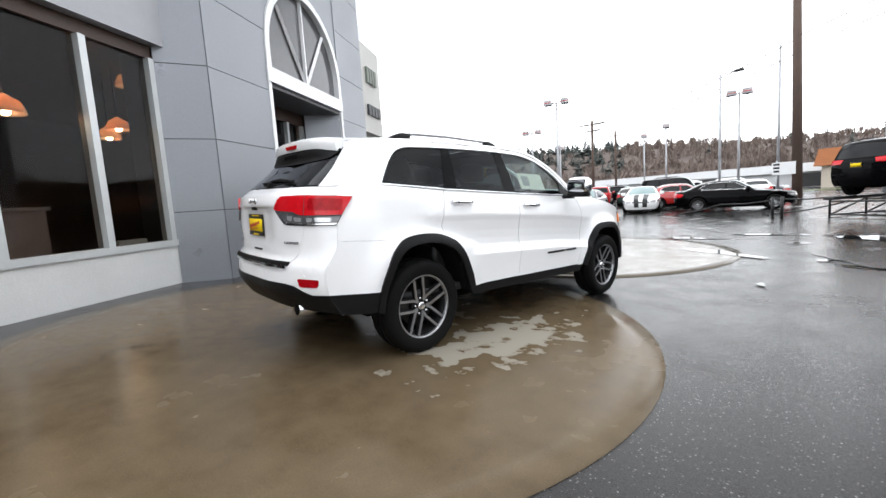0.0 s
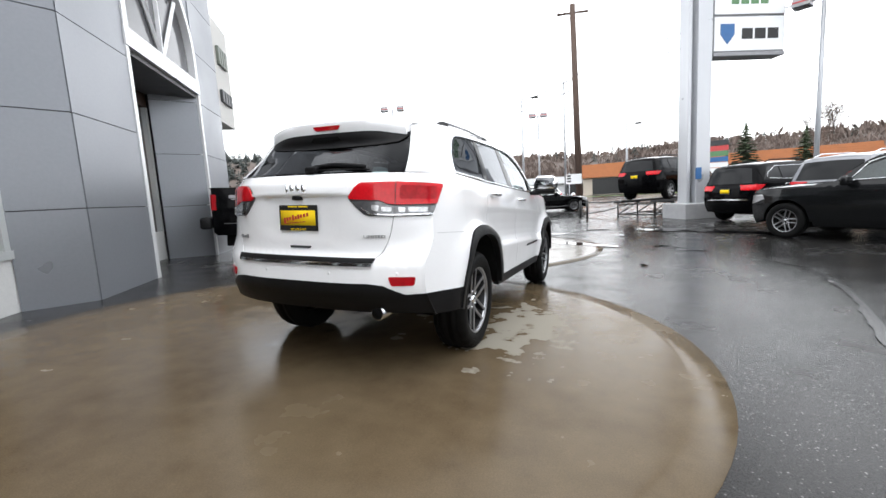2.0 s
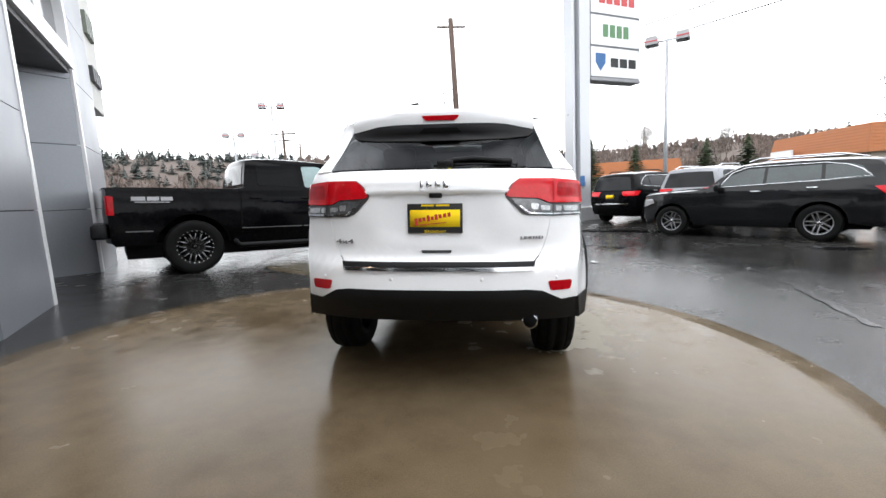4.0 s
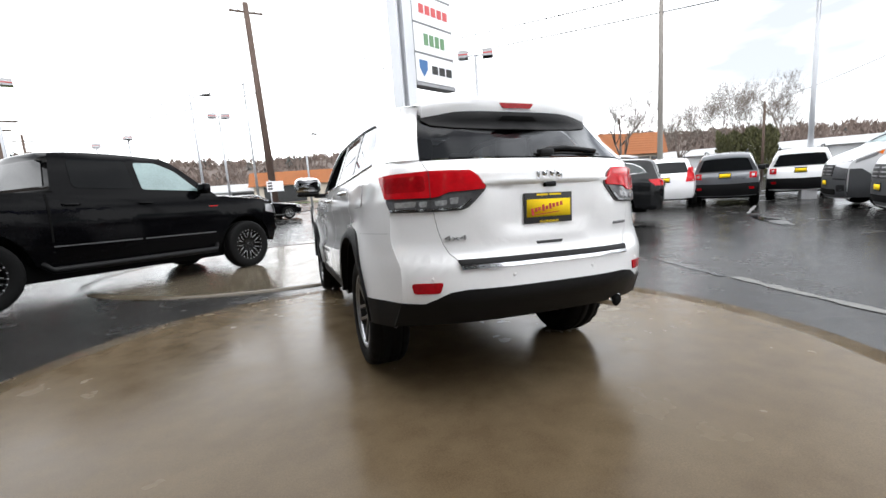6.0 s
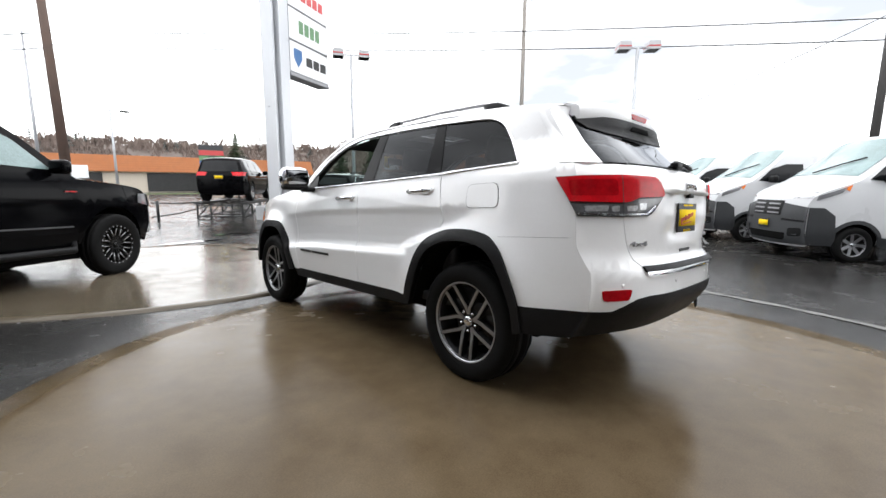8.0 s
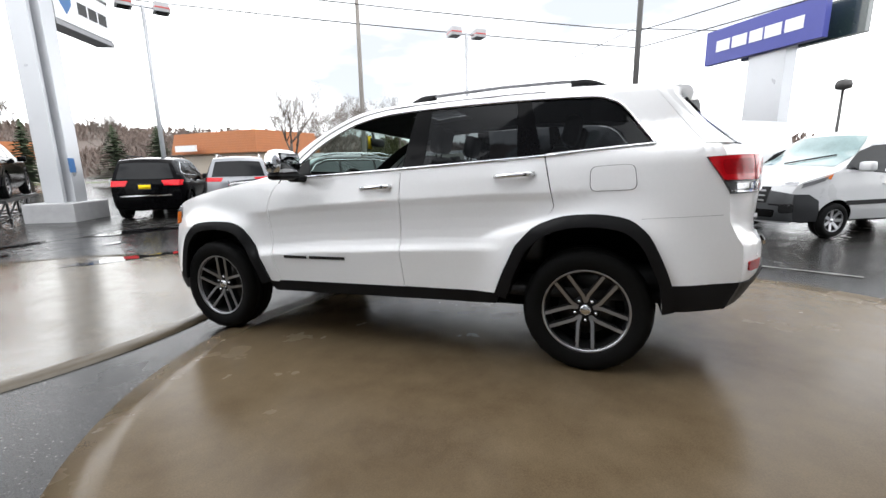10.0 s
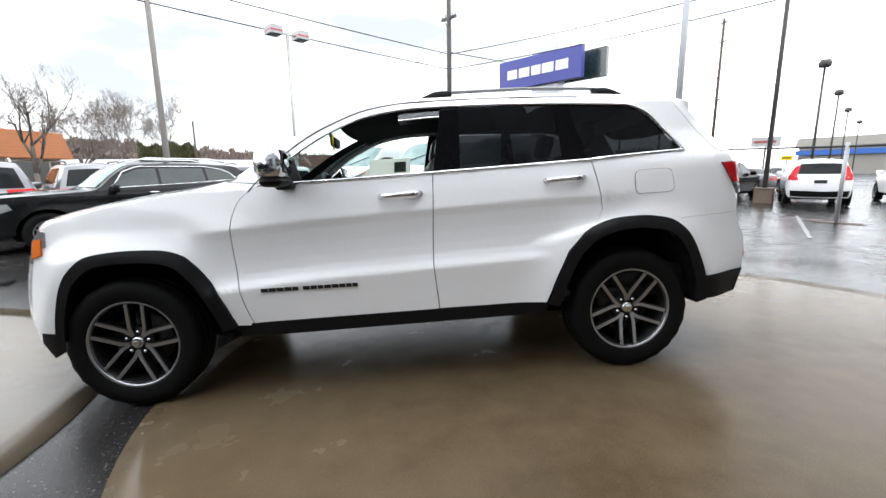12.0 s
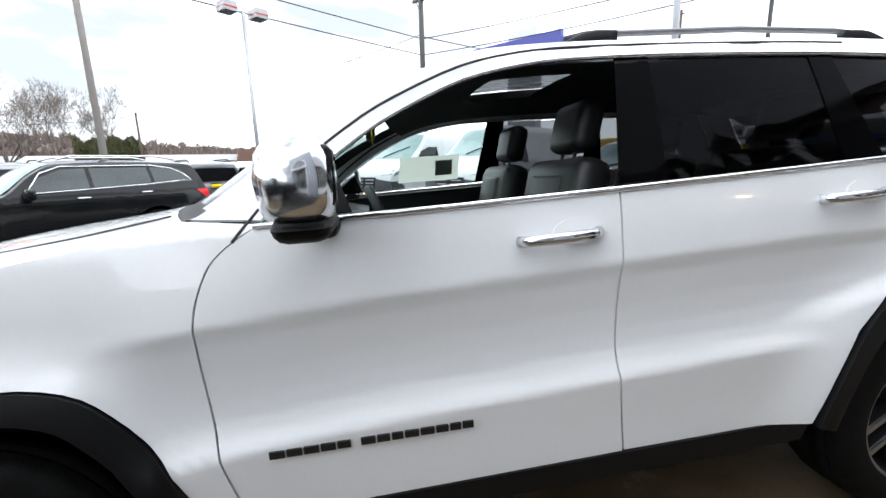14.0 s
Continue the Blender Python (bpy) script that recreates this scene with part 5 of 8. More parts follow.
part("spoiler_underside", surface_panel("spoiler_underside", und, lambda x, z: (x, hero_rear(x, z)[1] - 0.012 - 0.085 * smooth_step(1.50, 1.605, z) * (1 - abs(x / 0.6) ** 3), z), PLASTIC, step=0.05), None, spo)
part("spoiler_vent", surface_panel("spoiler_vent", [(-0.13, 1.548), (-0.10, 1.575), (0.10, 1.575), (0.13, 1.548)], lambda x, z: (x, hero_rear(x, z)[1] - 0.020 - 0.085 * smooth_step(1.50, 1.605, z) * (1 - abs(x / 0.6) ** 3), z), WELL, step=0.05), None, spo)
bl = [(-0.118, 1.652), (0.118, 1.652), (0.092, 1.622), (-0.092, 1.622)]
part("brake_light", surface_panel("brake_light", rounded(bl, 0.012), lambda x, z: (x, -2.099 + 0.18 * x * x, z), DEEPRED, step=0.05, depth=0.03), None, spo, "dark red high brake light")
# wiper
bm = bmesh.new()
wp = [(0.02, 1.345), (0.10, 1.365), (0.20, 1.372), (0.32, 1.362), (0.42, 1.352)]
pipe(bm, [(x, hero_rear(x, z)[1] - 0.03, z) for x, z in wp], 0.014, 8)
pipe(bm, [(x, hero_rear(x, z)[1] - 0.02, z - 0.012) for x, z in ((-0.02, 1.345), (0.2, 1.35), (0.45, 1.345))], 0.008, 6)
box(bm, (0.0, hero_rear(0.03, 1.33)[1] - 0.035, 1.325), (0.09, hero_rear(0.03, 1.33)[1] + 0.01, 1.36), bevel=0.01)
part("rear_wiper", bm, PLASTIC, hero)
# plate, emblem bars, lettering, latch
plate = lit_plate(hero, Matrix.Translation((-0.006, hero_rear(0, 1.04)[1] - 0.012, 1.038)), 0.288, 0.138)
bm = bmesh.new()
for i, (x, z, h) in enumerate(((-0.105, 0.0, 0.038), (-0.082, 0.008, 0.022), (-0.060, 0.010, 0.020), (-0.036, 0.012, 0.034), (-0.014, 0.010, 0.020), (0.008, 0.014, 0.030), (0.030, 0.016, 0.022), (0.055, 0.018, 0.022), (0.080, 0.020, 0.022))):
    box(bm, (x - 0.008, -0.0045, z - h / 2 - 0.008), (x + 0.008, -0.003, z + h / 2 - 0.008), Matrix.Rotation(radians(-6), 4, "Y"))
box(bm, (-0.11, -0.0045, -0.030), (0.06, -0.003, -0.026), Matrix.Rotation(radians(-5), 4, "Y"))
part("card_mark", bm, REDINK, plate, smooth=False)
bm = bmesh.new()
for x0, x1, z0, z1 in ((-0.075, -0.005, 0.066, 0.076), (0.005, 0.08, 0.066, 0.076)):
    box(bm, (x0, -0.001, z0), (x1, 0.0, z1))
part("frame_mark", bm, YELLOW, plate, smooth=False)
lt = part("frame_lettering", words("BELLINGHAM", 0.020, 0.0005), None, plate)
lt.data.materials.append(YELLOW)
lt.matrix_basis = pose(0, -0.001, -0.073, 90)
for txt, x, z, sz in (("4x4", -0.535, 0.908, 0.046), ("LIMITED", 0.525, 0.926, 0.030)):
    y = hero_rear(x, z)[1]
    dy = (hero_rear(x + 0.05, z)[1] - hero_rear(x - 0.05, z)[1]) / 0.1
    ob = part("lettering", words(txt, sz, 0.004), None, hero, "raised chrome lettering")
    ob.data.materials.append(STEEL)
    ob.matrix_basis = pose(x, y - 0.006, z, 90, 0, math.degrees(math.atan(dy))) @ Matrix.Diagonal((1.75 if txt == "4x4" else 1.25, 0.8, 1, 1))
bm = bmesh.new()
for x, w_, h_, dz in ((-0.075, 0.018, 0.058, -0.004), (-0.035, 0.032, 0.042, 0.0), (0.012, 0.032, 0.042, 0.0), (0.058, 0.034, 0.054, -0.006)):
    bmesh.ops.create_cube(bm, size=1.0, matrix=Matrix.LocRotScale((x, hero_rear(x, 1.225)[1] - 0.006, 1.222 + dz), None, (w_, 0.012, h_)))
bmesh.ops.bevel(bm, geom=bm.edges[:], offset=0.005, segments=2, affect="EDGES")
part("emblem", bm, CHROME, hero, "chrome maker's emblem as plain bars")
part("tailgate_latch", surface_panel("tailgate_latch", [(-0.085, 0.862), (0.085, 0.862), (0.078, 0.846), (-0.078, 0.846)], hero_rear, DARKPL, off=0.004, step=0.05), None, hero)
part("trim_bar", surface_panel("trim_bar", [(-0.42, 1.192), (0.42, 1.192), (0.42, 1.176), (-0.42, 1.176)], hero_rear, WHITE, off=0.012, step=0.05), None, hero)
part("camera_pod", rounded_box((-0.035, hero_rear(0, 1.165)[1] - 0.03, 1.15), (0.035, hero_rear(0, 1.165)[1] + 0.01, 1.176), 0.006, 2), PLASTIC, hero)
for x in (-0.66, -0.25, 0.25, 0.66):
    bm = bmesh.new()
    y = hero_rear(x, 0.735)[1]
    rod(bm, (x, y - 0.0012, 0.705), (x, y + 0.02, 0.705), 0.011, n=16)
    part("parking_sensor", bm, WHITE, hero)
# exhaust, underbody, axle
bm = bmesh.new()
rod(bm, (0.50, -2.05, 0.435), (0.52, -2.335, 0.450), 0.043, 0.045, 20)
ex = part("exhaust_tip", bm, CHROME, hero)
bm = bmesh.new()
rod(bm, (0.52, -2.335, 0.4500), (0.5202, -2.338, 0.4502), 0.038, n=20)
part("exhaust_bore", bm, WELL, ex)
part("underbody", boxes(((-0.66, -1.85, 0.33), (0.66, 1.95, 0.44)), ((-0.42, -2.22, 0.44), (0.40, -1.85, 0.54)), ((-0.07, -1.55, 0.28), (0.07, -1.35, 0.45)), ((-0.6, -1.5, 0.33), (0.6, -1.42, 0.42))), WELL, hero)
part("floor_pan", boxes(((-0.82, -1.95, 0.44), (0.82, 0.9, 0.50)), ((-0.80, -2.05, 0.5), (0.80, -1.25, 0.62))), DASH, hero)
part("bulkhead", boxes(((-0.80, 0.86, 0.35), (0.80, 0.9, 1.22)), ((-0.7, 1.05, 0.5), (0.7, 1.9, 1.0))), WELL, hero)


def seat(x, y, w=0.50):
    s = part("seat", rounded_box((x - w / 2, y - 0.28, 0.62), (x + w / 2, y + 0.27, 0.86), 0.05, 3), LEATHER, hero, "black leather seat")
    bm = rounded_box((-w / 2, -0.07, 0.0), (w / 2, 0.07, 0.55), 0.055, 3)
    b = part("backrest", bm, LEATHER, s)
    b.matrix_basis = pose(x, y - 0.25, 0.82, 14)
    bm = rounded_box((-0.13, -0.055, 0.575), (0.13, 0.045, 0.765), 0.04, 3)
    rod(bm, (-0.05, 0, 0.50), (-0.05, 0, 0.62), 0.007)
    rod(bm, (0.05, 0, 0.50), (0.05, 0, 0.62), 0.007)
    ins = part("backrest_insert", rounded_box((-w * 0.27, 0.050, 0.06), (w * 0.27, 0.082, 0.48), 0.02, 2), SEATGREY, s)
    ins.matrix_basis = pose(x, y - 0.25, 0.82, 14)
    h = part("head_restraint", bm, LEATHER, s)
    h.matrix_basis = pose(x, y - 0.25, 0.82, 14)


for x, y, w in ((0.38, 0.02, 0.50), (-0.38, 0.02, 0.50), (0.40, -0.92, 0.60), (-0.40, -0.92, 0.60)):
    seat(x, y, w)
bm = bmesh.new()
prof = [(0.88, 1.20), (0.60, 1.215), (0.42, 1.17), (0.40, 1.02), (0.50, 0.80), (0.88, 0.70)]
a = [bm.verts.new((-0.78, y, z)) for y, z in prof]
b = [bm.verts.new((0.78, y, z)) for y, z in prof]
for i in range(len(prof)):
    bm.faces.new((a[i], a[(i + 1) % len(prof)], b[(i + 1) % len(prof)], b[i]))
bm.faces.new(a[::-1])
bm.faces.new(b)
part("dashboard", bm, DASH, hero)
bm = bmesh.new()
pipe(bm, [(0.19 * math.cos(a * 0.2618), 0.19 * math.sin(a * 0.2618), 0) for a in range(25)], 0.016, 8)
for a in (0, 180, 270):
    pipe(bm, [(0.05 * math.cos(radians(a)), 0.05 * math.sin(radians(a)), 0), (0.19 * math.cos(radians(a)), 0.19 * math.sin(radians(a)), 0)], 0.018, 6)
rod(bm, (0, 0, -0.03), (0, 0, 0.02), 0.065, 0.06, 16)
rod(bm, (0, 0, 0), (0, 0, -0.2), 0.03, 0.03, 10)
sw = part("steering_wheel", bm, DASH, hero)
sw.matrix_basis = pose(-0.38, 0.33, 1.12, 66)
bm = rounded_box((-0.12, 0.36, 1.50), (0.12, 0.40, 1.57), 0.015, 2)
rod(bm, (0, 0.40, 1.55), (0, 0.42, 1.63), 0.012)
part("inside_mirror", bm, DASH, hero)
part("mirror_tag", boxes(((-0.155, 0.372, 1.47), (-0.10, 0.376, 1.58))), YELLOW, hero, "orange-yellow tag hung from the inside mirror")
# paper sticker inside the far front window
st = part("window_sticker", surface_panel("window_sticker", [(0.22, 1.30), (-0.17, 1.305), (-0.18, 1.46), (0.20, 1.455)], hero_side(1), STICKER, off=-0.014, depth=0.002, step=0.1), None, hero, "white paper price sheet")
part("sticker_block", surface_panel("sticker_block", [(-0.02, 1.335), (-0.13, 1.338), (-0.135, 1.43), (-0.025, 1.428)], hero_side(1), GREYINK, off=-0.0105, depth=0.001, step=0.1), None, st)
part("sticker_block", surface_panel("sticker_block", [(-0.02, 1.335), (-0.13, 1.338), (-0.135, 1.43), (-0.025, 1.428)], hero_side(1), GREYINK, off=-0.0165, depth=0.001, step=0.1), None, st)

HERO_WHEEL = wheel_mesh(0.374, 0.255, 0.248, 5, "double")
for x, y, sp in ((0.765, -1.4575, 12), (0.765, 1.4575, 40), (-0.765, -1.4575, 36), (-0.765, 1.4575, -6)):
    put_wheel(HERO_WHEEL, hero, x, y, 0.376, sp)


# ---- other vehicles ----
SUV_W = [(0.2, 0.80), (0.4, 0.90), (0.7, 0.93), (0.9, 0.92), (1.05, 0.90), (1.15, 0.86), (1.35, 0.78), (1.55, 0.69), (1.62, 0.64), (1.70, 0.55)]


class Shell:
    """The outline of one vehicle, from which its panels are cut. Heading +y, wheels on z = 0."""

    def __init__(self, keys, wtab, taper=(0.16, 0.10), power=2.4, per=4):
        self.keys, self.wtab, self.taper, self.power, self.per = keys, wtab, taper, power, per
        self.line = catmull(keys, per)
        self.y0, self.y1 = min(k[0] for k in keys), max(k[0] for k in keys)
        z = max(k[1] for k in keys)
        i = max(range(len(self.line)), key=lambda q: self.line[q][1])
        self.tail = sorted([(p[1], p) for p in self.line[i:]], key=lambda q: q[0])
        self.nose = sorted([(p[1], p) for p in self.line[: i + 1]], key=lambda q: q[0])

    def half(self, y, z):
        w = soft_table(self.wtab, z, 0.02)
        a, b = self.y1 - 0.75, self.y0 + 0.55
        if y > a:
            w -= self.taper[0] * ((y - a) / 0.75) ** 2
        if y < b:
            w -= self.taper[1] * ((b - y) / 0.55) ** 2
        return max(0.2, w)

    def skin(self, s, v):
        f = max(0.0, min(len(self.keys) - 1 - 1e-6, s)) * self.per
        i = int(f)
        a, b = np.array(self.line[i]), np.array(self.line[min(i + 1, len(self.line) - 1)])
        ys, zs, yc, zc = a + (b - a) * (f - i)
        p = abs(v) ** self.power
        return Vector((v * self.half(ys, zs), yc + (ys - yc) * p, zc + (zs - zc) * p))

    def end(self, table, x, z):
        z = max(table[0][0], min(table[-1][0], z))
        ys, yc = table[-1][1][0], table[-1][1][2]
        for (a, p), (b, q) in zip(table, table[1:]):
            if z <= b:
                t = (z - a) / max(1e-6, b - a)
                ys, yc = p[0] + (q[0] - p[0]) * t, p[2] + (q[2] - p[2]) * t
                break
        v = min(1.0, abs(x) / self.half(ys, z))
        return (x, yc + (ys - yc) * v**self.power, z)

    def rear(self, x, z):
        return self.end(self.tail, x, z)

    def front(self, x, z):
        return self.end(self.nose, x, z)


def wheel_arch(cy, r, rad, z0):
    return [(cy + rad * math.cos(a), max(z0, r + rad * math.sin(a))) for a in [math.pi * i / 14 for i in range(15)]]


WHEELS = {}


def wheel_set(r, style):
    key = (round(r, 3), style)
    if key not in WHEELS:
        WHEELS[key] = wheel_mesh(r, 0.24, r * 0.62, 5 if style == "double" else (7 if style == "single" else 8), style, BLACKWHEEL if style == "vee" else None, WELL if style == "vee" else None)
        if style == "vee":
            bm = bmesh.new()
            for q in range(24):
                a = 2 * math.pi * q / 24
                c_, s_ = math.cos(a), math.sin(a)
                rod(bm, (0.098, r * 0.60 * c_, r * 0.60 * s_), (0.108, r * 0.60 * c_, r * 0.60 * s_), 0.009, n=6)
            for q in range(8):
                a = 2 * math.pi * q / 8 + math.pi / 2
                for o in (-0.11, 0.11):
                    c_, s_, c2, s2 = math.cos(a + o), math.sin(a + o), math.cos(a + o * 1.9), math.sin(a + o * 1.9)
                    rod(bm, (0.082, r * 0.30 * c_, r * 0.30 * s_), (0.099, r * 0.52 * c2, r * 0.52 * s2), 0.006, n=5)
            WHEELS[key]["milled_accent"] = finish(bm, "milled_accent", ALLOY)
    return WHEELS[key]


def vehicle(name, label, category, m, paint, sh_, axles, r, sides, clad=PLASTIC, style="double", step=0.16, windscreen=None, rear_glass=None, tail=None, nose=None, group="", glass_front=TEALGLASS, glass_side=DARKGLASS, plate_rear=None, plate_front=None, handles=(), mirror=None, sill_z=0.30, chrome=False, rails=None, rad=0.07, belt=1.05, wheel_x=None, glass_first=None):
    """One parked vehicle with its panels, panes, lamps and wheels."""
    car = thing(name, label, category, m, group)
    line = [(p[0], p[1]) for p in sh_.line]
    arches = [wheel_arch(a, r, r + rad, sill_z) for a in axles]
    bottom_rear, bottom_front = line[-1], line[0]
    outline = line + [(bottom_rear[0] + 0.05, sill_z)] + arches[1][::-1] + arches[0][::-1] + [(bottom_front[0] - 0.05, sill_z)]
    for sgn in (1, -1):
        fn, fl = (lambda y, z, q=sgn: (q * sh_.half(y, z), y, z)), sgn < 0
        part("body_side", surface_panel("body_side", outline, fn, paint, step=step, flip=fl), None, car)
        for w_i, poly in enumerate(sides):
            part("window", surface_panel("window", poly, fn, glass_first if glass_first and w_i == 0 else glass_side, step=step, off=0.006, depth=0.006, flip=fl), None, car)
        for a, arch in zip(axles, arches):
            wide = wheel_arch(a, r, r + rad + 0.065, sill_z)
            if clad is not None:
                part("wheel_arch_flare", surface_panel("wheel_arch_flare", wide + arch[::-1], fn, clad, step=0.2, off=0.012, depth=0.03, flip=fl), None, car)
            bm = bmesh.new()
            o = [bm.verts.new((sgn * (sh_.half(y, z) - 0.01), y, z)) for y, z in arch]
            i_ = [bm.verts.new((sgn * 0.4, y, z)) for y, z in arch]
            for k in range(len(arch) - 1):
                bm.faces.new((o[k], o[k + 1], i_[k + 1], i_[k]))
            bm.faces.new(i_)
            part("wheel_well", bm, WELL, car)
        if clad is not None:
            part("sill", surface_panel("sill", [(axles[0] - r - rad - 0.04, sill_z + 0.15), (axles[1] + r + rad + 0.04, sill_z + 0.15), (axles[1] + r + rad + 0.04, sill_z - 0.02), (axles[0] - r - rad - 0.04, sill_z - 0.02)], fn, clad, step=0.3, off=0.012, depth=0.04, flip=fl), None, car)
        for y, z in handles:
            bm = bmesh.new()
            x = sgn * (sh_.half(y, z) + 0.025)
            pipe(bm, [(x - sgn * 0.03, y + 0.10, z), (x, y + 0.07, z), (x, y - 0.07, z), (x - sgn * 0.03, y - 0.10, z)], 0.014, 6)
            part("door_handle", bm, CHROME if chrome else paint, car)
        if mirror:
            y, z = mirror
            x = sgn * (sh_.half(y, z) + 0.13)
            part("door_mirror", rounded_box((x - 0.11, y - 0.06, z - 0.02), (x + 0.11, y + 0.07, z + 0.15), 0.04, 2), PLASTIC if clad in (PLASTIC, DARKPL) else paint, car)
        if chrome and sides:
            ys_ = [p for poly in sides for p in poly]
            top = sorted(ys_, key=lambda p: p[0])
            bm = bmesh.new()
            loop = [(p[0], p[1]) for p in chrome]
            pipe(bm, [(sgn * (sh_.half(y, z) + 0.010), y, z) for y, z in densify(loop, 0.15)], 0.011, 5)
            part("window_chrome", bm, CHROME, car)
        if rails:
            bm = bmesh.new()
            pipe(bm, [(sgn * rails[0], y, z) for y, z in rails[1]], 0.018, 6)
            part("roof_rail", bm, rails[2], car)
        if tail:
            for kind_, poly_s, poly_r, m_ in tail:
                t_ = None
                if poly_r:
                    t_ = part("taillight", surface_panel("taillight", [(sgn * x, z) for x, z in poly_r], sh_.rear, m_, step=step, off=0.012), None, car)
                if poly_s:
                    part("taillight" if t_ is None else "side_lens", surface_panel("side_lens", poly_s, fn, m_, step=step, off=0.012, flip=fl), None, car if t_ is None else t_)
        if nose:
            for nm, poly_s, poly_f, m_ in nose:
                if poly_f:
                    part(nm, surface_panel(nm, [(sgn * x, z) for x, z in poly_f], sh_.front, m_, step=step, off=0.012, flip=True), None, car)
                if poly_s:
                    part(nm, surface_panel(nm, poly_s, fn, m_, step=step, off=0.012, flip=fl), None, car)
        xw = wheel_x or (sh_.half(axles[1], 0.7) - 0.12)
        for a in axles:
            put_wheel(wheel_set(r, style), car, sgn * xw, a, r, random.uniform(0, 70))
    n = len(sh_.keys) - 1
    part("body_top", skin_sheet("body_top", 0, n, -1, 1, n * 4, 14, paint, fn=sh_.skin), None, car)
    if windscreen:
        part("windscreen", skin_sheet("windscreen", windscreen[0], windscreen[1], -0.88, 0.88, 6, 12, glass_front, fn=sh_.skin, drop=0.008 * SKIN_OUT), None, car)
    if rear_glass:
        part("rear_window", skin_sheet("rear_window", rear_glass[0], rear_glass[1], -0.86, 0.86, 6, 12, DARKGLASS, fn=sh_.skin, drop=0.008 * SKIN_OUT), None, car)
    part("underbody", boxes(((-0.7, sh_.y0 + 0.3, sill_z - 0.06), (0.7, sh_.y1 - 0.3, sill_z + 0.16))), WELL, car)
    if plate_rear:
        lit_plate(car, Matrix.Translation((0, sh_.rear(0, plate_rear)[1] - 0.022, plate_rear)))
    if plate_front:
        x = plate_front[1]
        lit_plate(car, Matrix.Translation((x, sh_.front(x, plate_front[0])[1] + 0.03, plate_front[0])) @ pose(0, 0, 0, 0, 0, 180))
    return car


SKIN_OUT = 1.0


def suv_keys(L, H, hood=1.02, cowl=1.13, yc=0.75, wt=0.05, re=0.42, gb=1.12, rise=0.0):
    f, b = L / 2, -L / 2
    return [(f - 0.26, 0.28, f - 0.08, 0.27), (f - 0.20, 0.50, f, 0.50), (f - 0.22, hood - 0.16, f - 0.02, hood - 0.14), (f - 0.36, hood, f - 0.14, hood + 0.03), (yc + 0.45, cowl - 0.05, yc + 0.55, cowl), (yc, cowl, yc + 0.14, cowl + 0.02), (wt + 0.35, H - 0.26, wt + 0.47, H - 0.22), (wt, H - 0.08, wt + 0.10, H - 0.04), (-0.7, H - 0.05, -0.7, H), (b + re + 0.2, H - 0.09, b + re + 0.15, H - 0.05), (b + re - 0.08, H - 0.18, b + re - 0.16, H - 0.14), (b + 0.20, gb, b + 0.09, gb), (b + 0.16, gb - 0.12, b + 0.02, gb - 0.12), (b + 0.15, 0.75, b, 0.75), (b + 0.16, 0.55, b + 0.01, 0.55), (b + 0.24, 0.32, b + 0.08, 0.31)]


def suv_sides(L, H, yc=0.75, wt=0.05, belt0=1.12, belt1=1.20, posts=(-0.35, -1.3), end=0.55):
    b = -L / 2
    top = H - 0.155
    front = [(yc - 0.22, belt0 + 0.02), (posts[0] + 0.03, belt0 + 0.05), (posts[0] + 0.03, top), (wt - 0.05, top - 0.01), (wt + 0.25, top - 0.13)]
    mid = [(posts[0] - 0.03, belt0 + 0.05), (posts[1] + 0.03, belt1 - 0.01), (posts[1] + 0.05, top), (posts[0] - 0.03, top)]
    back = [(posts[1] - 0.03, belt1), (b + end - 0.12, belt1 + 0.04), (b + end + 0.06, top - 0.07), (b + end + 0.2, top - 0.01), (posts[1] - 0.01, top)]
    return [front, mid, back]


def suv_tail(z0=0.92, z1=1.08, x0=0.45, L=4.7, m_=None, w=0.86):
    b = -L / 2
    return [("t", [(b + 0.42, z1 - 0.01), (b + 0.165, z1), (b + 0.155, z0), (b + 0.26, z0)], [(w - 0.06, z1), (x0, z1 - 0.01), (x0 + 0.06, z0), (w - 0.05, z0)], m_ or REDLENS)]


def simple_nose(L, z0=0.72, z1=0.9, w=0.8):
    f = L / 2
    return [("headlight", [(f - 0.22, z0), (f - 0.5, z0 + 0.1), (f - 0.45, z1 + 0.02), (f - 0.24, z1)], [(w - 0.1, z0), (w - 0.1, z1), (0.45, z1 - 0.03), (0.5, z0)], CLEARLENS), ("grille", None, [(0.4, 0.55), (0.4, 0.82), (0.0, 0.83), (0.0, 0.55)], DARKPL)]


def suv(name, label, x, y, turn, paint, L=4.75, H=1.74, wb=2.82, r=0.37, W=0.93, step=0.16, up=None, tilt=False, **kw):
    wt = [(z * H / 1.70, w * W / 0.93) for z, w in SUV_W]
    sh_ = Shell(suv_keys(L, H), wt)
    yf = L / 2 - 0.93
    m = tilted(x, y, turn) if up is None else pose(x, y, up, 0, 0, turn)
    opt = dict(windscreen=(5.1, 6.95), rear_glass=(10.1, 10.95), tail=suv_tail(L=L, w=W - 0.06), nose=simple_nose(L), handles=((-0.2, 1.04), (-1.15, 1.08)), mirror=(0.48, 1.08), plate_rear=0.93, rails=(0.56 * W / 0.93, [(-0.1, H - 0.03), (-0.3, H + 0.03), (-1.4, H + 0.02), (-1.6, H - 0.04)], PLASTIC))
    opt.update(kw)
    return vehicle(name, label, "car", m, paint, sh_, (yf, yf - wb), r, suv_sides(L, H), step=step, **opt)


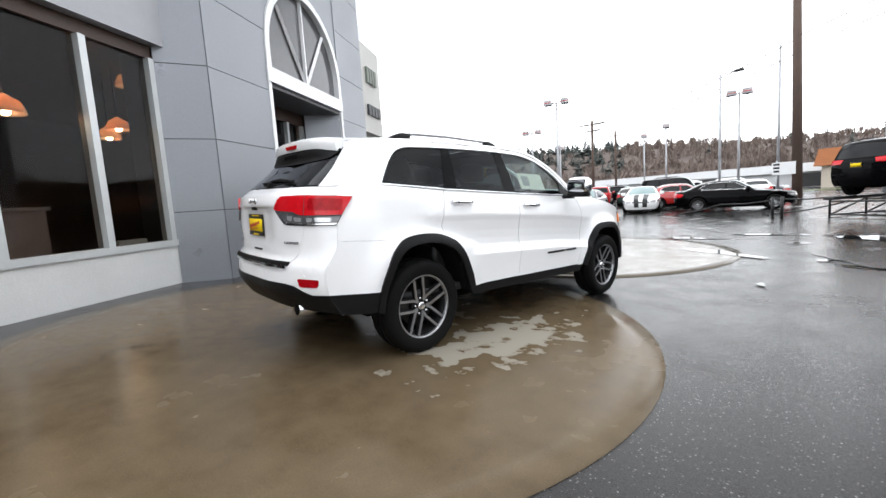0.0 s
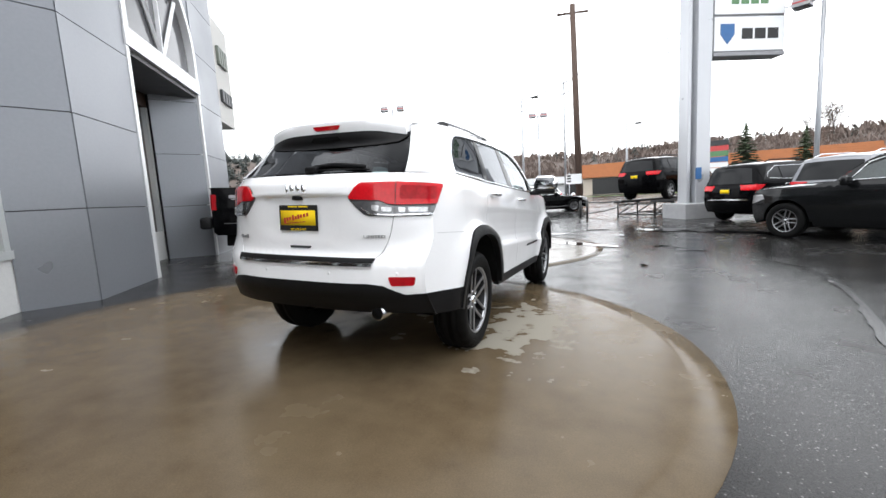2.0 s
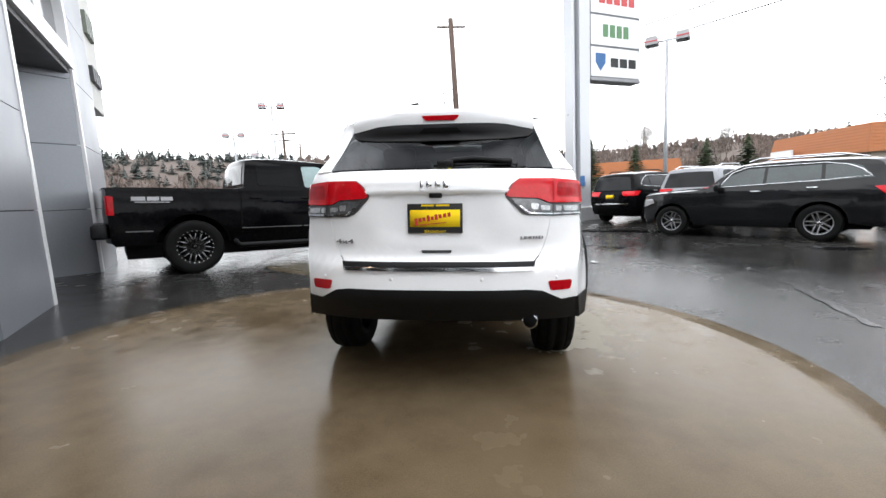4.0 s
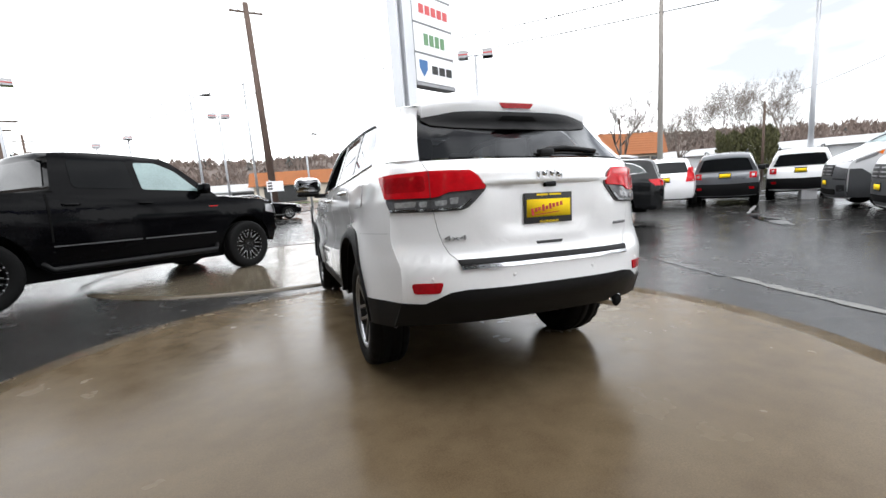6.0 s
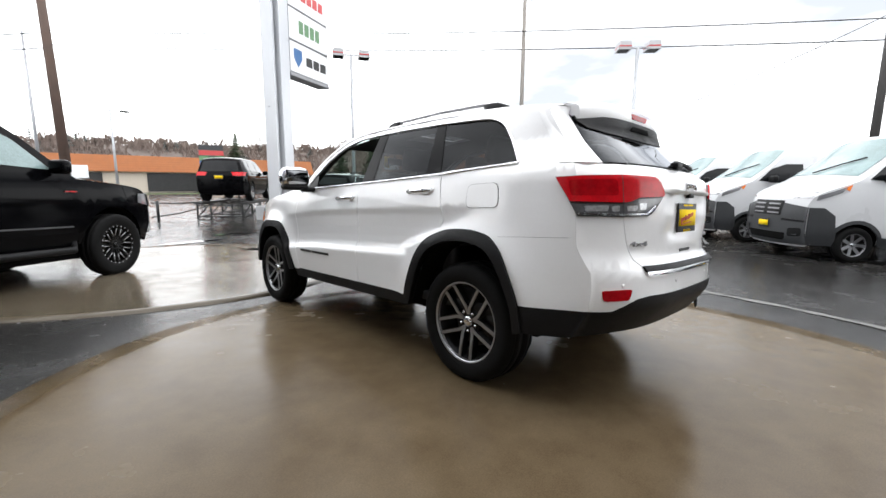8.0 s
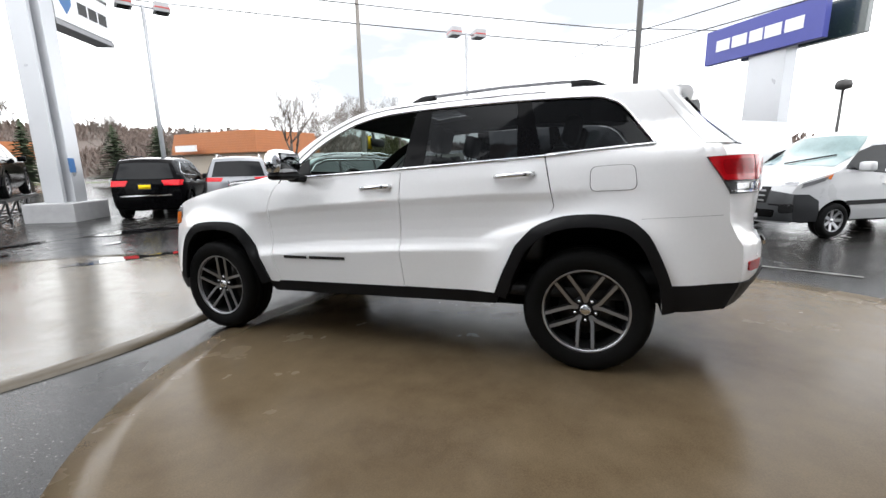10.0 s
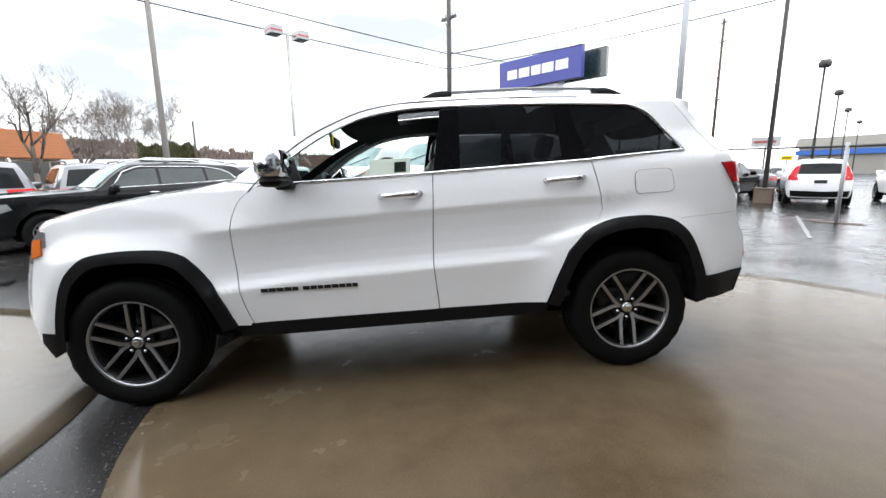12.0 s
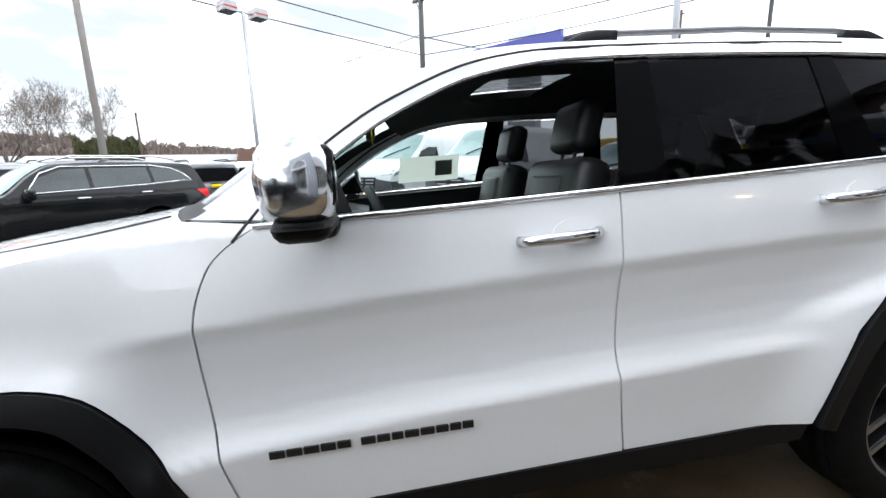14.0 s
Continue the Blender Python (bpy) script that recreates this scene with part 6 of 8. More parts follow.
# black pickup on the second pad
PK_L, PK_H = 5.95, 1.95
pk = [(2.54, 0.45, 2.70, 0.44), (2.62, 0.68, 2.79, 0.68), (2.60, 1.00, 2.77, 1.02), (2.52, 1.20, 2.70, 1.25), (2.25, 1.28, 2.38, 1.33), (1.42, 1.34, 1.55, 1.39), (1.30, 1.36, 1.45, 1.40), (0.78, 1.79, 0.90, 1.82), (0.52, 1.94, 0.60, 1.98), (-0.25, 1.97, -0.25, 2.02), (-0.80, 1.94, -0.82, 1.98), (-0.90, 1.87, -0.94, 1.89), (-0.98, 1.46, -1.00, 1.46), (-1.00, 1.41, -1.02, 1.40), (-1.9, 1.405, -1.9, 1.40), (-2.86, 1.40, -2.90, 1.40), (-2.90, 1.34, -2.96, 1.34), (-2.90, 0.95, -2.97, 0.95), (-2.88, 0.55, -2.96, 0.55)]
pw = [(0.4, 0.93), (0.7, 0.98), (1.0, 0.985), (1.2, 0.97), (1.36, 0.94), (1.50, 0.89), (1.82, 0.78), (1.93, 0.71), (2.02, 0.6)]
psh = Shell(pk, pw, (0.10, 0.03), 3.0)
truck = vehicle("pickup_truck", "black crew-cab pickup on black spoked wheels, lifted", "pickup truck", tilted(-4.03, 4.15, -46.5) @ Matrix.Scale(1.04, 4), BLACKP, psh, (1.85, -1.79), 0.44,
    [rounded([(1.02, 1.43), (0.12, 1.45), (0.10, 1.85), (0.42, 1.86), (0.68, 1.75)], 0.05), rounded([(0.02, 1.46), (-0.74, 1.47), (-0.72, 1.86), (0.00, 1.87)], 0.07)], clad=BLACKP, style="vee", step=0.14, windscreen=(6.1, 7.9), rear_glass=(11.1, 11.9), sill_z=0.50, rad=0.10,
    tail=[("t", [(-2.82, 1.26), (-2.895, 1.27), (-2.895, 0.98), (-2.82, 0.98)], [(0.96, 1.27), (0.86, 1.27), (0.86, 0.98), (0.95, 0.98)], DEEPRED)], nose=[("headlight", [(2.58, 1.0), (2.34, 1.04), (2.36, 1.18), (2.54, 1.18)], [(0.92, 0.98), (0.92, 1.18), (0.6, 1.18), (0.6, 0.98)], CLEARLENS), ("grille", None, [(0.55, 0.85), (0.55, 1.2), (0.0, 1.2), (0.0, 0.85)], CHROME)],
    handles=((0.12, 1.25), (-0.80, 1.25)), mirror=(1.0, 1.40), wheel_x=0.90, glass_side=DEEPGLASS, glass_first=TEALGLASS)
for sgn in (1, -1):
    bm = bmesh.new()
    pipe(bm, [(sgn * 0.9, 1.25, 0.55), (sgn * 1.02, 1.15, 0.43), (sgn * 1.02, -1.1, 0.43), (sgn * 0.9, -1.2, 0.55)], 0.045, 8)
    part("side_step", bm, PLASTIC, truck)
    fnq = lambda y, z, q=sgn: (q * psh.half(y, z), y, z)
    for a, b in ((1.2, 0.05), (0.0, -1.05), (-2.7, -2.35)):
        part("lower_chrome_strip", surface_panel("lower_chrome_strip", [(a, 0.735), (b, 0.735), (b, 0.718), (a, 0.718)], fnq, DIMSTEEL, step=0.3, off=0.01, flip=sgn < 0), None, truck)
    part("fender_bar", surface_panel("fender_bar", [(1.28, 1.18), (1.12, 1.18), (1.12, 1.165), (1.28, 1.165)], fnq, DEEPRED, step=0.3, off=0.012, flip=sgn < 0), None, truck)
    part("bed_gap", surface_panel("bed_gap", [(-1.035, 1.39), (-1.06, 1.39), (-1.06, 0.54), (-1.035, 0.54)], fnq, WELL, step=0.3, off=0.006, depth=0.001, flip=sgn < 0), None, truck)
for sgn in (1, -1):
    fnq = lambda y, z, q=sgn: (q * psh.half(y, z), y, z)
    for a, b, z0, z1 in ((-2.42, -2.60, 1.20, 1.26), (-2.24, -2.40, 1.20, 1.26), (-2.06, -2.22, 1.20, 1.26), (-2.10, -2.56, 1.17, 1.185)):
        part("bed_decal", surface_panel("bed_decal", [(a, z1), (b, z1), (b, z0), (a, z0)], fnq, STEEL, step=0.3, off=0.010, depth=0.002, flip=sgn < 0), None, truck)
# solid blocks added under the truck to keep sky light off the ground there
part("chassis_light_block", boxes(((-0.78, -2.7, 0.28), (0.78, 2.3, 0.52)), ((-0.75, 1.72, 0.28), (0.75, 1.98, 0.55)), ((-0.75, -1.92, 0.28), (0.75, -1.66, 0.55)), bevel=0.02), WELL, truck)
part("rear_bumper", rounded_box((-0.95, -3.12, 0.62), (0.95, -2.92, 0.84), 0.04, 2), PLASTIC, truck)

# black three-row SUV seen from its side
suv("black_suv", "black three-row SUV with chrome window trim parked facing the pad", 6.68, 5.98, 45.0, CHARCOALP, L=4.90, H=1.68, wb=2.80, r=0.37, step=0.14, clad=CHARCOALP, glass_first=SIDETEAL, glass_side=SIDETEAL, chrome=[(0.50, 1.15), (-0.35, 1.18), (-1.3, 1.22), (-1.98, 1.27), (-1.85, 1.40), (-1.65, 1.50), (-1.3, 1.565), (0.0, 1.565), (0.28, 1.46), (0.50, 1.15)], rails=(0.58, [(0.0, 1.68), (-0.2, 1.74), (-1.5, 1.73), (-1.8, 1.66)], CHROME), glass_front=TEALGLASS)
# row of parked cars showing their tails
suv("black_suv", "black SUV with bright bumper strip and a yellow card", 6.43, 11.9, -50, BLACKP, H=1.76, chrome=[(0.50, 1.16), (-1.3, 1.23), (-1.85, 1.27), (-1.75, 1.42), (-1.4, 1.60), (0.0, 1.60), (0.50, 1.16)], tail=suv_tail(0.95, 1.10, 0.40, 4.75) + [("strip", None, [(0.62, 0.70), (0.0, 0.71), (0.0, 0.675), (0.62, 0.665)], CHROME)])
suv("minivan", "silver minivan with red tail lights and roof rails", 8.25, 10.55, -47, SILVERP, L=5.1, H=1.78, wb=3.05, W=0.98, clad=None, tail=suv_tail(1.00, 1.12, 0.42, 5.1, w=0.90) + [("strip", None, [(0.78, 0.52), (0.0, 0.52), (0.0, 0.48), (0.78, 0.48)], CHROME)], rails=(0.6, [(0.0, 1.74), (-0.2, 1.81), (-1.6, 1.80), (-1.9, 1.72)], CHROME))
suv("grey_suv", "pale grey SUV with dark rear window", 10.2, 9.35, -47, SILVERP, L=4.6, clad=None)
suv("white_crossover", "white crossover with tall red tail lights", 12.2, 7.5, -50, WHITE, L=4.5, H=1.66, clad=None, tail=[("t", [(-1.95, 1.15), (-2.10, 1.3), (-2.10, 0.85), (-2.0, 0.85)], [(0.80, 1.3), (0.66, 1.3), (0.60, 0.85), (0.80, 0.85)], REDLENS)])


def boxy(name, label, x, y, turn, paint):
    L, H = 4.25, 1.70
    k = suv_keys(L, H, hood=1.0, cowl=1.10, yc=0.72, wt=0.22, re=0.16, gb=1.08)
    sh_ = Shell(k, [(z * 1.0, w * 0.97) for z, w in SUV_W], (0.14, 0.06), 3.0)
    return vehicle(name, label, "car", tilted(x, y, turn), paint, sh_, (1.25, -1.32), 0.355, suv_sides(L, H, 0.72, 0.22, 1.10, 1.16, (-0.2, -1.1), 0.40), windscreen=(5.1, 6.95), rear_glass=(10.2, 10.95),
        tail=[("t", None, [(0.80, 1.04), (0.62, 1.04), (0.62, 0.86), (0.80, 0.86)], DEEPRED), ("x", None, [(0.745, 0.985), (0.675, 0.985), (0.675, 0.915), (0.745, 0.915)], CLEARLENS), ("low", None, [(0.74, 0.60), (0.62, 0.60), (0.62, 0.53), (0.74, 0.53)], DEEPRED), ("bumper", None, [(0.88, 0.72), (0.0, 0.70), (0.0, 0.33), (0.85, 0.36)], PLASTIC)],
        nose=simple_nose(L), handles=((-0.1, 1.02), (-0.95, 1.04)), mirror=(0.45, 1.06), plate_rear=0.96, rails=(0.56, [(0.0, 1.66), (-0.2, 1.73), (-1.5, 1.73), (-1.75, 1.66)], PLASTIC))


boxy("boxy_suv", "dark grey boxy small SUV with square tail lights", 13.45, 6.1, -56, GREYP)
boxy("boxy_suv", "white boxy small SUV with black lower bumper", 16.4, 5.5, -60, WHITE)


def cargo_van(name, label, x, y, turn, H=2.38, L=5.4, small=False):
    """A snub-nosed white delivery van with dark grey bumper."""
    f, b = L / 2, -L / 2
    s = 0.78 if small else 1.0
    k = [(f - 0.24, 0.26, f - 0.06, 0.25), (f - 0.16, 0.45, f + 0.02, 0.45), (f - 0.16, 0.85 * s + 0.1, f + 0.01, 0.88 * s + 0.1), (f - 0.30, 1.16 * s + 0.08, f - 0.12, 1.20 * s + 0.08), (f - 0.86, 1.44 * s + 0.05, f - 0.72, 1.49 * s + 0.05), (f - 0.96, 1.50 * s + 0.05, f - 0.80, 1.55 * s + 0.05), (f - 1.45, (H - 0.45), f - 1.32, H - 0.42), (f - 1.80, H - 0.12, f - 1.70, H - 0.07), (f - 2.3, H - 0.03, f - 2.3, H + 0.02), (b + 0.3, H - 0.03, b + 0.3, H + 0.02), (b + 0.06, H - 0.12, b + 0.03, H - 0.10), (b + 0.02, 1.4, b, 1.4), (b + 0.02, 0.7, b, 0.7), (b + 0.05, 0.4, b + 0.03, 0.4)]
    W = 1.02 if not small else 0.91
    wt = [(0.2, W - 0.08), (0.5, W), (1.2 * s, W), (1.5 * s, W - 0.02), (H - 0.6, W - 0.09), (H - 0.2, W - 0.17), (H - 0.08, W - 0.25), (H, W - 0.36)]
    sh_ = Shell(k, wt, (0.20, 0.02), 2.8)
    zb = 1.42 * s + 0.05
    side = [[(f - 1.04, zb + 0.05), (f - 2.08, zb - 0.06), (f - 2.06, H - 0.46 if not small else H - 0.26), (f - 1.68, H - 0.46 if not small else H - 0.28), (f - 1.36, zb + 0.34)]]
    g = 0.98 * s + 0.05
    nose = [("bumper", [(f - 0.19, 0.30), (f - 0.62, 0.30), (f - 0.56, 0.86 * s), (f - 0.40, 1.00 * s), (f - 0.20, 1.0 * s)], [(W - 0.14, 0.30), (W - 0.14, 1.00 * s), (0.4, 1.08 * s), (0.0, 1.10 * s), (0.0, 0.28)], DARKPL),
            ("headlight", [(f - 0.30, 1.17 * s + 0.05), (f - 0.70, 1.34 * s + 0.05), (f - 0.62, 1.23 * s + 0.05), (f - 0.28, 1.08 * s + 0.05)], [(W - 0.17, 1.12 * s + 0.05), (W - 0.18, 1.24 * s + 0.05), (0.52, 1.17 * s + 0.05), (0.55, 1.11 * s + 0.05)], CLEARLENS),
            ("turn_lamp", [(f - 0.62, 1.31 * s + 0.05), (f - 0.76, 1.37 * s + 0.05), (f - 0.72, 1.26 * s + 0.05)], None, AMBER)]
    v = vehicle(name, label, "van", tilted(x, y, turn), VANWHITE, sh_, (f - 0.92, f - 0.92 - (3.05 if small else 3.2)), 0.33 if not small else 0.31, side, clad=DARKPL if not small else None, style="single", step=0.16, windscreen=(5.05, 6.95), nose=nose, mirror=(f - 1.30, zb + 0.02), handles=((f - 1.92, zb - 0.22),), sill_z=0.32, rad=0.06, plate_front=(0.66 * s, 0.0 if not small else 0.1))
    for i in range(3):
        z = g - 0.17 + 0.085 * i
        for sg in (1, -1):
            part("grille_slat", surface_panel("grille_slat", [(sg * 0.06, z), (sg * 0.36, z), (sg * 0.36, z + 0.028), (sg * 0.06, z + 0.028)], sh_.front, STEEL, step=0.2, off=0.03, flip=True), None, v)
    part("grille", surface_panel("grille", [(-0.40, g - 0.20), (0.40, g - 0.20), (0.42, g + 0.08), (-0.42, g + 0.08)], sh_.front, PLASTIC, step=0.2, off=0.02, flip=True), None, v)
    for sgn in (1, -1):
        part("fog_recess", surface_panel("fog_recess", rounded([(sgn * 0.58, 0.44), (sgn * 0.80, 0.46), (sgn * 0.80, 0.62), (sgn * 0.58, 0.60)], 0.05), sh_.front, PLASTIC, step=0.2, off=0.016, flip=True), None, v)
        part("bumper_cap", surface_panel("bumper_cap", [(sgn * 0.44, 0.74 * s), (sgn * (W - 0.17), 0.72 * s), (sgn * (W - 0.17), 0.76 * s), (sgn * 0.44, 0.78 * s)], sh_.front, PLASTIC, step=0.2, off=0.018, flip=True), None, v)
    part("lower_intake", surface_panel("lower_intake", rounded([(-0.50, 0.36), (0.50, 0.36), (0.54, 0.50), (-0.54, 0.50)], 0.04), sh_.front, WELL, step=0.2, off=0.016, flip=True), None, v)
    bm = bmesh.new()
    pipe(bm, [sh_.skin(5.15, 0.1) + Vector((0, 0.03, 0.02)), sh_.skin(5.6, -0.3) + Vector((0, 0.03, 0.02)), sh_.skin(5.9, -0.62) + Vector((0, 0.03, 0.02))], 0.014, 5)
    part("wiper", bm, PLASTIC, v)
    if small:
        for sgn in (1, -1):
            fn = lambda y, z, q=sgn: (q * sh_.half(y, z), y, z)
            part("rub_strip", surface_panel("rub_strip", [(f - 1.1, 0.66), (f - 3.3, 0.68), (f - 3.3, 0.60), (f - 1.1, 0.58)], fn, PLASTIC, step=0.3, off=0.014, flip=sgn < 0), None, v)
            for yy in (f - 2.0, f - 2.2):
                part("door_pull", surface_panel("door_pull", [(yy, 1.15), (yy - 0.06, 1.15), (yy - 0.06, 0.95), (yy, 0.95)], fn, PLASTIC, step=0.3, off=0.02, flip=sgn < 0), None, v)
    return v


for x, y, tn in ((14.1, 0.55, 41), (11.95, -1.45, 41), (9.95, -3.45, 41)):
    cargo_van("cargo_van", "white high-roof cargo van with dark grey bumper and yellow card", x, y, tn)
cargo_van("small_van", "small white delivery van with black rub strip", 7.54, -6.02, 31.5, H=1.88, L=4.75, small=True)


def xc(label, x, y, turn, paint):
    suv("crossover", label, x, y, turn, paint, L=4.6, H=1.68, clad=None, tail=[("t", [(-1.85, 1.10), (-2.05, 1.45), (-2.14, 1.1), (-2.14, 0.92), (-2.0, 0.92)], [(0.66, 1.42), (0.56, 1.42), (0.64, 1.1), (0.60, 0.92), (0.80, 0.92), (0.80, 1.1)], REDLENS), ("bumper", None, [(0.80, 0.56), (0.0, 0.54), (0.0, 0.34), (0.76, 0.36)], PLASTIC), ("plate", None, [(0.17, 0.93), (0.0, 0.93), (0.0, 0.82), (0.17, 0.82)], BLACKINK)], plate_rear=None)


xc("white crossover with tall red tail lights past the post fence", 12.2, -15.8, -130, WHITE)
xc("white crossover with tall red tail lights past the post fence", 11.2, -19.1, -130, WHITE)
xc("black crossover with tall red tail lights past the post fence", 15.03, -14.26, -149, BLACKP)
suv("dark_suv", "dark SUV facing across the far lot", 31, -36, 60, GREYP, step=0.3)


def sedan(label, x, y, turn, paint, step=0.2, stripes=False, H=1.45, name="sedan"):
    L = 4.9
    f, b = L / 2, -L / 2
    k = [(f - 0.28, 0.22, f - 0.08, 0.21), (f - 0.22, 0.42, f, 0.42), (f - 0.25, 0.62, f - 0.02, 0.64), (f - 0.42, 0.74, f - 0.18, 0.78), (0.95, 0.90, 1.05, 0.95), (0.75, 0.94, 0.9, 0.97), (0.12, H - 0.12, 0.25, H - 0.08), (-0.2, H - 0.06, -0.2, H - 0.01), (-0.8, H - 0.06, -0.8, H - 0.01), (-1.25, H - 0.16, -1.3, H - 0.12), (-1.85, 1.02, -1.95, 1.04), (b + 0.25, 0.98, b + 0.12, 1.02), (b + 0.16, 0.85, b, 0.86), (b + 0.15, 0.5, b + 0.01, 0.5), (b + 0.24, 0.26, b + 0.08, 0.26)]
    wt = [(0.2, 0.82), (0.4, 0.90), (0.65, 0.92), (0.85, 0.89), (0.97, 0.83), (1.2, 0.70), (H - 0.08, 0.60), (H, 0.5)]
    sh_ = Shell(k, wt, (0.16, 0.10), 2.4)
    side = [[(0.55, 0.99), (-0.25, 1.0), (-0.25, H - 0.14), (0.05, H - 0.15), (0.25, H - 0.24)], [(-0.31, 1.0), (-1.35, 1.04), (-1.15, H - 0.21), (-0.9, H - 0.14), (-0.31, H - 0.14)]]
    c = vehicle(name, label, "car", tilted(x, y, turn), paint, sh_, (f - 0.92, f - 0.92 - 2.95), 0.34, side, clad=None, step=step, windscreen=(5.05, 6.3), rear_glass=(9.1, 9.95), tail=[("t", [(b + 0.45, 0.86), (b + 0.18, 0.9), (b + 0.17, 0.72), (b + 0.3, 0.72)], [(0.78, 0.92), (0.35, 0.92), (0.4, 0.74), (0.78, 0.72)], REDLENS)], nose=simple_nose(L, 0.55, 0.68), mirror=(0.55, 0.95), sill_z=0.22, chrome=[(0.60, 0.985), (-1.40, 1.035), (-1.15, H - 0.185), (-0.8, H - 0.115), (0.05, H - 0.12), (0.60, 0.985)] if not stripes else False)
    if stripes:
        for v0, v1 in ((-0.42, -0.12), (0.12, 0.42)):
            part("bonnet_stripe", skin_sheet("bonnet_stripe", 0.6, 4.9, v0, v1, 16, 3, BLACKINK, fn=sh_.skin, drop=0.006 * SKIN_OUT), None, c)
    return c


sedan("black four-door sedan parked across the lot entrance", -2.45, 20.6, -72, BLACKP)
sedan("red sedan parked behind the black sedan", -5.6, 23.6, -60, REDP)
sedan("dark grey sedan parked behind the black crossover", 19.5, -18.6, -105, GREYP, step=0.25)
sedan("pale silver sedan parked behind the planter", 20.4, -22.2, -105, SILVERP, step=0.25)
sedan("white sports coupe with two black bonnet stripes", -6.9, 21.2, -160, WHITE, stripes=True, H=1.42)
sedan("dark sedan with pale windscreen in the far row", -10.2, 20.8, -165, GREYP)
suv("dark_van", "black passenger van in the far row", -7.0, 27.5, -70, BLACKP, H=1.9, L=5.2, step=0.25)
suv("lifted_suv", "black SUV displayed on a steel ramp", 3.55, 16.2, -33.5, BLACKP, H=1.72, up=0.56, tail=suv_tail(0.98, 1.12, 0.42, 4.75), style="single", clad=BLACKP)
rnd = random.Random(4)
paints = (WHITE, SILVERP, GREYP, BLACKP, REDP, WHITE, BLUEP, SILVERP, GREENP)
tints = {WHITE: "white", SILVERP: "silver", GREYP: "grey", BLACKP: "black", REDP: "red", BLUEP: "dark blue", GREENP: "dark green"}
far_spots = [(-13.5, 24, 20), (-16.5, 25.5, 22), (-19.5, 27, 22), (-12, 31, 25), (-15.5, 33, 25), (-8.5, 33, 25), (-4.5, 34.5, 20), (-19, 35, 25), (-23, 30, 22), (-6, 41, -80), (-12, 42, -80), (-18, 43, -80), (-26, 40, 10), (-24, 47, 10), (-9, 50, -80)]
for i, (x, y, tn) in enumerate(far_spots):
    p = paints[(i * 5 + 2) % 9]
    if i % 3:
        suv("parked_suv", f"{tints[p]} SUV standing in the far rows of the lot", x, y, tn + rnd.uniform(-4, 4), p, step=0.35, clad=None, H=rnd.choice((1.66, 1.74, 1.82)), group="far rows")
    else:
        sedan(f"{tints[p]} sedan standing in the far rows of the lot", x, y, tn + rnd.uniform(-4, 4), p, step=0.35, name="parked_sedan")
suv("white_suv_far", "white SUV parked beyond the pickup", -12.5, 13.5, -60, WHITE, H=1.75, step=0.25)


# ---- the lot: pylon, lamps, poles, wires, fences ----
GALV = mat("galvanised_pole", (0.40, 0.41, 0.43), 0.45, metal=0.4, var=0.1, scale=3)
WOODP = mat("brown_pole_wood", (0.085, 0.055, 0.042), 0.8, var=0.3, scale=2, bump=0.4, fine=40)
DARKWOODPOLE = mat("weathered_grey_pole", (0.22, 0.20, 0.18), 0.7, var=0.15, scale=2)
DARKPOLE = mat("dark_bronze_pole", (0.05, 0.047, 0.045), 0.5, var=0.2)
SIGNWHITE = mat("white_sign_face", (0.78, 0.79, 0.80), 0.35, var=0.02)
SIGNGREY = mat("pylon_cladding", (0.50, 0.51, 0.53), 0.3, metal=0.35, var=0.05, scale=1)
BASECON = mat("grey_footing", (0.32, 0.32, 0.325), 0.7, var=0.15, bump=0.3)
BLUESIGN = mat("deep_blue_sign", (0.055, 0.065, 0.30), 0.4, var=0.06)
GREENINK = mat("green_ink", (0.10, 0.22, 0.10), 0.5)
BLUEINK = mat("blue_ink", (0.03, 0.12, 0.30), 0.5)
REDTXT = mat("red_sign_ink", (0.50, 0.06, 0.06), 0.5)
BLACKSTEEL = mat("black_painted_steel", (0.018, 0.018, 0.019), 0.5, var=0.3)
ORANGE = mat("orange_roof_slats", (0.42, 0.155, 0.055), 0.6, var=0.12, scale=2, fine=20)
CREAM = mat("cream_wall", (0.52, 0.46, 0.38), 0.8, var=0.1)
DARKIN = mat("dark_shopfront", (0.03, 0.03, 0.03), 0.2, var=0.2)
PALEROOF = mat("pale_long_roof", (0.55, 0.56, 0.57), 0.6, var=0.08)
BROWNROOF = mat("brown_shed_roof", (0.16, 0.09, 0.07), 0.8, var=0.15)
BARK = mat("grey_bark", (0.12, 0.10, 0.085), 0.9, var=0.25, scale=4)
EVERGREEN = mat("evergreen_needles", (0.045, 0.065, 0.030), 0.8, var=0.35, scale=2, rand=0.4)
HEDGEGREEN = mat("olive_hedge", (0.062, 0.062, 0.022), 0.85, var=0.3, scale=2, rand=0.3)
# paler and bluer than the near evergreens: distance haze mixed into the colour
FARGREEN = mat("hazed_conifer_needles", (0.062, 0.074, 0.068), 0.95, var=0.25, scale=0.1, rand=0.15)
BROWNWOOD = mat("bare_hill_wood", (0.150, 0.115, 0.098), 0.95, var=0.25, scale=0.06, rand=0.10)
HILLGROUND = mat("hill_floor", (0.105, 0.082, 0.070), 0.95, var=0.25, scale=0.06)
GRASS = mat("verge_grass", (0.11, 0.15, 0.04), 0.9, var=0.35, scale=3)


def frame_box(ob_parent, name, m, lo, hi, material, bevel=0.01, label=""):
    bm = bmesh.new()
    box(bm, lo, hi, bevel=bevel)
    o = part(name, bm, material, ob_parent, label, smooth=False)
    o.matrix_basis = m
    return o


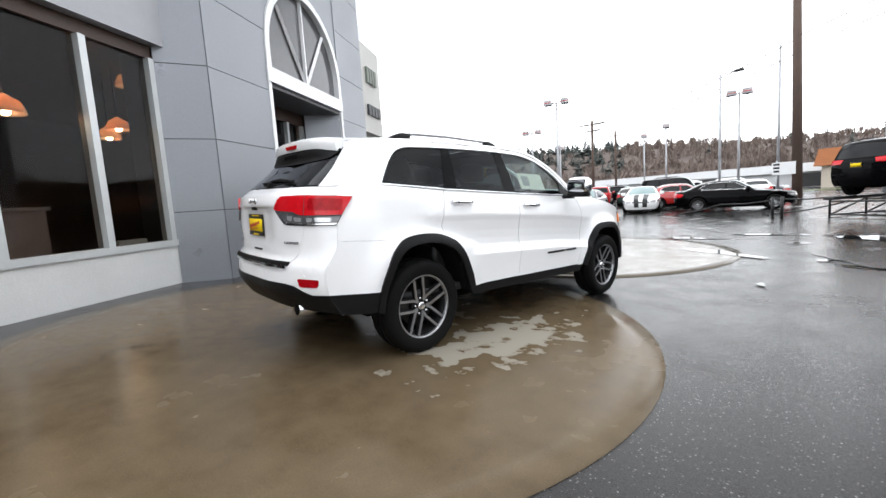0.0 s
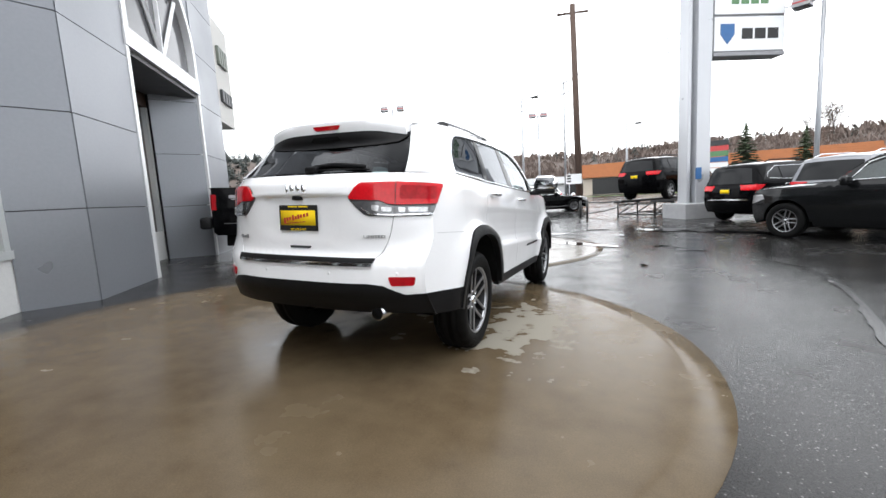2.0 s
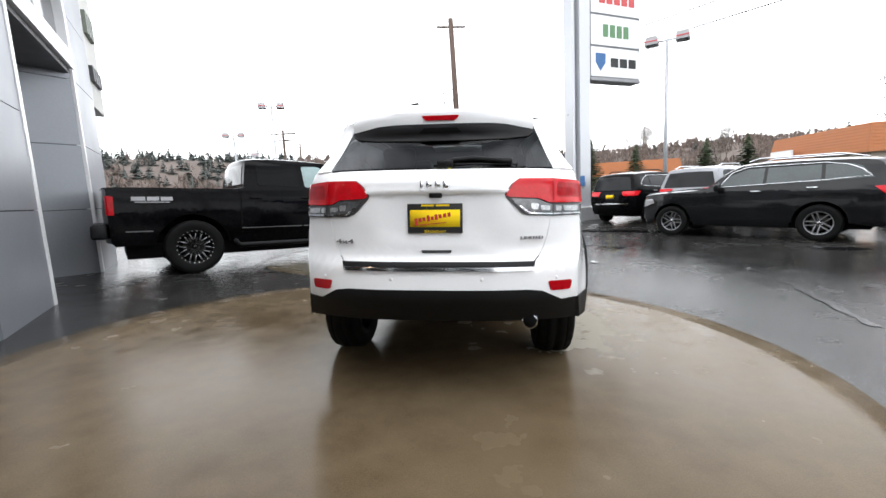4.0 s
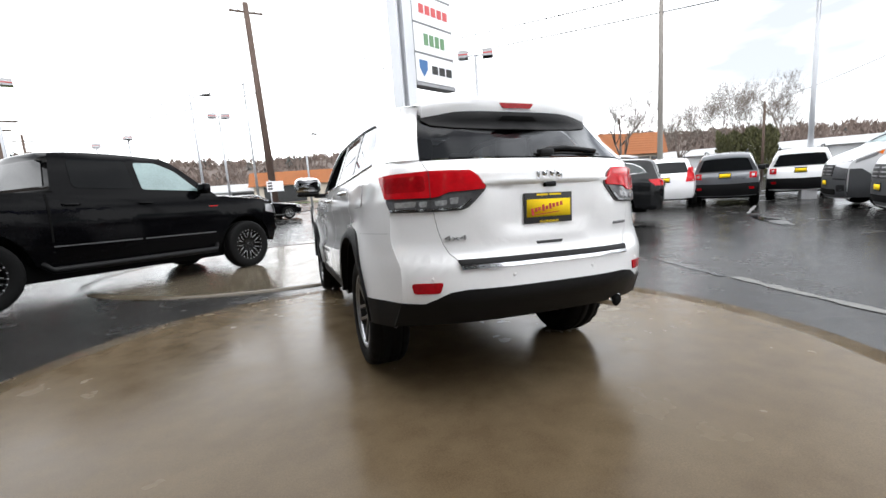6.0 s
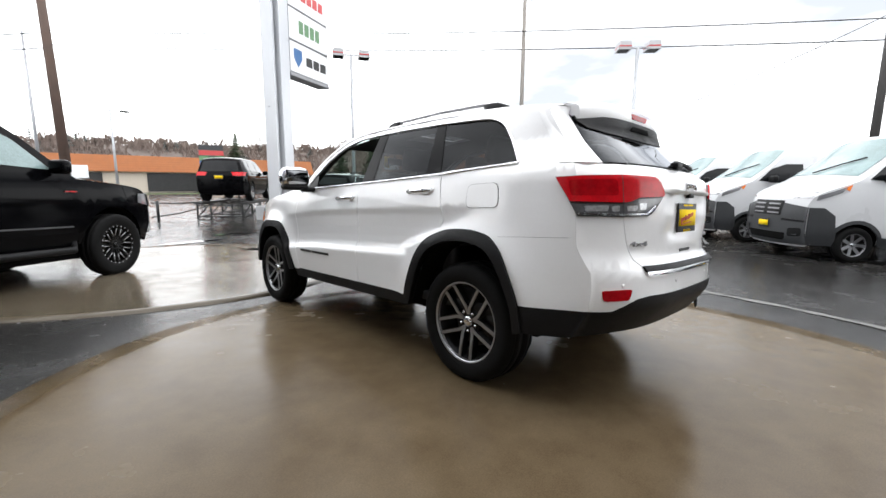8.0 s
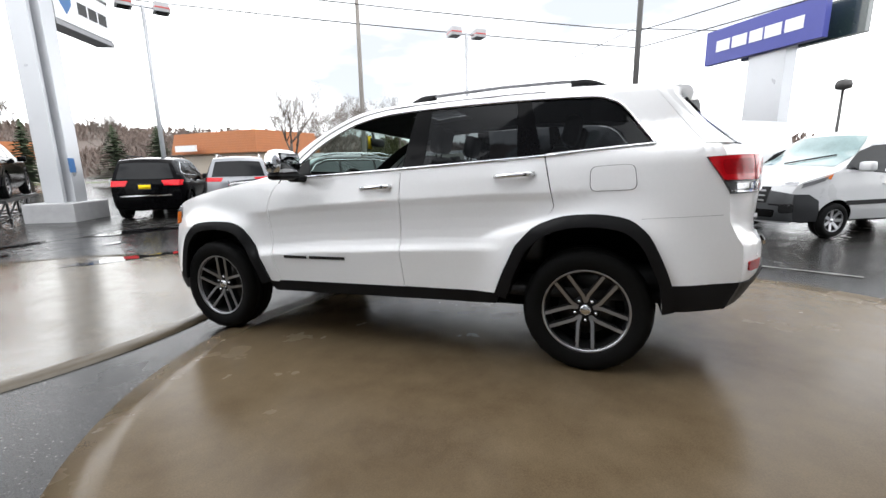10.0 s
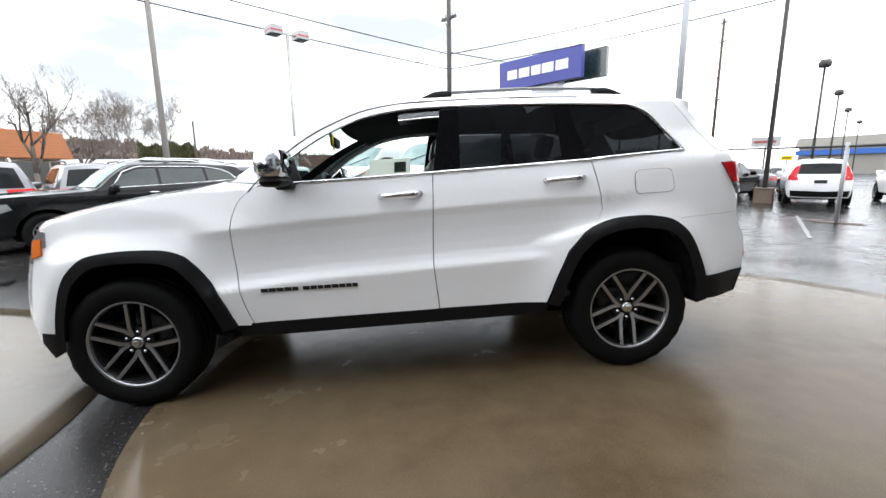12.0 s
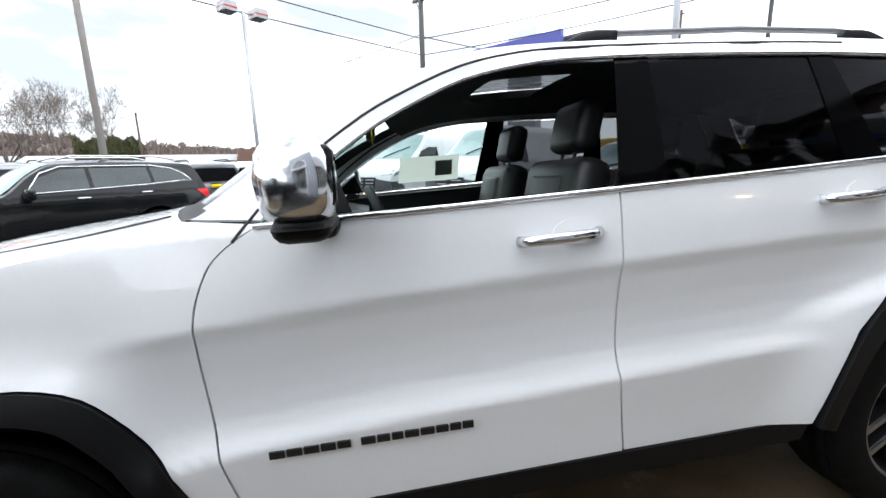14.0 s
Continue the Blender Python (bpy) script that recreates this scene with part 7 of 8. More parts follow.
# maker's pylon
PYX, PYY = 4.20, 13.0
pyl = thing("sign_pylon", "tall grey pylon carrying stacked white maker's signs", "sign", on_ground(PYX, PYY))
SIGN_TURN = 28.5  # the boards run along this direction from the column
I4 = Matrix.Identity(4)
rot = pose(0, 0, 0, 0, 0, SIGN_TURN)
frame_box(pyl, "footing", rot, (-0.75, -0.55, -0.1), (0.75, 0.75, 0.52), BASECON, 0.03)
frame_box(pyl, "column", rot, (-0.16, -0.25, 0.5), (0.34, 0.32, 13.2), SIGNGREY, 0.02, "pale metal column")
frame_box(pyl, "thin_column", rot, (-0.40, -0.10, 0.5), (-0.28, 0.40, 13.2), SIGNGREY, 0.01)
frame_box(pyl, "service_box", rot, (-0.20, -0.30, 1.35), (0.0, -0.25, 1.75), BLUEINK, 0.01)
for z0, z1 in ((5.58, 6.66), (6.75, 7.83), (7.92, 9.0), (9.09, 10.17), (10.26, 11.34)):
    b = frame_box(pyl, "sign_board", rot, (0.37, -0.22, z0 - 0.04), (2.95, 0.24, z1 + 0.04), STEEL, 0.02)
    f = frame_box(b, "sign_face", I4, (0.41, -0.235, z0), (2.91, -0.221, z1), SIGNWHITE, 0.0)
    i = round((z0 - 5.58) / 1.17)
    ink, n, u0, u1, h = ((BLACKINK, 3, 1.35, 2.75, 0.34), (GREENINK, 4, 0.95, 2.35, 0.46), (REDTXT, 5, 0.75, 2.65, 0.36), (BLACKINK, 7, 0.7, 2.7, 0.24), (BLUEINK, 4, 0.8, 2.5, 0.3))[i]
    zc = (z0 + z1) / 2
    for q in range(n):
        a = u0 + (u1 - u0) * q / n
        frame_box(b, "sign_bar", I4, (a + 0.04, -0.245, zc - h / 2), (a + (u1 - u0) / n - 0.04, -0.236, zc + h / 2), ink, 0.0)
    if i == 0:
        bm = bmesh.new()
        pts = [(0.62, zc + 0.32), (1.12, zc + 0.32), (1.12, zc - 0.02), (0.87, zc - 0.34), (0.62, zc - 0.02)]
        va = [bm.verts.new((x, -0.245, z)) for x, z in pts]
        vb = [bm.verts.new((x, -0.236, z)) for x, z in pts]
        bm.faces.new(va)
        for q in range(5):
            bm.faces.new((va[q], va[(q + 1) % 5], vb[(q + 1) % 5], vb[q]))
        part("shield_shape", bm, BLUEINK, b, smooth=False)
frame_box(pyl, "sign_soffit", rot, (0.37, -0.26, 5.40), (2.95, 0.28, 5.53), STEEL, 0.02)


HEADGREY = mat("weathered_lamp_white", (0.42, 0.42, 0.43), 0.5, var=0.15)


def twin_lamp(x, y, h, turn, label="grey lot lamp with twin red-striped white box heads", head=0.42, arm=0.55):
    """A lamp post with two box heads."""
    ob = thing("street_lamp", label, "street lamp", on_ground(x, y, turn), "lot lamps")
    bm = bmesh.new()
    rod(bm, (0, 0, 0), (0, 0, h), 0.085, 0.06, 10)
    part("pole", bm, GALV, ob)
    bm = bmesh.new()
    box(bm, (-0.2, -0.2, -0.3), (0.2, 0.2, 0.35), bevel=0.02)
    part("footing", bm, BASECON, ob)
    bm = bmesh.new()
    rod(bm, (-arm, 0, h - 0.05), (arm, 0, h - 0.05), 0.035, n=8)
    part("cross_arm", bm, GALV, ob)
    for s in (-1, 1):
        bm = bmesh.new()
        vs = box(bm, (s * arm - head / 2, -0.28, h - 0.16), (s * arm + head / 2, 0.28, h + 0.14))
        for v in vs:
            if v.co.z < h:
                v.co.x = s * arm + (v.co.x - s * arm) * 1.15
        hd = part("lamp_head", bm, HEADGREY, ob, smooth=False)
        part("head_stripe", boxes(((s * arm - head / 2 - 0.020, -0.295, h - 0.065), (s * arm + head / 2 + 0.020, 0.295, h - 0.02))), REDTXT, hd, smooth=False)
        part("lens", boxes(((s * arm - head / 2 + 0.03, -0.24, h - 0.175), (s * arm + head / 2 - 0.03, 0.24, h - 0.158))), DARKGLASS, hd, smooth=False)
    return ob


twin_lamp(7.81, 13.83, 6.95, -28)
twin_lamp(14.94, 4.42, 6.75, -48)
twin_lamp(-12.75, 21.9, 7.35, 22)
twin_lamp(-18.6, 27.2, 6.6, 22)
twin_lamp(-4.3, 29.6, 7.0, 10, head=0.5, arm=0.42)
twin_lamp(-12.0, 38.5, 6.8, -70, head=0.45, arm=0.3)
twin_lamp(-15, 41, 6.5, -70)
twin_lamp(-24, 40, 6.5, -70)


def arm_lamp(x, y, h, turn, material=GALV, reach=0.9, r=0.11):
    ob = thing("street_lamp", "tall street lamp with one short arm", "street lamp", on_ground(x, y, turn))
    bm = bmesh.new()
    rod(bm, (0, 0, 0), (0, 0, h), r, r * 0.65, 10)
    part("pole", bm, material, ob)
    bm = bmesh.new()
    pipe(bm, [(0, 0, h - 0.1), (reach * 0.6, 0, h), (reach, 0, h)], 0.035, 6)
    part("cross_arm", bm, material, ob)
    part("lamp_head", rounded_box((reach - 0.05, -0.16, h - 0.09), (reach + 0.55, 0.16, h + 0.06), 0.04, 2), DARKPOLE, ob)
    return ob


arm_lamp(-6.4, 33.5, 9.2, 0)
arm_lamp(12.9, 8.4, 9.6, 20, DARKWOODPOLE)
arm_lamp(2.0, 40, 7.0, 30)
arm_lamp(11.5, -9.6, 12.5, 0, GALV, r=0.13)


def ball_lamp(x, y, h, turn=0):
    ob = thing("street_lamp", "dark bronze lamp post with a round flood head", "street lamp", on_ground(x, y, turn), "flood lamps")
    bm = bmesh.new()
    rod(bm, (0, 0, 0), (0, 0, h - 0.2), 0.10, 0.07, 8)
    part("pole", bm, DARKPOLE, ob)
    bm = bmesh.new()
    lathe(bm, [(0.05, h - 0.3), (0.34, h - 0.22), (0.38, h), (0.30, h + 0.22), (0.02, h + 0.28)], 14, "z")
    part("lamp_head", bm, DARKPOLE, ob)


for x, y in ((25.2, -28.7), (35.9, -41.3), (47.6, -55.2), (61, -72)):
    ball_lamp(x, y, 8.3)
for x, y, h in ((27, -13.0, 5.2), (31, -17.4, 5.6), (38, -25, 6.2)):
    ball_lamp(x, y, h)
arm_lamp(12.47, -14.08, 12.0, 0, DARKPOLE, r=0.09)


def utility_pole(x, y, h, r, arms, turn=0, material=WOODP, lean=0.0):
    ob = thing("utility_pole", "brown wooden utility pole with crossarms", "utility pole", on_ground(x, y, turn) @ pose(0, 0, 0, 0, lean, 0))
    bm = bmesh.new()
    rod(bm, (0, 0, -0.2), (0, 0, h), r, r * 0.72, 14)
    part("pole", bm, material, ob)
    for z, w in arms:
        bm = bmesh.new()
        box(bm, (-w, -0.06, z - 0.06), (w, 0.06, z + 0.06), bevel=0.008)
        pipe(bm, [(-w * 0.6, 0.05, z), (0, 0.1, z - 0.5)], 0.02, 5)
        pipe(bm, [(w * 0.6, 0.05, z), (0, 0.1, z - 0.5)], 0.02, 5)
        a = part("crossarm", bm, material, ob, smooth=False)
        for q in (-0.92, -0.5, 0.5, 0.92):
            bm = bmesh.new()
            rod(bm, (q * w, 0, z + 0.06), (q * w, 0, z + 0.2), 0.03, 0.045, 8)
            part("insulator", bm, GALV, a)
    return ob


utility_pole(-1.35, 30.0, 14.6, 0.27, [(14.0, 1.1)], 15, lean=-1.2)
utility_pole(19.85, -2.4, 12.5, 0.15, [(9.0, 0.5)], 40, DARKPOLE)
utility_pole(60.7, -47.3, 23, 0.24, [(11.5, 0.8), (14.7, 1.4), (19.8, 0.8), (22.4, 0.6)], 20)
utility_pole(105, -72, 18, 0.22, [(14.5, 1.6)], 20)
utility_pole(-24.6, 48.5, 10.3, 0.2, [(9.8, 1.6), (9.0, 1.0)], 10)
utility_pole(30.2, 15.4, 5.2, 0.09, [], 0)
utility_pole(-30, 66, 11, 0.2, [(10.2, 1.6)], 10)
grey_mast = thing("flag_mast", "slim pale grey mast standing beside the wooden pole", "mast", on_ground(-2.5, 31.0))
bmx = bmesh.new()
rod(bmx, (0, 0, 0), (0, 0, 9.6), 0.10, 0.06, 8)
part("pole", bmx, GALV, grey_mast)
notice = thing("notice_sign", "small white notice with black marks on a post", "sign", on_ground(-1.3, 25.2))
bmx = bmesh.new()
rod(bmx, (-0.25, 0, 0), (-0.25, 0, 2.3), 0.04, n=8)
part("post", bmx, GALV, notice)
nb = part("sign_face", boxes(((-0.45, -0.06, 1.55), (0.55, -0.03, 2.2))), SIGNWHITE, notice, smooth=False)
for z in (1.68, 1.86, 2.04):
    part("sign_bar", boxes(((-0.38, -0.067, z), (-0.12, -0.0605, z + 0.10))), BLACKINK, nb, smooth=False)


def wire(a, b, sag, r=0.012):
    pts = []
    for i in range(17):
        t = i / 16
        p = Vector(a).lerp(Vector(b), t)
        p.z -= sag * 4 * t * (1 - t)
        pts.append(p)
    bm = bmesh.new()
    pipe(bm, pts, r, 4)
    return tagged(part("overhead_wire", bm, BLACKINK), "black overhead wire strung between utility poles", "wire")


P1, P2, P3 = (-1.5, 30.0, 9.5), (19.85, -2.4, 7.2), (12.47, -14.08, 8.1)
for dz, dx in ((0.0, 0.0), (-0.7, 0.12)):
    wire((P1[0] + dx, P1[1], P1[2] + dz), (P2[0] + dx, P2[1], P2[2] + dz), 0.35, 0.022)
    wire((P2[0] + dx, P2[1], P2[2] + dz), (P3[0] + dx, P3[1], P3[2] + dz), 0.15, 0.022)
wire((19.85, -2.4, 7.3), (60.7, -47.3, 14.8), 0.9, 0.025)
wire((-1.5, 30.0, 8.6), (-24.6, 48.5, 9.0), 0.8, 0.03)
wire((-1.5, 30.0, 9.4), (-24.6, 48.5, 9.8), 0.8, 0.03)
wire((30.2, 15.4, 5.0), (19.85, -2.4, 7.4), 0.5, 0.016)
wire((30.2, 15.4, 4.9), (34, 34, 5.2), 0.5, 0.016)

# steel display ramp under the lifted SUV
ramp = thing("display_ramp", "black welded steel ramp holding up a car", "ramp", pose(3.55, 16.2, -0.09, 0, 0, -33.5))
for sx in (-0.80, 0.80):
    bm = bmesh.new()
    box(bm, (sx - 0.17, -2.3, 0.55), (sx + 0.17, 2.3, 0.645), bevel=0.01)
    part("runway", bm, BLACKSTEEL, ramp, smooth=False)
    for y in (-2.1, -0.7, 0.7, 2.1):
        bm = bmesh.new()
        rod(bm, (sx - 0.12, y, 0), (sx - 0.12, y, 0.56), 0.035, n=6)
        part("leg", bm, BLACKSTEEL, ramp)
    for y0, y1 in ((-2.1, -0.7), (-0.7, 0.7), (0.7, 2.1)):
        bm = bmesh.new()
        rod(bm, (sx - 0.12, y0, 0.06), (sx - 0.12, y1, 0.54), 0.028, n=6)
        part("brace", bm, BLACKSTEEL, ramp)
    bm = bmesh.new()
    rod(bm, (sx - 0.12, -2.1, 0.06), (sx - 0.12, 2.1, 0.06), 0.03, n=6)
    part("foot_rail", bm, BLACKSTEEL, ramp)
for y in (-2.1, -0.7, 0.7, 2.1):
    bm = bmesh.new()
    rod(bm, (-0.92, y, 0.08), (0.68, y, 0.08), 0.028, n=6)
    rod(bm, (-0.92, y, 0.50), (0.68, y, 0.50), 0.028, n=6)
    part("cross_tie", bm, BLACKSTEEL, ramp)
# barrier at the lot's edge
barrier = thing("barrier", "low black steel barrier with chains at the lot entrance", "barrier")
for x, y in ((0.08, 15.3), (0.38, 15.1)):
    bm = bmesh.new()
    rod(bm, (x, y, -0.12), (x, y, 0.62), 0.05, n=8)
    part("post", bm, BLACKSTEEL, barrier)
for a, b in (((0.2, 15.2, 0.54), (1.9, 15.0, 0.56)), ((0.2, 15.2, 0.02), (1.95, 15.1, 0.36)), ((0.1, 15.3, 0.5), (-1.8, 16.4, 0.36)), ((-1.8, 16.4, 0.36), (-3.8, 17.8, -0.05))):
    bm = bmesh.new()
    pipe(bm, [a, tuple((p + q) / 2 - (0.05 if k == 2 else 0) for k, (p, q) in enumerate(zip(a, b))), b], 0.025, 6)
    part("rail", bm, BLACKSTEEL, barrier)
hyd = thing("red_bollard", "short red and white bollard at the foot of the pole", "bollard", on_ground(-1.75, 29.3))
bmx = bmesh.new()
rod(bmx, (0, 0, 0), (0, 0, 0.75), 0.2, 0.18, 10)
part("shaft", bmx, REDTXT, hyd)
bmx = bmesh.new()
rod(bmx, (0, 0, 0.75), (0, 0, 0.95), 0.2, 0.05, 10)
part("cap", bmx, SIGNWHITE, hyd)

# post and cable fence on the other side
pf = thing("cable_fence", "thin grey post fence with a black top rail", "fence")
FP = [(9.9, -9.5, 1.86), (6.45, -10.75, 1.78), (3.0, -12.0, 1.72), (-0.45, -13.25, 1.68)]
for x, y, z in FP:
    bm = bmesh.new()
    rod(bm, (x, y, ground_z(x, y)), (x, y, z + 0.10), 0.045, n=8)
    part("post", bm, GALV, pf)
bm = bmesh.new()
pipe(bm, FP, 0.028, 6)
part("top_rail", bm, BLACKSTEEL, pf)
for j, (x, y, z) in enumerate(FP[:2]):
    tagged(part("earth_patch", blot(x + 0.1, y, 0.55, 0.25, 20, 70 + j, 0.012), mat("muddy_earth", (0.08, 0.055, 0.04), 0.8, var=0.3)), "muddy patch round the fence post", "earth", kind="structure")
planter = thing("planter_box", "brown square planter round the foot of a lamp post", "planter", on_ground(12.47, -14.08, 42))
part("box", boxes(((-0.30, -0.30, 0), (0.30, 0.30, 0.54)), ((-0.33, -0.33, 0.54), (0.33, 0.33, 0.60)), bevel=0.015), mat("brown_planter", (0.16, 0.12, 0.09), 0.8, var=0.2), planter, smooth=False)

# blue maker's sign
vs_ = thing("maker_sign", "large deep blue sign board with white marks on a grey column", "sign", pose(20.97, -7.48, 0, 0, 0, 0))
vm = pose(0, 0, 0, 0, 0, -142.6)
frame_box(vs_, "column", vm, (-0.55, 0.1, -0.2), (1.15, 0.75, 8.0), SIGNGREY, 0.02)
b = frame_box(vs_, "sign_board", vm, (-2.68, -0.2, 5.92), (2.68, 0.12, 7.50), BLUESIGN, 0.02)
for a, w_ in ((-2.05, 0.7), (-1.22, 0.72), (-0.36, 0.6), (0.34, 0.72), (1.2, 0.74)):
    frame_box(b, "sign_bar", I4, (a, -0.23, 6.45), (a + w_, -0.2, 6.95), SIGNWHITE, 0.0)
frame_box(vs_, "rear_board", vm, (-1.5, 0.76, 5.95), (3.5, 1.05, 7.4), GREENP, 0.02)

# ---- buildings round the lot ----
def flat_building(name, label, x, y, turn, w, d, h0, h1, roof, wall, slats=0, doors=()):
    """A low shop: walls with dark openings under a deep sloping slatted fascia."""
    ob = thing(name, label, "building", on_ground(x, y, turn))
    part("wall", boxes(((-w / 2 + 0.6, 0.6, -0.3), (w / 2 - 0.6, d - 0.6, h0 + 0.2))), wall, ob, smooth=False)
    bm = bmesh.new()
    lo = [(-w / 2, 0), (w / 2, 0), (w / 2, d), (-w / 2, d)]
    hi = [(-w / 2 + 0.35, 0.35), (w / 2 - 0.35, 0.35), (w / 2 - 0.35, d - 0.35), (-w / 2 + 0.35, d - 0.35)]
    va = [bm.verts.new((p[0], p[1], h0)) for p in lo]
    vb = [bm.verts.new((p[0], p[1], h1)) for p in hi]
    for i in range(4):
        bm.faces.new((va[i], va[(i + 1) % 4], vb[(i + 1) % 4], vb[i]))
    bm.faces.new(vb)
    bm.faces.new(va[::-1])
    rf = part("roof", bm, roof, ob, smooth=False)
    for k in range(slats):
        t = (k + 0.5) / slats
        z = h0 + (h1 - h0) * t
        o = 0.35 * t
        bm = bmesh.new()
        for lo_, hi_ in (((-w / 2 + o - 0.05, o - 0.05, z - 0.04), (w / 2 - o + 0.05, o + 0.03, z + 0.05)), ((-w / 2 + o - 0.05, o, z - 0.04), (-w / 2 + o + 0.03, d - o, z + 0.05)), ((w / 2 - o - 0.03, o, z - 0.04), (w / 2 - o + 0.05, d - o, z + 0.05))):
            box(bm, lo_, hi_)
        part("slat", bm, roof, rf, smooth=False)
    for a, b_, z0, z1, m_ in doors:
        part("shopfront", boxes(((a, 0.52, z0), (b_, 0.62, z1))), m_, ob, smooth=False)
    return ob


flat_building("orange_shop", "low shop with a deep orange slatted roof fascia", 32.2, 28.8, -5.7, 8.4, 13, 2.75, 4.85, ORANGE, CREAM, 9, ((-2.6, 2.4, 0.1, 2.5, DARKIN), (2.7, 3.4, 0.1, 2.5, DARKIN)))
flat_building("orange_shop", "long low orange-roofed shop across the road", 12, 62, -8, 34, 12, 2.6, 4.6, ORANGE, CREAM, 7, ((-15, -9, 0.1, 2.5, DARKIN), (-4.5, 2, 0.1, 2.5, DARKIN), (6, 14, 0.1, 2.4, DARKIN)))
sgn_b = thing("shop_sign", "white shop sign fixed over the entrance", "sign", on_ground(28.3, 38.5, -95))
part("sign_face", boxes(((-1.6, -0.2, 3.0), (1.6, 0.0, 3.6))), SIGNWHITE, sgn_b, smooth=False)
flat_building("long_shed", "long pale industrial shed with a low roof", 52, 30, -62, 46, 14, 2.4, 3.2, PALEROOF, PALEROOF, 0, ())
flat_building("long_shed", "white warehouse roofs beyond the far lot", -14, 75, -5, 70, 14, 2.2, 3.4, PALEROOF, PALEROOF, 0, ((-30, -22, 0.1, 2.0, DARKIN), (-12, -4, 0.1, 2.0, DARKIN), (6, 16, 0.1, 2.0, DARKIN)))
flat_building("brown_shed", "small brown-roofed shed behind the vans", 58, 11, -72, 12, 8, 2.2, 3.8, BROWNROOF, CREAM, 5, ())
wh = flat_building("warehouse", "large beige warehouse with a blue stripe", 54.9, -91.9, 197.5, 60, 30, 5.4, 7.2, mat("beige_metal_wall", (0.30, 0.285, 0.255), 0.7, var=0.06), mat("beige_metal_wall_low", (0.29, 0.275, 0.25), 0.7, var=0.08), 0, ())
part("blue_stripe", boxes(((-29.6, -0.15, 3.7), (29.6, 0.1, 4.7))), mat("blue_stripe_paint", (0.03, 0.12, 0.42), 0.5, var=0.05), wh, smooth=False)


def pole_sign(label, x, y, turn, w, z0, z1, board, bar):
    """A board on one dark post, with bars where its writing stands."""
    ob = thing("pole_sign", label, "sign", on_ground(x, y, turn))
    bm = bmesh.new()
    rod(bm, (0, 0.1, -0.1), (0, 0.1, z1), 0.07, n=8)
    part("post", bm, DARKPOLE, ob)
    b = part("sign_board", boxes(((-w / 2, -0.1, z0), (w / 2, 0.04, z1)), bevel=0.02), board, ob, smooth=False)
    zm, q = (z0 + z1) / 2, (z1 - z0) * 0.13
    part("sign_bar", boxes(((-w * 0.40, -0.115, zm - q), (w * 0.34, -0.10, zm + q))), bar, b, smooth=False)


pole_sign("white roadside sign with a dark red bar", 30.65, -29.84, -138, 2.0, 3.05, 3.85, HEADGREY, REDDIRT)
pole_sign("small yellow roadside sign on a post", 47.8, -48.0, -138, 1.2, 2.2, 2.8, YELLOW, BLACKINK)
yel = thing("yellow_machine", "yellow digger boom and cab beyond the vans", "digger", on_ground(40, -24))
part("cab", rounded_box((-2.0, -1, 1.2), (0.2, 1, 3.4), 0.2, 2), mat("digger_yellow", (0.50, 0.34, 0.05), 0.5, var=0.3, scale=1), yel)
part("boom", rounded_box((0.4, -0.5, 1.6), (2.4, 0.5, 3.0), 0.15, 2), mat("digger_yellow_worn", (0.42, 0.28, 0.05), 0.6, var=0.4, scale=1), yel)
part("tracks", boxes(((-2.2, -1.2, 0), (2.2, 1.2, 1.2)), bevel=0.1), WELL, yel)
stripes = thing("directory_sign", "roadside directory sign with coloured rows", "sign", on_ground(9.2, 40.5, -15))
bmx = bmesh.new()
rod(bmx, (-0.9, 0, 0), (-0.9, 0, 4.8), 0.09, n=8)
rod(bmx, (0.9, 0, 0), (0.9, 0, 4.8), 0.09, n=8)
part("post", bmx, DARKPOLE, stripes)
for k, m_ in enumerate((SIGNWHITE, SIGNWHITE, BLUEINK, GREENINK, REDTXT, DARKPL)):
    part("sign_panel", boxes(((-1.0, -0.1, 1.9 + 0.48 * k), (1.0, 0.1, 2.32 + 0.48 * k))), m_, stripes, smooth=False)
tagged(part("verge", ribbon([(-30, 56), (0, 55), (20, 53.5), (34, 49)], 3.0, 0.02, 9, 0.2), GRASS), "strip of green verge along the road", "grass", kind="structure")


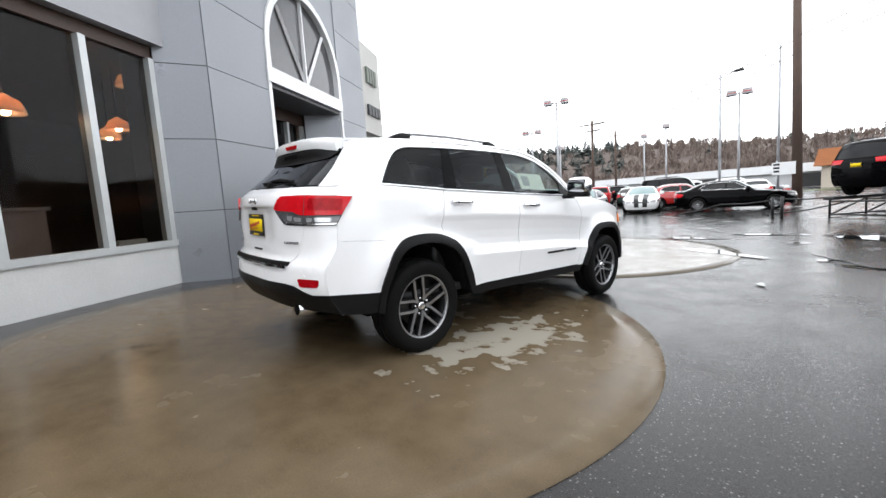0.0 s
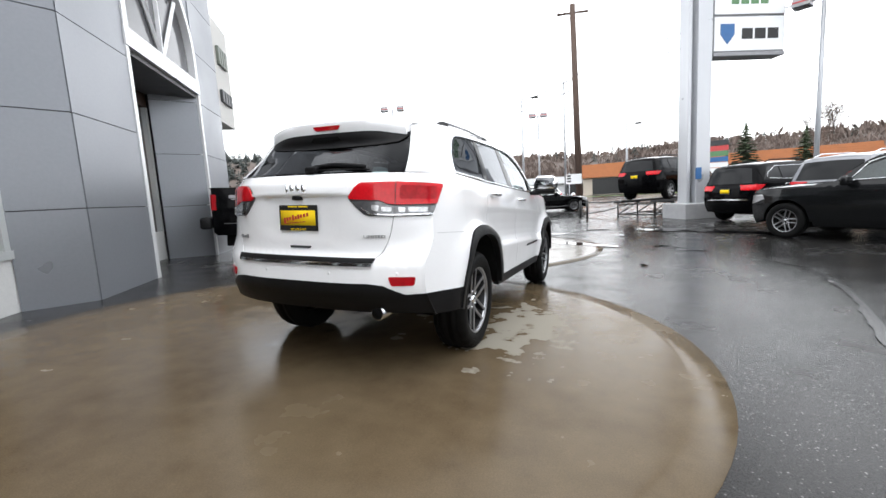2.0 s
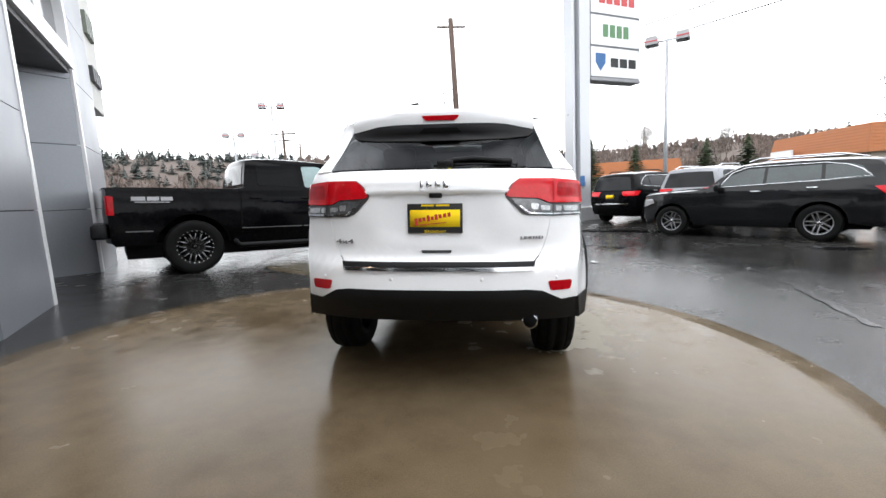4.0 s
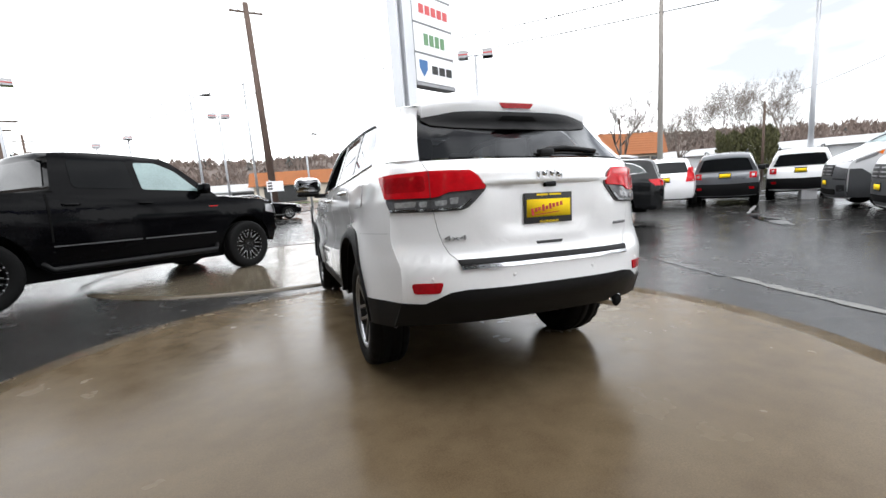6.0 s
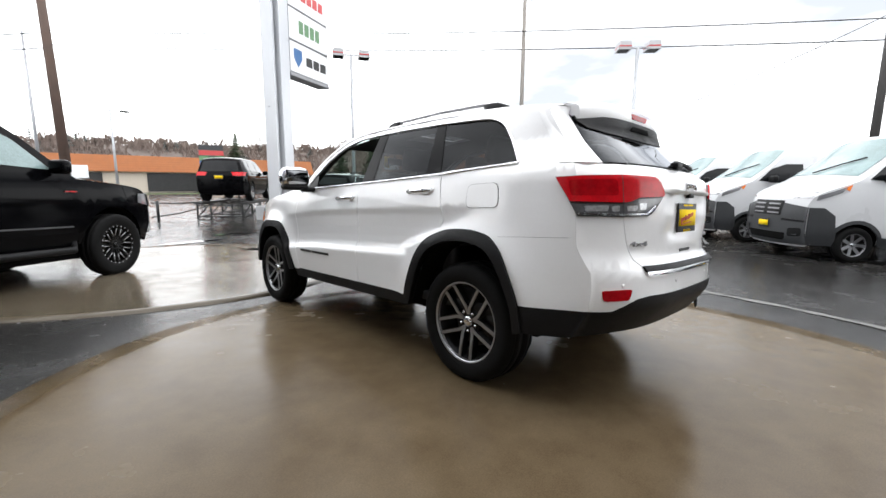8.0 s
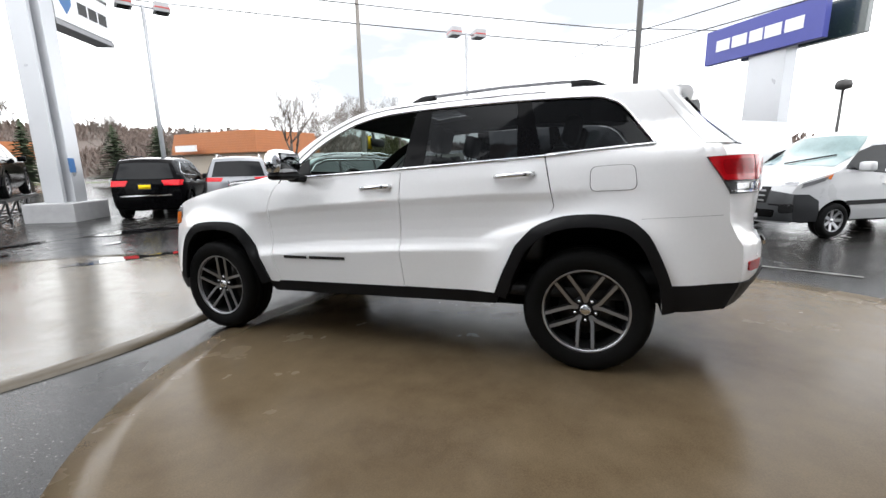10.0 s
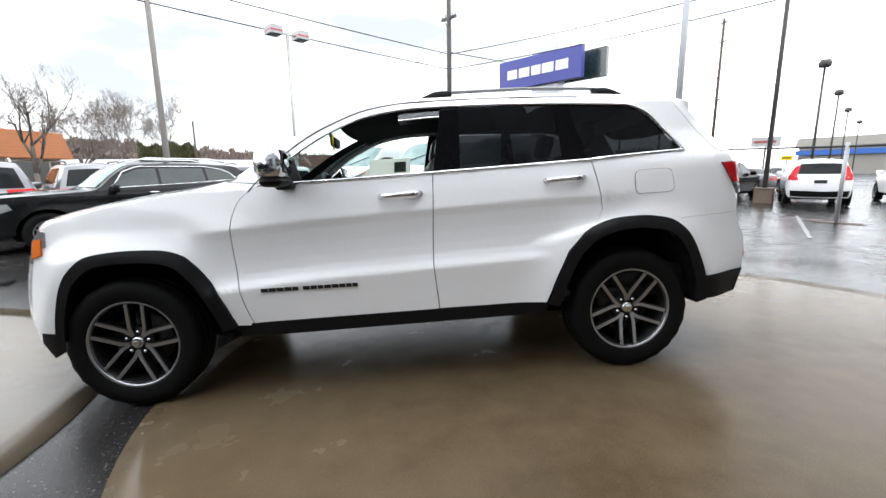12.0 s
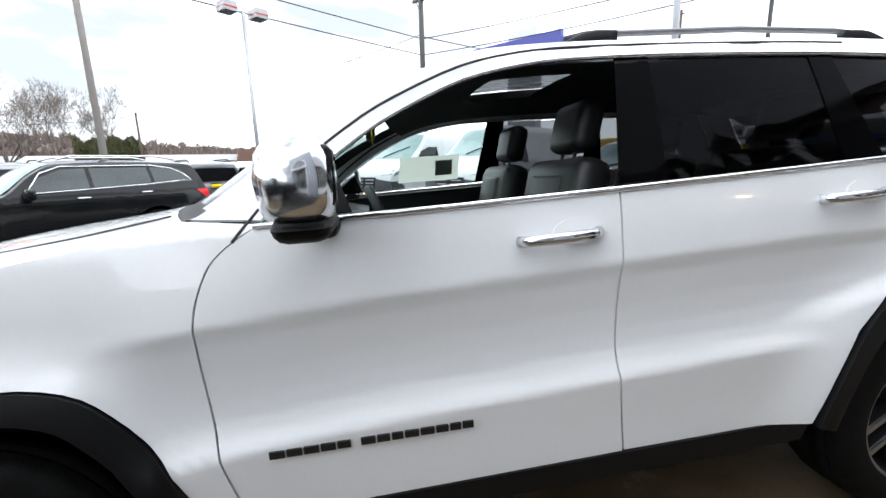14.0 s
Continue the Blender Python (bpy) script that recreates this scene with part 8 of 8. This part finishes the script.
# ---- trees, hedge, hills ----
def bare_tree(x, y, h, seed, spread=0.50, r=0.14):
    """A leafless tree: a tapering trunk and limbs that fork again and again."""
    rn = random.Random(seed)
    ob = thing("bare_tree", "leafless winter tree with fine grey twigs", "tree", on_ground(x, y))
    trunk, limbs, twigs = bmesh.new(), bmesh.new(), bmesh.new()

    thin = 0.00016 * math.hypot(x, y)

    def fork(p, d, length, rad, depth):
        rad = max(rad, thin)
        q = p + d * length
        bm = trunk if depth == 0 else (limbs if depth < 3 else twigs)
        mid = p + d * length * 0.5 + Vector((rn.uniform(-1, 1), rn.uniform(-1, 1), 0)) * length * 0.04
        n = 8 if depth == 0 else (5 if depth < 3 else 3)
        if depth < 4:
            rod(bm, p, mid, rad, rad * 0.85, n)
            rod(bm, mid, q, rad * 0.85, rad * 0.65, n)
        else:
            v0 = d.orthogonal().normalized() * rad
            a, b, c = bm.verts.new(p - v0), bm.verts.new(p + v0), bm.verts.new(q)
            e = bm.verts.new(p + d.cross(v0) * 1.2)
            for f in ((a, b, c), (b, e, c), (e, a, c)):
                bm.faces.new(f)
        if depth >= 6:
            return
        kids = rn.randint(3, 4) if depth < 4 else 3
        for _ in range(kids):
            v = Vector((rn.gauss(0, 1), rn.gauss(0, 1), rn.gauss(0.25, 0.5))).normalized()
            nd = (d * (1 - spread) + v * (spread + 0.12) + Vector((0, 0, 0.20))).normalized()
            s = rn.uniform(0.45, 1.0)
            fork(p + d * length * s, nd, length * rn.uniform(0.6, 0.8), rad * 0.55 * (1.15 - 0.35 * s), depth + 1)

    fork(Vector((0, 0, -0.1)), Vector((0, 0, 1)), h * 0.26, r, 0)
    k = h / max(v.co.z for v in twigs.verts)
    for b in (trunk, limbs, twigs):
        for v in b.verts:
            v.co = Vector((v.co.x * min(k, 1.25), v.co.y * min(k, 1.25), v.co.z * k))
    part("trunk", trunk, BARK, ob)
    tagged(part("limb", limbs, BARK, ob), kind="stuff")
    tagged(part("twig", twigs, BARK, ob), kind="stuff")
    return ob


for x, y, h, sd_ in ((22.6, 20.5, 8.0, 3), (41, 31, 10, 4), (52, 44, 12, 5), (60, 40, 13, 6), (65, 35, 14, 7), (95, 60, 19, 12), (86, 52, 16, 13), (104, 76, 18, 14), (110, 60, 17, 15), (58, 52, 12, 9), (33, 58, 10, 10), (24, 64, 11, 11)):
    bare_tree(x, y, h, sd_, r=0.11)


def conifer(bm, x, y, z, h, w, rn, layers=9, per=9):
    """Drooping needle sprays round a stem, ragged in outline."""
    for i in range(layers):
        t = i / (layers - 1)
        zz, ww = z + h * (0.12 + 0.86 * t), w * (1 - t) ** 0.85 + 0.05 * w
        for k in range(max(4, int(per * (1 - 0.6 * t)))):
            a = rn.uniform(0, 6.283)
            q = ww * rn.uniform(0.65, 1.15)
            c, s = math.cos(a), math.sin(a)
            wd = ww * 0.24 + 0.04 * w
            dz = h / layers * rn.uniform(0.6, 1.1)
            p0 = bm.verts.new((x, y, zz + dz * 0.6))
            p1 = bm.verts.new((x + c * q * 0.6 - s * wd, y + s * q * 0.6 + c * wd, zz))
            p2 = bm.verts.new((x + c * q, y + s * q, zz - dz * 0.5))
            p3 = bm.verts.new((x + c * q * 0.6 + s * wd, y + s * q * 0.6 - c * wd, zz))
            bm.faces.new((p0, p1, p2))
            bm.faces.new((p0, p2, p3))


def evergreen_tree(x, y, h, w, seed):
    rn = random.Random(seed)
    ob = thing("evergreen_tree", "dark green young conifer with ragged branches", "tree", on_ground(x, y))
    bm = bmesh.new()
    rod(bm, (0, 0, 0), (0, 0, h), 0.10, 0.02, 7)
    part("trunk", bm, BARK, ob)
    bm = bmesh.new()
    conifer(bm, 0, 0, 0.1, h, w, rn, 24, 34)
    tagged(part("crown", bm, EVERGREEN, ob, smooth=False), kind="stuff")


for i, (x, y, h, w) in enumerate(((11.64, 41.4, 6.0, 2.0), (14.6, 37.1, 4.9, 1.6), (21.7, 38.9, 5.1, 2.1), (24.6, 37.4, 5.2, 2.1))):
    evergreen_tree(x, y, h, w, 30 + i)
rn = random.Random(77)
bm = bmesh.new()
hd = thing("hedge", "clipped olive-green cypress hedge behind the lot", "hedge", on_ground(35.75, 20.2, -59))
for _ in range(9000):
    u = rn.uniform(-2.1, 2.1)
    lump = 0.85 + 0.15 * math.sin(u * 5.2)
    top = 3.75 + 0.22 * math.sin(u * 5.2) + 0.15 * math.sin(u * 1.7)
    a, z = rn.uniform(0, 6.283), top * rn.random() ** 0.8
    q = lump * (0.95 if z < top * 0.8 else 0.95 - 0.6 * (z / top - 0.8) / 0.2)
    c = Vector((u + rn.uniform(-0.1, 0.1), q * math.sin(a), z + 0.05))
    d = Vector((rn.gauss(0, 0.3), rn.gauss(0, 0.3), 1)).normalized()
    e = Vector((rn.gauss(0, 1), rn.gauss(0, 1), 0)).normalized()
    hh, ww = rn.uniform(0.12, 0.26), rn.uniform(0.035, 0.08)
    bm.faces.new([bm.verts.new(p) for p in (c - e * ww, c + e * ww * 0.3 - d * hh * 0.4, c + e * ww, c + d * hh)])
tagged(part("foliage", bm, HEDGEGREEN, hd, smooth=False), kind="stuff")


HILL_TOP = [(-80, 5.2), (-42, 5.2), (-28, 4.9), (-18, 4.2), (-5, 3.4), (6, 3.7), (30, 3.6), (49, 3.2), (57, 2.8), (71, 1.6), (85, 0.8), (95, 0.4), (130, 0.1)]


def hill_height(az, d):
    """The wooded rise round the lot: higher ahead of the showroom than to its right."""
    top = lerp_table(HILL_TOP, az)
    return max(0.0, math.tan(radians(top)) * 190 * smooth_step(105, 190, d) - 0.3)


bm = bmesh.new()
rows = []
for j in range(14):
    d = 100 + 12 * j
    rows.append([bm.verts.new((d * math.sin(radians(a)), d * math.cos(radians(a)), hill_height(a, d) - 0.5 + 2.6 * smooth_step(103, 116, d))) for a in range(-85, 131, 3)])
for a, b in zip(rows, rows[1:]):
    for i in range(len(a) - 1):
        bm.faces.new((a[i], a[i + 1], b[i + 1], b[i]))
tagged(part("hill", bm, HILLGROUND), "brown wooded hill rising behind the town", "hill", kind="structure")


def clump(bm, x, y, z, h, w, rn, n=40):
    """A leafless crown: short fine twigs strewn through a dome."""
    for _ in range(n):
        a, q = rn.uniform(0, 6.283), rn.random() ** 0.6
        t = rn.random()
        rr = w * 0.62 * q * math.sqrt(max(0.05, 1 - t * t))
        cx, cy, cz = x + rr * math.cos(a), y + rr * math.sin(a), z + h * (0.15 + 0.85 * t)
        ln, ww = h * rn.uniform(0.10, 0.24), w * rn.uniform(0.020, 0.055)
        tx, ty = rn.gauss(0, 0.35) * ln, rn.gauss(0, 0.35) * ln
        b = rn.uniform(0, 6.283)
        c, s = math.cos(b) * ww, math.sin(b) * ww
        bm.faces.new([bm.verts.new(p) for p in ((cx - c, cy - s, cz), (cx - tx, cy - ty, cz - ln), (cx + c, cy + s, cz + 0.1 * ln), (cx + tx, cy + ty, cz + ln))])


bmb, bmg = bmesh.new(), bmesh.new()
rn = random.Random(12)
for _ in range(3000):
    a, d = rn.uniform(-62, 112), rn.uniform(100, 235)
    x, y = d * math.sin(radians(a)), d * math.cos(radians(a))
    z = hill_height(a, d) - 0.6
    green = rn.random() < (0.92 * smooth_step(112, 150, d) if a < -24 else 0.22 * smooth_step(140, 185, d) if a < -10 else 0.07 * smooth_step(110, 180, d))
    if green:
        conifer(bmg, x, y, z, rn.uniform(4.5, 7.5) * (0.7 if a > 40 else 1), rn.uniform(2.2, 3.6), rn, 9, 15)
    else:
        clump(bmb, x, y, z, rn.uniform(3.5, 6.0), rn.uniform(4.0, 7.5), rn, 60)
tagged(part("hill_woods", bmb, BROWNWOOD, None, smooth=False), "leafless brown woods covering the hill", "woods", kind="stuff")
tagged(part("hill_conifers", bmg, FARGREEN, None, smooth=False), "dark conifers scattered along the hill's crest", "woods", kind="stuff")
